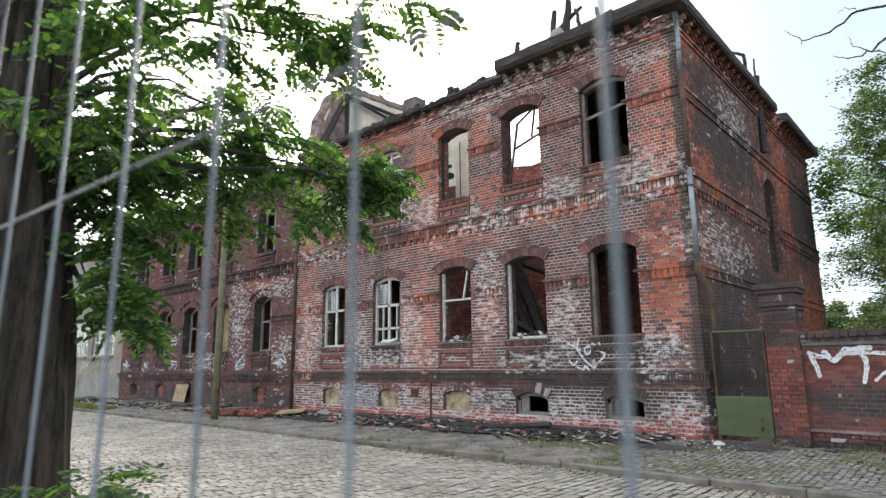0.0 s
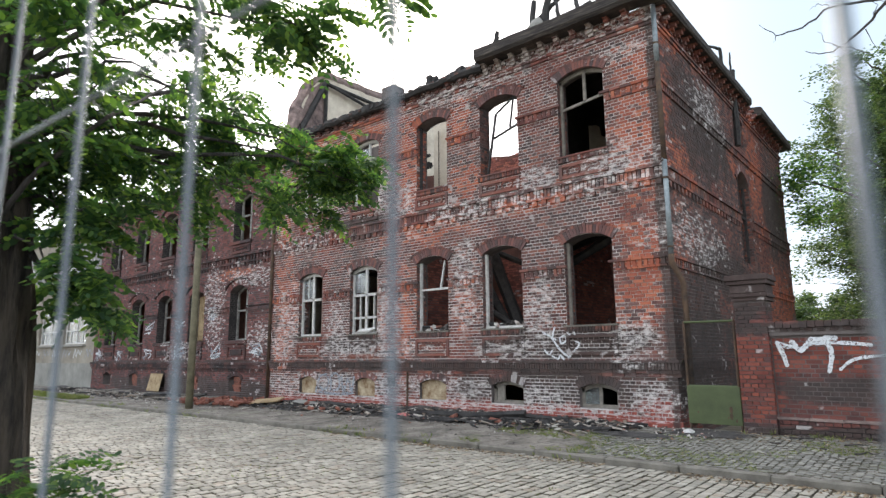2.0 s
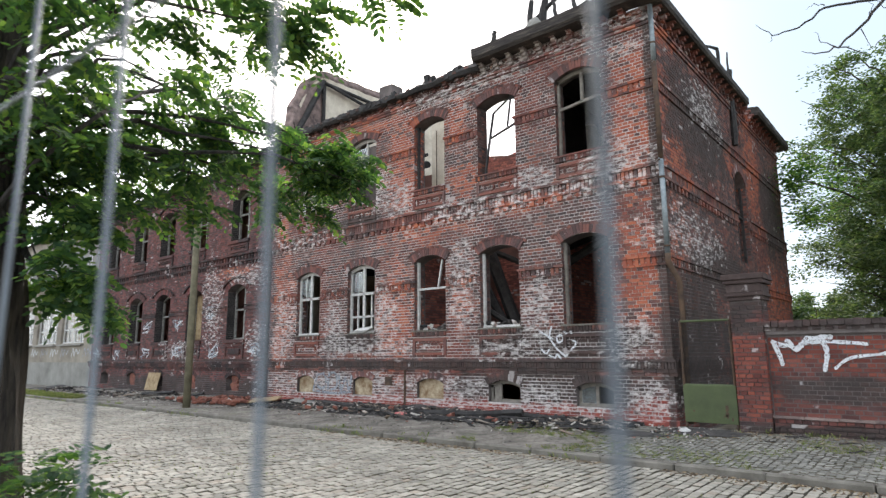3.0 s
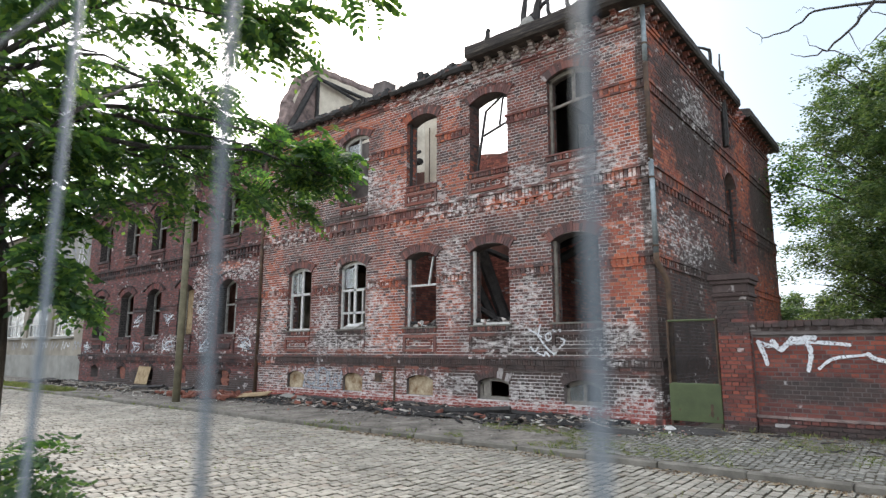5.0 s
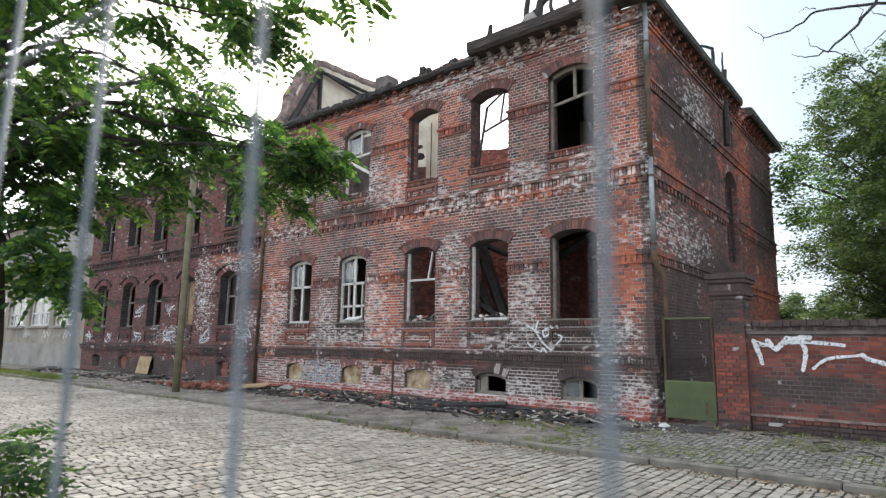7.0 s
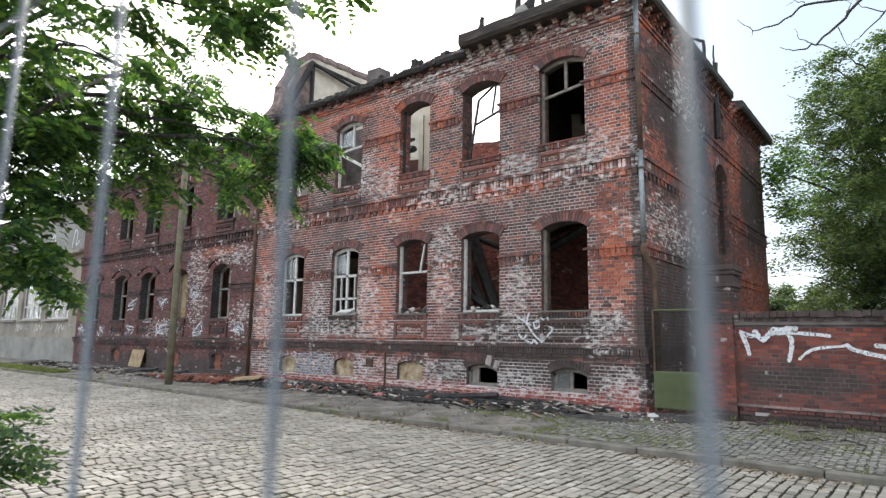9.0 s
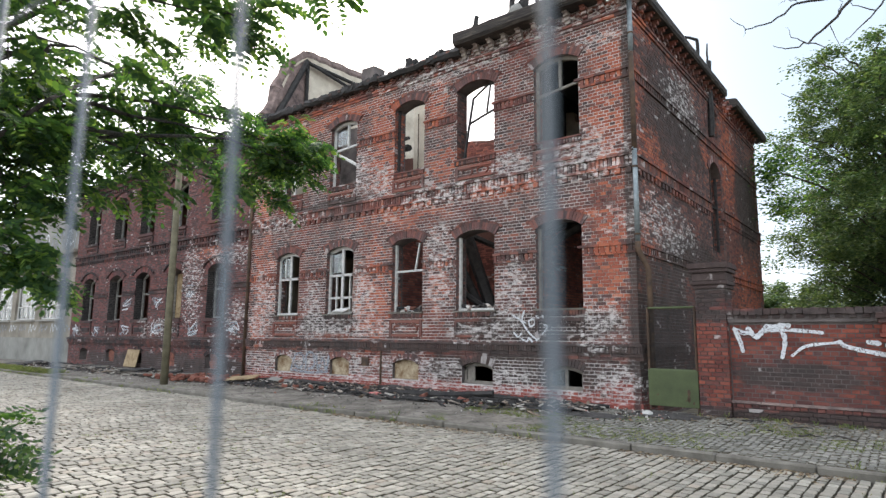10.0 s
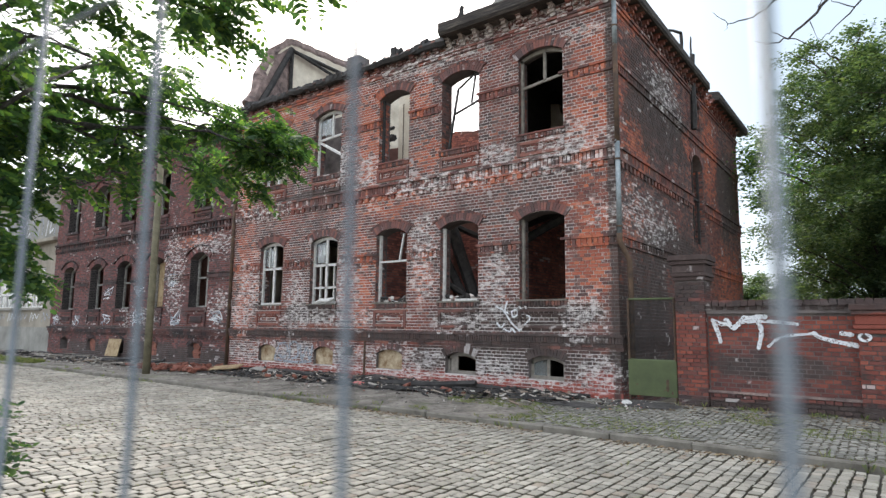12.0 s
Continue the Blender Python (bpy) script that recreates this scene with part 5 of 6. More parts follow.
def stroke(pts, width, y, material, parent, name="sprayed_stroke", drip=False, label="sprayed paint stroke"):
    global stroke_count
    stroke_count += 1
    y -= 0.0012 * (stroke_count % 9)
    s = Shape()
    P = [Vector(p) for p in pts]
    n = 6
    q = []
    for i in range(len(P) - 1):
        p0, p1, p2, p3 = P[max(i - 1, 0)], P[i], P[i + 1], P[min(i + 2, len(P) - 1)]
        for k in range(n):
            t = k / n
            q.append(0.5 * ((2 * p1) + (p2 - p0) * t + (2 * p0 - 5 * p1 + 4 * p2 - p3) * t * t + (3 * p1 - p0 - 3 * p2 + p3) * t * t * t))
    q.append(P[-1])
    v, f = [], []
    for i, p in enumerate(q):
        d = (q[min(i + 1, len(q) - 1)] - q[max(i - 1, 0)])
        d = d.normalized() if d.length > 0 else Vector((1, 0))
        w = Vector((-d.y, d.x)) * width / 2 * random.uniform(0.75, 1.15)
        v += [(p.x + w.x, y, p.y + w.y), (p.x - w.x, y, p.y - w.y), (p.x + w.x, y + 0.001, p.y + w.y), (p.x - w.x, y + 0.001, p.y - w.y)]
    for i in range(len(q) - 1):
        a, b = i * 4, i * 4 + 4
        f += [(a, a + 1, b + 1, b), (a + 2, b + 2, b + 3, a + 3)]
    s.add(v, f)
    for e in (q[0], q[-1]):
        rr = width * random.uniform(0.44, 0.52)
        s.add([(e.x + rr * math.cos(t) * random.uniform(0.85, 1.1), y - 0.0004, e.y + rr * math.sin(t) * random.uniform(0.85, 1.1)) for t in [k * math.pi / 6 for k in range(12)]], [tuple(range(12))])
    part(name, s, material, parent, label)


YF = -0.022
for pts in ([(-2.95, 2.12), (-2.72, 2.0), (-2.5, 1.72), (-2.28, 1.55)], [(-2.62, 2.22), (-2.68, 2.0), (-2.6, 1.95)], [(-2.5, 1.98), (-2.38, 2.03), (-2.34, 1.92), (-2.46, 1.86), (-2.5, 1.98)],
            [(-2.34, 2.16), (-2.2, 2.18), (-2.12, 2.05), (-2.2, 2.0), (-2.34, 2.16)], [(-2.3, 1.55), (-2.02, 1.82), (-2.1, 1.9)], [(-2.3, 1.9), (-2.28, 1.72), (-2.24, 1.58)],
            [(-2.9, 1.72), (-2.78, 1.62), (-2.7, 1.7)], [(-2.7, 1.58), (-2.55, 1.52), (-2.5, 1.6), (-2.4, 1.5)]):
    stroke(pts, 0.045, YF, MAT_SPRAY, house)
for pts in ([(-11.1, 0.6), (-10.9, 1.0), (-10.6, 1.05), (-10.5, 0.8), (-10.7, 0.6), (-10.9, 0.7)], [(-10.4, 0.6), (-10.35, 1.05), (-10.05, 1.05), (-10.0, 0.7), (-10.25, 0.6)], [(-9.9, 1.0), (-9.8, 0.6), (-9.6, 0.95), (-9.45, 0.6), (-9.35, 1.0)], [(-11.1, 0.55), (-10.2, 0.5), (-9.4, 0.55)]):
    stroke(pts, 0.085, YF, MAT_SPRAY_GREY, house)
YG = 0.06 - 0.024
for pts, w in (([(1.86, 1.80), (1.95, 1.55), (1.98, 1.40)], 0.09), ([(1.86, 1.79), (2.05, 1.72), (2.1, 1.80)], 0.10), ([(2.1, 1.8), (2.2, 1.66), (2.3, 1.72), (2.4, 1.84)], 0.11), ([(2.4, 1.84), (2.55, 1.84)], 0.10), ([(2.6, 1.86), (2.75, 1.86)], 0.11),
               ([(2.62, 1.80), (2.68, 1.6), (2.62, 1.3)], 0.09), ([(2.3, 1.75), (2.7, 1.78), (3.1, 1.75), (3.25, 1.73)], 0.07), ([(2.78, 1.33), (3.0, 1.5), (3.4, 1.56), (3.52, 1.58)], 0.06), ([(3.5, 1.58), (3.6, 1.50), (4.0, 1.4), (4.6, 1.3), (5.2, 1.2)], 0.085),
               ([(3.9, 1.58), (4.03, 1.56)], 0.10), ([(4.2, 1.6), (4.3, 1.52), (4.22, 1.46), (4.14, 1.52), (4.2, 1.6)], 0.05), ([(4.75, 1.8), (4.95, 1.75), (5.0, 1.5), (4.85, 1.45)], 0.09)):
    stroke(pts, w * 0.85, YG if not 4.1 < pts[0][0] < 4.7 else -0.085, MAT_SPRAY, gwall)
YL = 0.25 - 0.026
for cx, cz in ((-28.6, 1.75), (-26.2, 1.7), (-23.3, 1.8), (-23.2, 2.9), (-20.5, 2.9), (-20.4, 1.85), (-14.8, 1.9), (-17.6, 1.8), (-17.9, 3.3)):
    for j in range(5):
        a = random.uniform(0, 6)
        pts = [(cx + random.uniform(-0.45, 0.45), cz + random.uniform(-0.28, 0.28)) for _ in range(4)]
        stroke(pts, 0.045, YL, MAT_SPRAY if j % 2 else MAT_SPRAY_GREY, annex)
for k in range(7):
    cx = -40.5 + k * 1.6
    stroke([(cx, 1.65), (cx + 0.2, 2.1), (cx + 0.4, 1.7), (cx + 0.6, 2.05), (cx + 0.9, 1.8), (cx + 1.1, 2.0)], 0.07, 0.445, MAT_SPRAY if k % 2 else MAT_SPRAY_GREY, far)
for k in range(14):
    cx = -44 + k * 1.05
    stroke([(cx, 6.2), (cx + 0.25, 7.1), (cx + 0.6, 6.9), (cx + 0.5, 6.3), (cx + 0.9, 6.5)], 0.10, 0.44, MAT_SPRAY_GREY if k % 3 else MAT_SPRAY, far)

# ---- leaning pole by the kerb ----
pole = Shape().tube([(-13.75, -2.72, 0.02), (-13.76, -2.72, 3.0), (-13.78, -2.72, 7.2)], [0.115, 0.105, 0.09], 12, 0.08)
solo("wooden_pole", pole, MAT_POLE, "weathered mossy wooden pole standing on the pavement", "pole", smooth=True)

# ---- rubble on the pavement ----
def on_pave(x, y):
    return pave_z(x, y) + 0.005


heap = Shape()
hx = [XL - 3 + i * 0.22 for i in range(int((-1.6 - XL + 3) / 0.22))]
hv, hf = [], []
for i, x in enumerate(hx):
    edge = max(0.0, min(1.0, (-1.2 - x) / 2.5))
    wide = 1.15 + 0.7 * noise.noise(Vector((x * 0.45, 0, 7)))
    for j in range(9):
        t = j / 8
        y = -0.03 - t * 1.35 * wide
        h = (1 - t) ** 1.2 * (0.03 + 0.06 * max(0, noise.noise(Vector((x * 0.7, y, 2))) + 0.5)) * edge * (0.5 + 0.8 * (x < -5)) + 0.05 * noise.noise(Vector((x * 4, y * 4, 1))) * (1 - t)
        hv.append((x, y, pave_z(x, y) + max(h, 0) - (0.03 if j == 8 else 0)))
for i in range(len(hx) - 1):
    hf += [(i * 9 + j + 1, i * 9 + 9 + j + 1, i * 9 + 9 + j, i * 9 + j) for j in range(8)]
heap.add(hv, hf)
solo("ash_heap", heap, MAT_ASH, "black wet ash and fire debris along the foot of the wall", "rubble", kind="stuff")


def lump(size):
    s = Shape()
    s.box((-size[0] / 2, -size[1] / 2, 0), (size[0] / 2, size[1] / 2, size[2]), jit=min(size) * 0.16, bev=min(size) * 0.15)
    return s


brick_me = [lump((0.25, 0.12, 0.065)).mesh("loose_brick", MAT_RUBBLE_BRICK), lump((0.16, 0.12, 0.065)).mesh("loose_brick", MAT_RUBBLE_BRICK)]
for k in range(84):
    x = random.choice((random.uniform(-16.5, -11), random.uniform(-16, -12), random.uniform(-11, -3), random.uniform(-16, -13)))
    y = random.uniform(-1.9, -0.25)
    if k > 50:
        x, y = random.gauss(-14.4, 0.9), random.gauss(-1.7, 0.3)
    b = new("loose_brick", brick_me[k % 2])
    tagged(b, "broken red brick lying in the debris", "brick", "loose bricks")
    b.matrix_world = Matrix.Translation((x, y, on_pave(x, y) + random.uniform(0.02, 0.11))) @ Euler((random.uniform(-0.4, 0.4), random.uniform(-0.4, 0.4), random.uniform(0, 6))).to_matrix().to_4x4()
plank_me = [Shape().box((-0.55, -0.06, 0), (0.55, 0.06, 0.035), jit=0.022).mesh("charred_plank", MAT_CHAR), Shape().box((-0.35, -0.05, 0), (0.35, 0.05, 0.05), jit=0.02).mesh("charred_plank", MAT_CHAR),
            Shape().box((-1.0, -0.06, 0), (1.0, 0.06, 0.05), jit=0.02).mesh("charred_plank", MAT_OLD_WOOD)]
for k in range(60):
    x = random.uniform(-29, -0.6) if 10 < k < 36 else random.uniform(-29, -17.5) if k >= 36 else random.uniform(-6, -1.5)
    y = random.uniform(-1.5, -0.3)
    b = new("charred_plank", plank_me[random.choice((0, 1, 1, 2, 2)) if x < -14 else random.choice((0, 1))])
    tagged(b, "charred plank lying on the ash", "plank", "planks in the debris")
    b.matrix_world = Matrix.Translation((x, y, on_pave(x, y) + random.uniform(0.02, 0.07))) @ Euler((random.uniform(-0.1, 0.1), random.uniform(-0.04, 0.04), random.gauss(0, 0.45))).to_matrix().to_4x4()
chips = Shape()
for k in range(5200):
    x = random.uniform(-30, 0.9)
    y = -0.15 - abs(random.gauss(0, 1.15))
    if y < -3.2:
        continue
    z = random.uniform(0.0, 0.035)
    w = (random.uniform(0.006, 0.02) if k % 4 else random.uniform(0.015, 0.05)) * (0.5 if y < -1.5 else 1.0)
    z *= 1.0 if y > -1.3 else 0.2
    chips.box((-w, -w * 0.6, -w * 0.3), (w, w * 0.6, w * 0.3), Matrix.Translation((x, y, on_pave(x, y) + z)) @ Euler((random.gauss(0, 0.35), random.gauss(0, 0.35), random.uniform(0, 6))).to_matrix().to_4x4(), jit=w * 0.25)
solo("small_debris", chips, MAT_DEBRIS, "scattered chips of brick, plaster and charcoal", "rubble", kind="stuff")
splinters = Shape()
for k in range(4600):
    x = random.uniform(-30, -0.6) if k % 3 else random.uniform(-12, -1.5)
    y = -0.12 - abs(random.gauss(0, 0.62)) - (0.25 if x < -14 else 0)
    if y < -2.2:
        continue
    L, w = random.uniform(0.03, 0.17), random.uniform(0.01, 0.045)
    splinters.box((-L, -w, -0.008), (L, w, 0.012), Matrix.Translation((x, y, on_pave(x, y) + random.uniform(0.0, 0.06))) @ Euler((random.gauss(0, 0.3), random.gauss(0, 0.22), random.gauss(0, 1.0))).to_matrix().to_4x4(), jit=0.01)
m_spl, snt, sp_ = nodes_of("charred_splinters")
srnd = snt.nodes.new("ShaderNodeNewGeometry").outputs["Random Per Island"]
snt.links.new(ramp_of(snt, srnd, [(0.0, (0.012, 0.012, 0.012)), (0.50, (0.045, 0.041, 0.038)), (0.66, (0.13, 0.105, 0.085)), (0.80, (0.24, 0.18, 0.13)), (0.93, (0.46, 0.43, 0.38))]), sp_.inputs["Base Color"])
sp_.inputs["Roughness"].default_value = 0.75
solo("charred_splinters", splinters, m_spl, "jumbled charred splinters and laths on the ash", "rubble", kind="stuff")
for pts, r in ((((-5.6, -1.0, 0.24), (-4.3, -1.05, 0.27), (-3.0, -0.75, 0.36)), 0.075), (((-4.4, -0.55, 0.25), (-3.2, -0.7, 0.30), (-2.2, -0.62, 0.27)), 0.06), (((-16.8, -1.2, 0.2), (-15.9, -1.0, 0.34)), 0.05), (((-20.5, -1.1, 0.16), (-18.4, -0.8, 0.3)), 0.07), (((-9.8, -0.6, 0.28), (-8.2, -0.9, 0.27)), 0.06)):
    solo("charred_beam", Shape().tube([Vector(a).lerp(Vector(b), i / 4) for a, b in zip(pts, pts[1:]) for i in range(5 if b == pts[-1] else 4)], r, 6, 0.6), MAT_CHAR, "charred roof beam lying along the foot of the wall", "beam", "fallen beams")
for x, y, L, a in ((-1.9, -0.55, 1.0, -0.06), (-1.4, -0.75, 0.7, 0.05), (-14.9, -1.5, 0.8, 0.3), (-9.0, -1.2, 0.5, -0.4), (-17.6, -1.2, 0.9, 0.1)):
    b = solo("loose_lath", Shape().box((-L, -0.04, 0), (L, 0.04, 0.03), jit=0.008), MAT_OLD_WOOD, "weathered brown lath lying on the pavement", "plank", "loose laths")
    b.matrix_world = Matrix.Translation((x, y, on_pave(x, y) + 0.012)) @ Euler((0.05, 0.01, a)).to_matrix().to_4x4()
ob = solo("fallen_board", Shape().box((-0.55, -0.28, 0), (0.55, 0.28, 0.02), jit=0.012), MAT_PLY, "yellow board lying on the debris", "board")
ob.matrix_world = Matrix.Translation((-12.3, -1.0, 0.27)) @ Euler((radians(9), radians(-5), 0.5)).to_matrix().to_4x4()
ob = solo("fallen_board", Shape().box((-0.4, -0.14, 0), (0.4, 0.14, 0.02), jit=0.012), MAT_GREYPLASTER, "grey board lying on the debris", "board")
ob.matrix_world = Matrix.Translation((-10.6, -0.8, 0.27)) @ Euler((radians(12), radians(6), 0.2)).to_matrix().to_4x4()
ob = solo("plastic_bag", Shape().tube([(0, 0, 0), (0.06, 0.02, 0.07), (0.16, 0, 0.09), (0.26, 0.03, 0.05), (0.32, 0, 0.0)], [0.05, 0.11, 0.12, 0.1, 0.04], 7, 0.5), MAT_PINK, "crumpled pink plastic bag on the pavement", "litter")
ob.location, ob.scale = (-6.3, -1.3, on_pave(-6, -1.3)), (1.2, 0.7, 0.35)
ob = solo("plastic_bag", Shape().tube([(0, 0, 0), (0.06, 0.02, 0.05), (0.16, 0, 0.08), (0.26, 0.03, 0.04)], [0.04, 0.08, 0.09, 0.05], 7, 0.5), MAT_WHITE_PAINT, "crumpled white plastic bag by the gate", "litter")
ob.location, ob.scale = (0.35, -0.75, on_pave(0, -0.7)), (0.7, 0.7, 0.5)
ash = Shape()
for cx, cy, rx, ry in ((0.75, -0.6, 0.75, 0.45), (-0.4, -1.3, 0.8, 0.3)):
    ring = [(cx + rx * math.cos(t) * random.uniform(0.7, 1.15), cy + ry * math.sin(t) * random.uniform(0.7, 1.15)) for t in [i * math.pi / 12 for i in range(24)]]
    ash.add([(x, y, pave_z(x, y) + 0.016) for x, y in ring] + [(cx, cy, pave_z(cx, cy) + 0.05)], [(i, (i + 1) % 24, 24) for i in range(24)])
solo("ash_patch", ash, MAT_ASH, "black burnt patch on the pavement", "rubble", kind="stuff")
for k in range(9):
    x, y = random.uniform(0.6, 4.8), random.uniform(-1.6, -0.5)
    z = on_pave(x, y)
    a = random.uniform(0, 3)
    L = random.uniform(0.2, 0.5)
    s = Shape().tube([(x + L * (i / 4 - 0.5) * math.cos(a), y + L * (i / 4 - 0.5) * math.sin(a) + random.uniform(-0.03, 0.03), z + 0.02 + random.uniform(0, 0.03)) for i in range(5)], [0.014, 0.013, 0.011, 0.009, 0.005], 5)
    solo("fallen_stick", s, MAT_TWIG, "dry stick lying on the pavement", "stick", "sticks by the wall")

# ---- fence of welded wire panels close to the lens ----
fence = thing("wire_fence", "temporary fence of galvanised welded wire", "fence")
fy = lambda x: -12.1435 + 0.0493 * (x - 4.3)
for k in range(-26, 25):
    x = 4.0732 + 0.1 * k
    part("upright_wire", Shape().tube([(x, fy(x), 0.12), (x, fy(x), 2.0)], 0.0014, 8), MAT_GALV, fence, smooth=True)
for z in (0.24, 0.49, 0.74, 0.99, 1.24, 1.49, 1.742, 1.99):
    part("cross_wire", Shape().tube([(1.45, fy(1.45) + 0.003, z), (6.5, fy(6.5) + 0.003, z)], 0.0011, 8), MAT_GALV, fence, smooth=True)
for x in (1.43, 6.52):
    part("end_tube", Shape().tube([(x, fy(x), 0.0), (x, fy(x), 2.02)], 0.02, 12), MAT_GALV, fence, smooth=True)
for z in (0.12, 2.02):
    part("rail_tube", Shape().tube([(1.43, fy(1.43), z), (6.52, fy(6.52), z)], 0.02, 12), MAT_GALV, fence, smooth=True)


# ---- trees ----
def leaflets(out_v, out_f, base, d, up, L, n, size):
    """One feathered leaf: leaflets in pairs along a stalk that droops."""
    side = d.cross(up).normalized()
    for i in range(n):
        t = (i + 1) / n
        c = base + d * (L * t) - Vector((0, 0, 1)) * (0.5 * L * t * t)
        for sgn in ((-1, 1) if i < n - 1 else (0,)):
            a = (side * sgn + d * (0.35 if sgn else 1.0) + up * random.uniform(-0.25, 0.15) - Vector((0, 0, 0.25))).normalized()
            ln = size * random.uniform(0.8, 1.15) * (1.0 - 0.35 * abs(t - 0.5))
            w = a.cross(up).normalized() * ln * 0.27
            n0 = len(out_v)
            out_v += [tuple(c), tuple(c + a * ln * 0.3 + w), tuple(c + a * ln * 0.75 + w * 0.85), tuple(c + a * ln), tuple(c + a * ln * 0.75 - w * 0.85), tuple(c + a * ln * 0.3 - w)]
            out_f.append(tuple(range(n0, n0 + 6)))


def rnd_dir(flat=1.0):
    a = random.uniform(0, 2 * math.pi)
    return Vector((math.cos(a), math.sin(a), random.uniform(-0.5, 0.35) * flat)).normalized()


tree = thing("locust_tree", "locust tree with furrowed bark and feathered leaves beside the fence", "tree")
TX, TY = 1.06, -11.62
bark_v, bark_f = [], []
for i in range(100):
    z = -0.1 + i * 0.065
    r0 = 0.285 - 0.010 * z * 2 + 0.09 * math.exp(-max(z, 0) * 2.2)
    for k in range(80):
        a = 2 * math.pi * k / 80
        wob = noise.noise(Vector((math.cos(a) * 1.3, math.sin(a) * 1.3, z * 0.6)))
        ridge = abs(noise.noise(Vector((math.cos(a) * 5.5 + wob, math.sin(a) * 5.5 + wob, z * 0.85)))) + 0.5 * abs(noise.noise(Vector((math.cos(a) * 11, math.sin(a) * 11, z * 2.4 + 9))))
        r = r0 * (0.86 + 0.36 * ridge + 0.05 * wob)
        bark_v.append((TX + 0.02 * math.sin(z * 1.3) + r * math.cos(a), TY + 0.05 - 0.05 * (z - 0.8) + r * math.sin(a), z))
for i in range(99):
    bark_f += [(i * 80 + k, i * 80 + (k + 1) % 80, i * 80 + 80 + (k + 1) % 80, i * 80 + 80 + k) for k in range(80)]
part("trunk", Shape().add(bark_v, bark_f), MAT_BARK, tree, smooth=True)
PADS = [
    (2.18, -10.79, 3.20, 0.26, 22), (2.03, -10.96, 3.15, 0.27, 24), (1.79, -11.06, 3.28, 0.34, 22), (1.48, -11.24, 3.31, 0.36, 18),
    (1.39, -11.46, 3.05, 0.30, 10), (2.17, -10.81, 3.02, 0.13, 8), (1.54, -11.57, 3.18, 0.30, 10), (1.90, -11.13, 3.47, 0.35, 18),
    (2.21, -11.00, 3.41, 0.35, 24), (1.73, -11.43, 3.41, 0.40, 18), (1.01, -10.82, 2.97, 0.28, 20), (1.09, -11.19, 2.96, 0.25, 10),
    (0.96, -11.26, 2.69, 0.30, 22), (0.96, -10.47, 3.01, 0.30, 24), (1.10, -10.19, 2.93, 0.30, 26), (1.25, -9.95, 2.88, 0.26, 22),
    (1.40, -9.74, 2.80, 0.17, 22), (1.30, -9.84, 2.76, 0.20, 20), (0.91, -10.43, 2.81, 0.30, 30), (0.91, -10.78, 2.66, 0.30, 30),
    (0.99, -11.09, 2.59, 0.28, 30), (0.92, -10.89, 2.81, 0.28, 26), (0.98, -11.21, 2.69, 0.26, 24), (0.95, -10.64, 2.91, 0.26, 24),
    (1.22, -11.46, 2.66, 0.25, 14), (1.15, -11.47, 2.44, 0.22, 14), (1.48, -11.72, 2.64, 0.30, 12), (0.91, -9.96, 2.68, 0.30, 26),
    (1.10, -11.36, 2.53, 0.25, 14), (0.91, -10.57, 2.70, 0.20, 14), (1.27, -11.27, 2.23, 0.13, 12), (1.33, -11.37, 2.15, 0.10, 8),
    (1.30, -11.16, 2.17, 0.10, 8), (1.18, -9.95, 3.02, 0.15, 10), (1.08, -10.35, 3.12, 0.22, 10), (1.31, -10.85, 3.13, 0.22, 8),
    (1.26, -11.40, 2.49, 0.25, 16), (1.24, -11.35, 2.34, 0.28, 26), (1.28, -11.19, 2.31, 0.20, 16), (1.47, -11.43, 2.01, 0.10, 12),
    (1.49, -11.35, 1.98, 0.10, 12), (1.48, -11.51, 2.58, 0.20, 14), (1.41, -11.34, 2.58, 0.20, 14), (1.22, -11.14, 2.45, 0.25, 18),
    (1.12, -10.82, 2.44, 0.22, 14), (1.72, -11.57, 2.69, 0.25, 12), (1.25, -10.68, 2.98, 0.20, 8), (1.53, -9.78, 2.86, 0.12, 8),
    (1.01, -10.46, 3.10, 0.16, 16), (1.07, -10.30, 3.04, 0.15, 14), (1.20, -10.17, 2.88, 0.16, 16), (1.28, -10.01, 2.79, 0.15, 14),
    (1.36, -9.94, 2.91, 0.13, 12), (1.43, -9.80, 2.82, 0.13, 14), (1.46, -9.71, 2.72, 0.10, 10), (1.20, -10.03, 2.63, 0.15, 14),
    (1.27, -9.89, 2.53, 0.08, 8), (1.20, -10.42, 2.58, 0.18, 16), (1.45, -10.84, 2.56, 0.18, 14), (2.21, -10.72, 3.04, 0.12, 10),
    (1.27, -11.35, 1.94, 0.13, 10), (1.29, -11.26, 1.92, 0.13, 10), (1.32, -11.16, 1.89, 0.12, 9), (1.30, -11.19, 1.81, 0.07, 6), (1.19, -11.28, 2.02, 0.12, 8),
    (1.89, -11.60, 2.84, 0.20, 7), (1.83, -11.45, 2.87, 0.20, 7), (1.84, -11.30, 3.01, 0.18, 7), (1.89, -11.15, 2.99, 0.16, 6),
    (1.76, -11.30, 2.85, 0.18, 6), (1.77, -11.45, 2.73, 0.18, 6), (1.79, -11.54, 2.58, 0.18, 6), (1.70, -11.14, 2.86, 0.14, 4),
    (1.91, -11.66, 2.67, 0.18, 6), (1.93, -10.87, 3.05, 0.16, 6), (2.03, -10.79, 3.13, 0.14, 5), (1.96, -11.10, 3.08, 0.16, 6),
    (1.97, -10.61, 3.08, 0.10, 4)]
twigs = Shape()
lv, lf = [], []
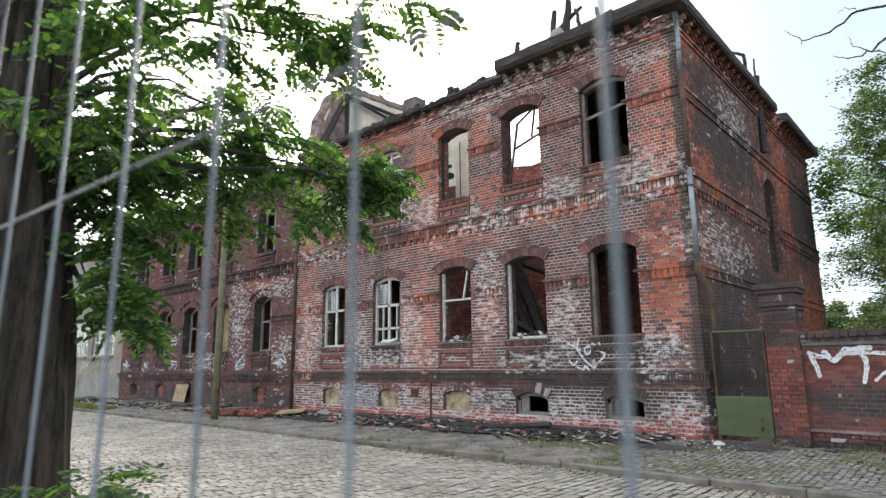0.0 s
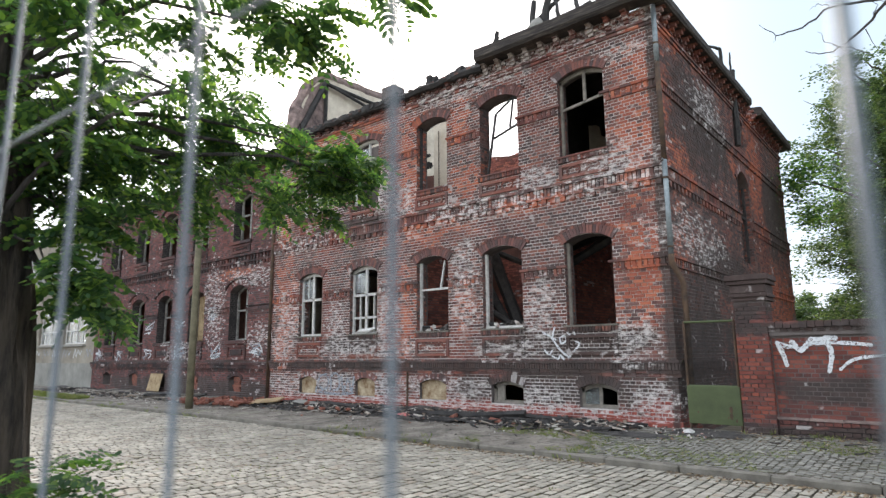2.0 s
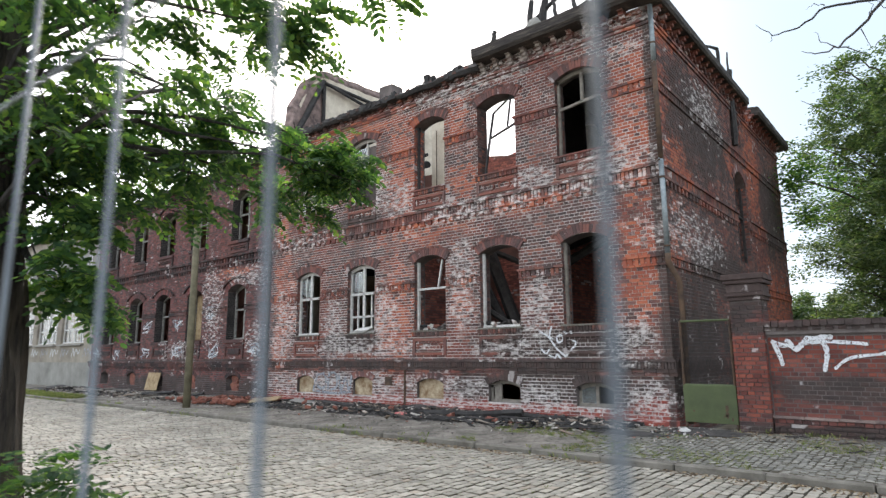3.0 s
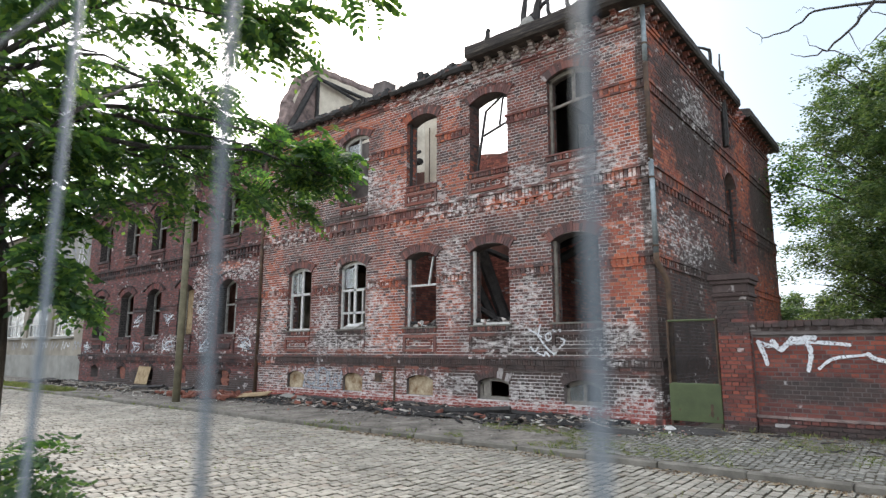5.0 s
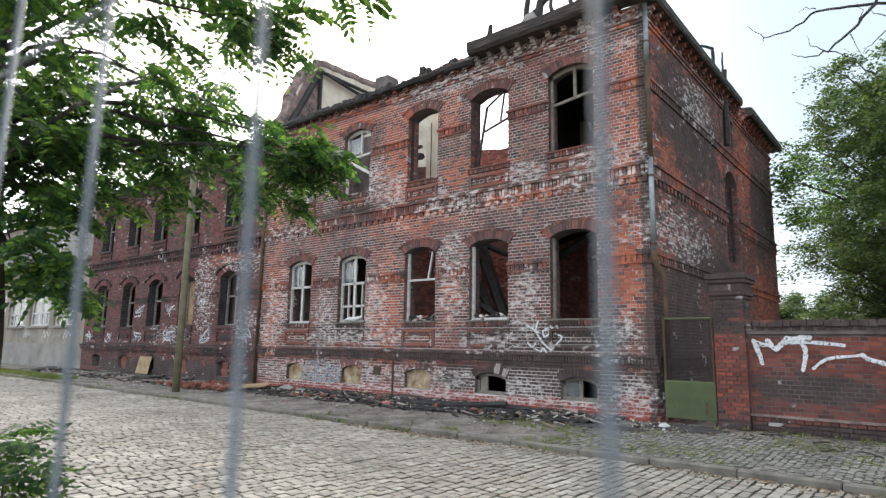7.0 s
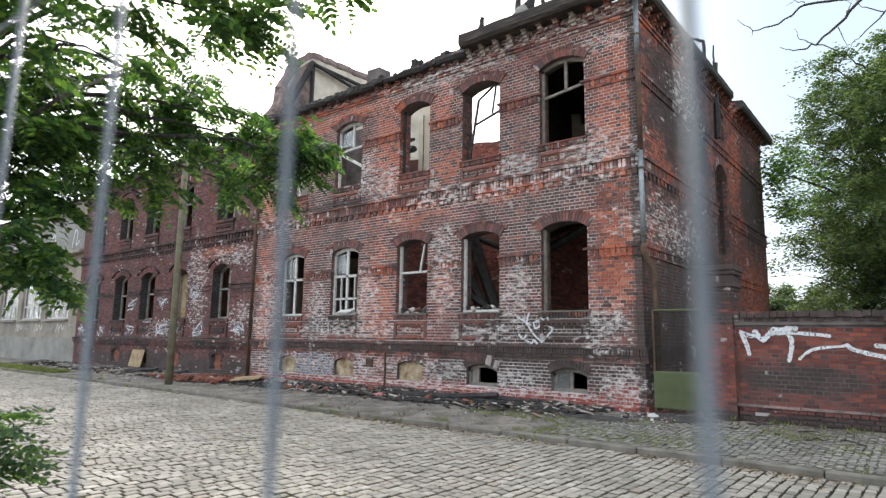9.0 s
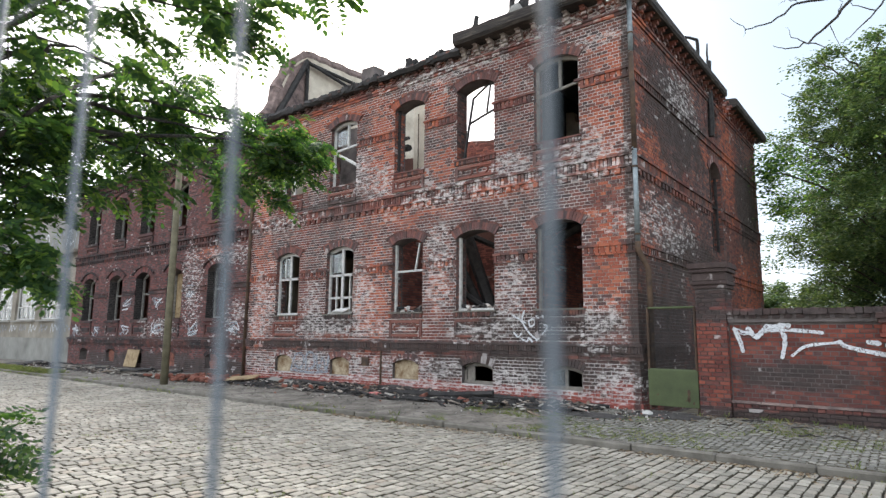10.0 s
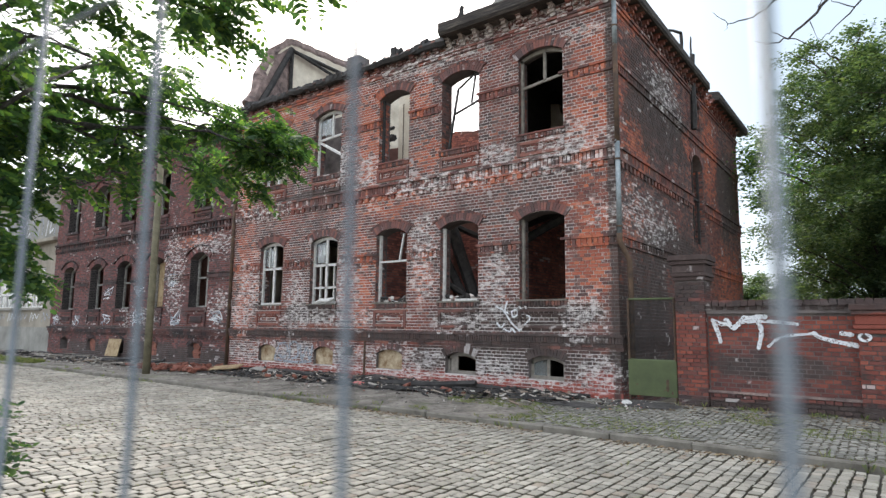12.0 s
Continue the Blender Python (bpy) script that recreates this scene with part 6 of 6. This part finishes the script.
for i, (x, y, z, r, n) in enumerate(PADS):
    c = Vector((x, y, z))
    zs = max(1.9, min(5.6, z - 0.35))
    st = Vector((TX, TY, zs))
    pts = [st.lerp(c, t) + Vector((0, 0, 0.22 * math.sin(math.pi * t))) + Vector((random.uniform(-1, 1), random.uniform(-1, 1), random.uniform(-1, 1))) * 0.05 * math.sin(math.pi * t) for t in [k / 7 for k in range(8)]]
    if i % 3 == 0:
        part("limb", Shape().tube(pts, [0.02 - 0.0024 * k for k in range(8)], 6), MAT_TWIG, tree)
    out = (c - st).normalized()
    for k in range(max(1, round(n * 1.75 / 9))):
        d0 = (out * 0.7 + rnd_dir(1.2)).normalized()
        p0 = c + Vector((random.gauss(0, 0.5), random.gauss(0, 0.5), random.gauss(0, 0.4))) * r * 0.9
        ln = min(random.uniform(0.18, 0.32), 0.05 + 0.8 * r)
        tw = [p0 + d0 * (ln * t) - Vector((0, 0, 0.12 * ln * t * t)) for t in (0, 0.35, 0.7, 1.0)]
        twigs.tube(tw, [0.004, 0.003, 0.0022, 0.0012], 4, cap=False)
        side = d0.cross(Vector((0, 0, 1))).normalized()
        for j in range(9):
            t = (j + 0.5) / 9
            q = p0 + d0 * (ln * t)
            sgn = 1 if j % 2 else -1
            d = (side * sgn + d0 * random.uniform(0.5, 0.9) + Vector((0, 0, random.uniform(-0.75, 0.25)))).normalized() if j < 8 else d0
            up = (Vector((0, 0, 1)) + rnd_dir() * 0.75).normalized()
            leaflets(lv, lf, q, d, up, random.uniform(0.11, 0.18) * (1.15 - 0.4 * t), random.randint(6, 9), random.uniform(0.036, 0.049))
crown = Shape()
crown.v, crown.f = lv, lf
for pts, r in ((((TX, TY, 2.0), (1.40, -11.50, 2.35), (1.717, -11.333, 2.609), (1.30, -11.0, 2.93), (0.64, -10.502, 3.388), (0.40, -10.30, 3.62)), 0.014),):
    P = [Vector(p) for p in pts]
    part("limb", Shape().tube([a.lerp(b, i / 4) + Vector((random.uniform(-1, 1), random.uniform(-1, 1), random.uniform(-1, 1))) * 0.012 for a, b in zip(P, P[1:]) for i in range(4)] + [P[-1]], [r * (1 - 0.042 * i) for i in range(len(P) * 4 - 3)], 7), MAT_TWIG, tree)
part("crown", crown, MAT_LEAF, tree, "feathered green leaves", kind="stuff")
part("twig", twigs, MAT_TWIG, tree, "thin twigs", kind="stuff")

lv, lf = [], []
shrub = thing("locust_sucker", "young leafy locust shoots at the foot of the tree", "shrub")
for k in range(80):
    a = random.uniform(0, 2 * math.pi)
    q = random.uniform(0.0, 0.10)
    b = Vector((2.40 + q * math.cos(a), -11.68 + q * math.sin(a), random.uniform(1.12, 1.33)))
    d = Vector((math.cos(a), math.sin(a), random.uniform(0.2, 0.9))).normalized()
    leaflets(lv, lf, b, d, (Vector((0, 0, 1)) + rnd_dir() * 0.5).normalized(), random.uniform(0.15, 0.23), random.randint(8, 11), random.uniform(0.026, 0.034))
sh = Shape()
sh.v, sh.f = lv, lf
part("leaves", sh, MAT_LEAF, shrub, kind="stuff")
for k in range(7):
    a = k * 0.9
    x, y = 2.40 + 0.06 * math.cos(a), -11.68 + 0.06 * math.sin(a)
    part("stem", Shape().tube([(x, y, -0.02), (x + 0.02, y, 0.5), (x + 0.03 * math.cos(a), y, 1.22)], [0.008, 0.006, 0.003], 5), MAT_TWIG, shrub)


def broad_tree(name, label, x, y, base, top, radius, count, clumps, leaf=0.14, material=None):
    """A trunk, reaching limbs and flat sprays of leaves along them, with gaps between the sprays."""
    t = thing(name, label, "tree")
    zs = [0, base * 0.5, base, base + (top - base) * 0.4, base + (top - base) * 0.8]
    part("trunk", Shape().tube([(x + 0.15 * math.sin(z), y, z) for z in zs], [0.28, 0.22, 0.18, 0.10, 0.03], 12, 0.1), MAT_BARK, t, smooth=True)
    v, f = [], []
    cz, h = (base + top) / 2, (top - base) / 2
    limbs = max(8, clumps // 7)
    for k in range(limbs):
        a, q = k * 2.4 + random.uniform(-0.3, 0.3), -0.95 + 1.9 * (k + 0.5) / limbs
        rr = random.uniform(0.8, 1.1) * math.sqrt(max(0.08, 1 - q * q * 0.85))
        end = Vector((x + radius * rr * math.cos(a), y + radius * rr * math.sin(a), cz + h * q))
        st = Vector((x, y, max(base * 0.7, end.z - 0.55 * radius * rr - 0.6)))
        pts = [st.lerp(end, i / 6) + Vector((0, 0, 0.5 * math.sin(i * 0.5))) + Vector((random.uniform(-1, 1), random.uniform(-1, 1), random.uniform(-1, 1))) * 0.12 * (i > 0) for i in range(7)]
        part("limb", Shape().tube(pts, [0.07, 0.055, 0.045, 0.034, 0.024, 0.016, 0.008], 6), MAT_BARK, t)
        for j in range(clumps // limbs):
            u = random.uniform(0.25, 1.03)
            c = st.lerp(end, u) + Vector((random.gauss(0, 0.5), random.gauss(0, 0.5), random.gauss(0.15, 0.32))) * (0.6 + 0.9 * (1 - abs(u - 0.6)))
            g = random.uniform(0, 2 * math.pi)
            ax, sd = Vector((math.cos(g), math.sin(g), random.uniform(-0.35, 0.1))), Vector((-math.sin(g), math.cos(g), random.uniform(-0.2, 0.2)))
            ln, wd = random.uniform(0.5, 1.0), random.uniform(0.3, 0.6)
            for _ in range(count // clumps):
                s_, w_ = random.gauss(0, 0.55), random.gauss(0, 0.5)
                p = c + ax * (ln * s_) + sd * (wd * w_) + Vector((0, 0, random.gauss(0, 0.17) - 0.18 * s_ * s_))
                d = (rnd_dir(0.9) + ax * 0.4).normalized()
                e = (Vector((0, 0, 1)) + rnd_dir(1.0) * 0.8).cross(d).normalized()
                L = leaf * random.uniform(0.7, 1.3)
                n0 = len(v)
                v += [tuple(p), tuple(p + d * L * 0.5 + e * L * 0.27), tuple(p + d * L), tuple(p + d * L * 0.5 - e * L * 0.27)]
                f.append((n0, n0 + 1, n0 + 2, n0 + 3))
    s = Shape()
    s.v, s.f = v, f
    part("crown", s, material or MAT_LEAF_FAR, t, "loose green crown", kind="stuff")
    return t


tall_tree = broad_tree("ash_tree", "tall leafy tree with a loose crown behind the garden wall", 3.9, 18.6, 4.6, 14.6, 4.4, 104000, 420, 0.15)
broad_tree("ash_tree", "broad leafy tree behind the garden wall", 9.3, 14.5, 2.0, 14.2, 5.2, 120000, 480, 0.15)
broad_tree("ash_tree", "low dark tree far behind the house", -2.2, 33.0, 0.8, 5.4, 4.8, 50000, 200, 0.22)
broad_tree("ash_tree", "leafy tree far behind the wall", 13.0, 23.0, 1.0, 13.0, 6.0, 80000, 300, 0.2)
broad_tree("ash_tree", "dense low tree behind the garden wall", 4.6, 15.6, 1.2, 7.6, 3.7, 110000, 400, 0.14)
broad_tree("ash_tree", "bushy tree behind the garden wall", 9.5, 9.0, 0.8, 7.5, 3.6, 70000, 260, 0.13)
# a bough of the tall tree that reaches the side wall
v, f = [], []
for k in range(2600):
    c = ((0.7, 11.6, 7.5, 0.25, 0.45, 0.4), (1.0, 12.6, 8.2, 0.4, 0.5, 0.3), (0.9, 12.4, 6.4, 0.3, 0.5, 0.25), (1.6, 14.0, 7.6, 0.5, 0.6, 0.5))[k % 4]
    p = Vector((c[0] + random.gauss(0, c[3]), c[1] + random.gauss(0, c[4]), c[2] + random.gauss(0, c[5])))
    d, e = rnd_dir(1.0), (Vector((0, 0, 1)) + rnd_dir() * 0.8)
    s_ = e.cross(d).normalized()
    n0 = len(v)
    v += [tuple(p), tuple(p + d * 0.08 + s_ * 0.04), tuple(p + d * 0.16), tuple(p + d * 0.08 - s_ * 0.04)]
    f.append((n0, n0 + 1, n0 + 2, n0 + 3))
s = Shape()
s.v, s.f = v, f
part("bough_leaves", s, MAT_LEAF, tall_tree, "bright leaves hanging before the wall", kind="stuff")
part("limb", Shape().tube([(3.9, 18.6, 6.0), (3.0, 16.4, 6.9), (1.9, 14.2, 7.5), (1.0, 12.4, 7.7), (0.7, 11.4, 7.5)], [0.08, 0.06, 0.045, 0.03, 0.012], 7), MAT_BARK, tall_tree)

bare = thing("bare_tree", "half-dead tree with bare reaching branches behind the wall", "tree")
part("trunk", Shape().tube([(9.0, 1.6, 0), (8.9, 1.5, 3), (8.6, 1.2, 6), (8.0, 0.9, 8.4), (7.4, 0.6, 10.2)], [0.2, 0.18, 0.15, 0.11, 0.07], 10, 0.1), MAT_TWIG, bare, smooth=True)


def bough(pts, r0):
    P = [Vector(p) for p in pts]
    q = []
    for a, b in zip(P, P[1:]):
        q += [a.lerp(b, i / 4) + Vector((random.uniform(-1, 1), random.uniform(-1, 1), random.uniform(-1, 1))) * 0.03 for i in range(4)]
    q.append(P[-1])
    part("branch", Shape().tube(q, [r0 * (1 - 0.85 * i / (len(q) - 1)) for i in range(len(q))], 6), MAT_TWIG, bare)


for pts, r in (((((5.52, 0.20, 7.76), (4.76, 0.20, 7.54), (3.97, 0.20, 7.77), (3.27, 0.20, 7.92), (2.78, 0.20, 7.68), (2.38, 0.20, 7.67), (2.09, 0.20, 8.00)), 0.035),
                (((2.38, 0.20, 7.67), (2.29, 0.20, 7.55)), 0.008),
                (((5.12, 0.00, 8.12), (4.23, 0.00, 7.74), (3.87, 0.00, 7.33), (3.41, 0.00, 6.99), (3.14, 0.00, 6.94), (2.83, 0.00, 7.10)), 0.035),
                (((3.78, 0.00, 7.20), (3.91, 0.00, 6.68)), 0.010),
                (((3.41, 0.00, 6.97), (3.16, 0.00, 7.19), (3.06, 0.00, 7.39)), 0.012),
                (((3.41, 0.00, 6.97), (3.75, 0.00, 6.77), (3.90, 0.00, 6.60)), 0.012),
                (((4.79, 0.30, 7.89), (4.43, 0.30, 7.38), (4.08, 0.30, 7.07), (3.90, 0.30, 6.91)), 0.020),
                (((4.43, 0.30, 7.38), (4.08, 0.30, 7.62), (4.00, 0.30, 7.81)), 0.012),
                (((3.27, 0.20, 7.92), (3.09, 0.20, 8.04), (2.94, 0.20, 7.98)), 0.010),
                (((3.87, 0.00, 7.33), (3.97, 0.00, 7.52), (3.90, 0.00, 7.76)), 0.012))):
    bough(pts, r)
lv, lf = [], []
for k in range(260):
    p = Vector((5.9 + random.gauss(0, 0.45), 0.5 + random.gauss(0, 0.4), 8.3 + random.gauss(0, 0.5)))
    leaflets(lv, lf, p, rnd_dir(), Vector((0, 0, 1)), 0.22, 5, 0.07)
s = Shape()
s.v, s.f = lv, lf
part("leaves", s, MAT_LEAF, bare, "sparse dark leaves", kind="stuff")

# ---- grass and weeds ----
v, f = [], []


def tuft(x, y, z, n, h, w=0.004):
    for _ in range(n):
        a = random.uniform(0, 6.28)
        r = random.uniform(0, 0.05)
        bx, by = x + r * math.cos(a), y + r * math.sin(a)
        hh = h * random.uniform(0.5, 1.2)
        lx, ly = math.cos(a) * hh * 0.5, math.sin(a) * hh * 0.5
        n0 = len(v)
        v.extend([(bx - w * math.sin(a), by + w * math.cos(a), z), (bx + w * math.sin(a), by - w * math.cos(a), z), (bx + lx * 0.5, by + ly * 0.5, z + hh * 0.8), (bx + lx, by + ly, z + hh)])
        f.append((n0, n0 + 1, n0 + 2))
        f.append((n0, n0 + 2, n0 + 3))


for k in range(4200):
    x = random.uniform(-3.0, 7.5)
    y = random.uniform(-3.3, -0.6)
    if noise.noise(Vector((x * 0.9, y * 0.9, 11))) > 0.02:
        tuft(x, y, pave_z(x, y) - 0.01, 10, random.uniform(0.012, 0.045))
for k in range(500):
    x = random.uniform(-33, 8)
    y = KERB_Y + random.choice((-0.05, -0.03, 0.14)) + random.gauss(0, 0.03)
    if noise.noise(Vector((x * 0.6, 0, 21))) > 0.05 or x < -22:
        tuft(x, y, 0.0 if y < KERB_Y else 0.08, 8, random.uniform(0.03, 0.10))
for k in range(1500):
    x, y = random.uniform(-40, -21.5), random.uniform(-3.35, -2.5)
    tuft(x, y, pave_z(x, y) - 0.01, 9, random.uniform(0.06, 0.14), 0.011)
for k in range(700):
    x, y = random.uniform(-8, 6), random.uniform(-10, -3.7)
    if noise.noise(Vector((x * 0.5, y * 0.5, 31))) > 0.0:
        tuft(x, y, -0.03, 6, random.uniform(0.03, 0.055))
for k in range(60):
    x = random.uniform(1.2, 8)
    tuft(x, -0.25 + random.gauss(0, 0.1), pave_z(x, -0.2), 8, random.uniform(0.04, 0.09))
s = Shape()
s.v, s.f = v, f
solo("grass", s, MAT_GRASS, "tufts of weedy grass in the joints", "grass", kind="stuff")

# ---- dry leaves and straw in the gutter and by the wall ----
v, f = [], []
for k in range(2600):
    if k % 3:
        x, y = random.uniform(-6, 7.5), KERB_Y - 0.06 - abs(random.gauss(0, 0.16))
        z = 0.004
        if noise.noise(Vector((x * 0.8, 0, 51))) < -0.1:
            continue
    else:
        x, y = random.uniform(0.3, 7.5), -0.2 - abs(random.gauss(0, 0.55))
        z = pave_z(x, y) + 0.012
    a, L, w = random.uniform(0, 6.28), random.uniform(0.012, 0.045), random.uniform(0.004, 0.014)
    n0 = len(v)
    cx, cy, sx, sy = math.cos(a) * L, math.sin(a) * L, -math.sin(a) * w, math.cos(a) * w
    v += [(x - cx, y - cy, z), (x + sx, y + sy, z + random.uniform(0.003, 0.02)), (x + cx, y + cy, z + random.uniform(0, 0.012)), (x - sx, y - sy, z)]
    f.append((n0, n0 + 1, n0 + 2, n0 + 3))
m_dry, dnt, dp = nodes_of("dry_litter")
drnd = dnt.nodes.new("ShaderNodeNewGeometry").outputs["Random Per Island"]
dnt.links.new(ramp_of(dnt, drnd, [(0.0, (0.07, 0.045, 0.025)), (0.5, (0.17, 0.11, 0.06)), (1.0, (0.33, 0.25, 0.14))]), dp.inputs["Base Color"])
s = Shape()
s.v, s.f = v, f
solo("dry_litter", s, m_dry, "dry leaves and straw lying along the kerb and wall", "leaf litter", kind="stuff")

# ---- kerb stones, setts, small paving, bricks: pieces last ----
kerb = thing("kerb", "worn granite kerb along the pavement", "kerb", kind="structure")
x = WEST - 10.0
while x < EAST + 6:
    L = random.uniform(0.8, 1.25)
    s = Shape().box((x, KERB_Y + random.uniform(-0.012, 0.012), -0.2), (x + L - 0.012, KERB_Y + 0.13, 0.085 + random.uniform(-0.008, 0.008)), bev=0.02, jit=0.005)
    part("kerbstone", s, MAT_KERB, kerb)
    x += L


def sett(w, l, h, e=0.02):
    """A worn paving stone with a rounded top, without its underside."""
    s = Shape()
    ring = lambda i, z: [(-w / 2 + i, -l / 2 + i, z), (w / 2 - i, -l / 2 + i, z), (w / 2 - i, l / 2 - i, z), (-w / 2 + i, l / 2 - i, z)]
    s.v = ring(0, -0.05) + ring(0.002, h - 0.009) + ring(e, h - 0.001) + [(0, 0, h + 0.0005)]
    for k in (0, 4):
        s.f += [(k + i, k + (i + 1) % 4, k + 4 + (i + 1) % 4, k + 4 + i) for i in range(4)]
    s.f += [(8, 9, 12), (9, 10, 12), (10, 11, 12), (11, 8, 12)]
    return s


def soiled(me):
    """Earth caked on the flanks of the stones."""
    me.materials.append(MAT_JOINT)
    for q in me.polygons:
        if abs(q.normal.z) < 0.25:
            q.material_index = 1


sett_me = sett(0.135, 0.15, 0.0, 0.012).mesh("sett", MAT_SETT_ONE)
soiled(sett_me)
all_setts = Shape()
singles = 0
x = -38.0
while x < 8.0:
    w = random.uniform(0.120, 0.142)
    y = -11.15 + random.uniform(0, 0.15)
    bow = 0.02 * math.sin(x * 1.3)
    while y < KERB_Y - 0.10:
        l = random.choice((0.145, 0.16, 0.175)) * random.uniform(0.95, 1.06)
        cx, cy = x + w / 2 + bow * math.sin(y * 0.9) + random.uniform(-0.008, 0.008), y + l / 2
        tilt = Euler((random.gauss(0, 0.016), random.gauss(0, 0.016), random.gauss(0, 0.03))).to_matrix().to_4x4()
        z = random.gauss(0, 0.0035) + 0.012 * noise.noise(Vector((cx * 0.5, cy * 0.5, 0)))
        m = Matrix.Translation((cx, cy, z)) @ tilt
        if 1.2 < cx < 3.0 and -9.4 < cy < -7.9 and singles < 290:
            ob = new("sett", sett_me)
            ob.parent = road
            ob.matrix_world = m @ Matrix.Diagonal(((w - 0.021) / 0.135, (l - 0.021) / 0.15, 1, 1))
            singles += 1
        else:
            q = sett(w - 0.021, l - 0.021, 0.0, 0.010 + random.uniform(0, 0.006))
            all_setts.add([tuple(m @ Vector(p)) for p in q.v], q.f)
        y += l
    x += w
soiled(part("setts", all_setts, MAT_SETT, road, "worn grey granite setts", kind="stuff").data)

mosaic = Shape()
x = -3.0
while x < 11:
    y = KERB_Y + 0.16
    while y < -0.35:
        w = random.uniform(0.085, 0.11)
        if noise.noise(Vector((x * 0.5, y * 0.7, 41))) > -0.55 + max(0.0, (0.5 - x) * 0.35):
            m = Matrix.Translation((x + random.uniform(-0.012, 0.012), y + w / 2, pave_z(x, y) + random.gauss(0.008, 0.004))) @ Euler((random.gauss(0, 0.05), random.gauss(0, 0.05), random.gauss(0, 0.08))).to_matrix().to_4x4()
            q = sett(0.088, w - 0.012, 0.0, 0.015)
            mosaic.add([tuple(m @ Vector(p)) for p in q.v], q.f)
        y += w
    x += 0.1
soiled(part("small_setts", mosaic, MAT_MOSAIC, pavement, "small grey paving stones with weedy joints", kind="stuff").data)

top_lim = lambda u: front_top(u) - 0.01
zone = (-1.0, 0.0, 1.56, 5.1)
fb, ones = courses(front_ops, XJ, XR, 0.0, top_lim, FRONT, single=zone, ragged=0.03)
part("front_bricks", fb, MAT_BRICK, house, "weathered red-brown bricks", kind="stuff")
shared = {}
for c, d, z0, z1 in ones[:295]:
    w = round(d - c, 2)
    if w not in shared:
        s = Shape()
        s.add([tuple(FRONT @ Vector(q)) for q in ((-w / 2, -0.033, 0.012), (w / 2, -0.033, 0.012), (w / 2, 0.033, 0.012), (-w / 2, 0.033, 0.012), (-w / 2, -0.033, -0.01), (w / 2, -0.033, -0.01), (w / 2, 0.033, -0.01), (-w / 2, 0.033, -0.01))], BOX_FACES)
        shared[w] = s.mesh("brick", MAT_BRICK_ONE)
    ob = new("brick", shared[w])
    ob.parent = front_wall
    ob.location = ((c + d) / 2, random.uniform(-0.004, 0.003), (z0 + z1) / 2)
    ob.rotation_euler = (random.gauss(0, 0.008), random.gauss(0, 0.008), random.gauss(0, 0.01))
rest = Shape()
for c, d, z0, z1 in ones[295:]:
    brick_into(rest, c, d, z0, z1, FRONT)
if rest.f:
    part("front_bricks", rest, MAT_BRICK, house, kind="stuff")
sb, _ = courses(side_ops, 0.0, DEPTH, 0.0, side_top, SIDE_M)
part("side_bricks", sb, MAT_BRICK, house, "sooty red-brown bricks", kind="stuff")
part("moulding_bricks", trim.s, MAT_BRICK, house, "moulded belt and cornice bricks", kind="stuff")
part("reveal_bricks", left_reveals.s, MAT_CHAR, annex, "near-black bricks of the window reveals", kind="stuff")
part("moulding_bricks", left_trim.s, MAT_BRICK_SOOT, annex, "moulded belt and cornice bricks", kind="stuff")
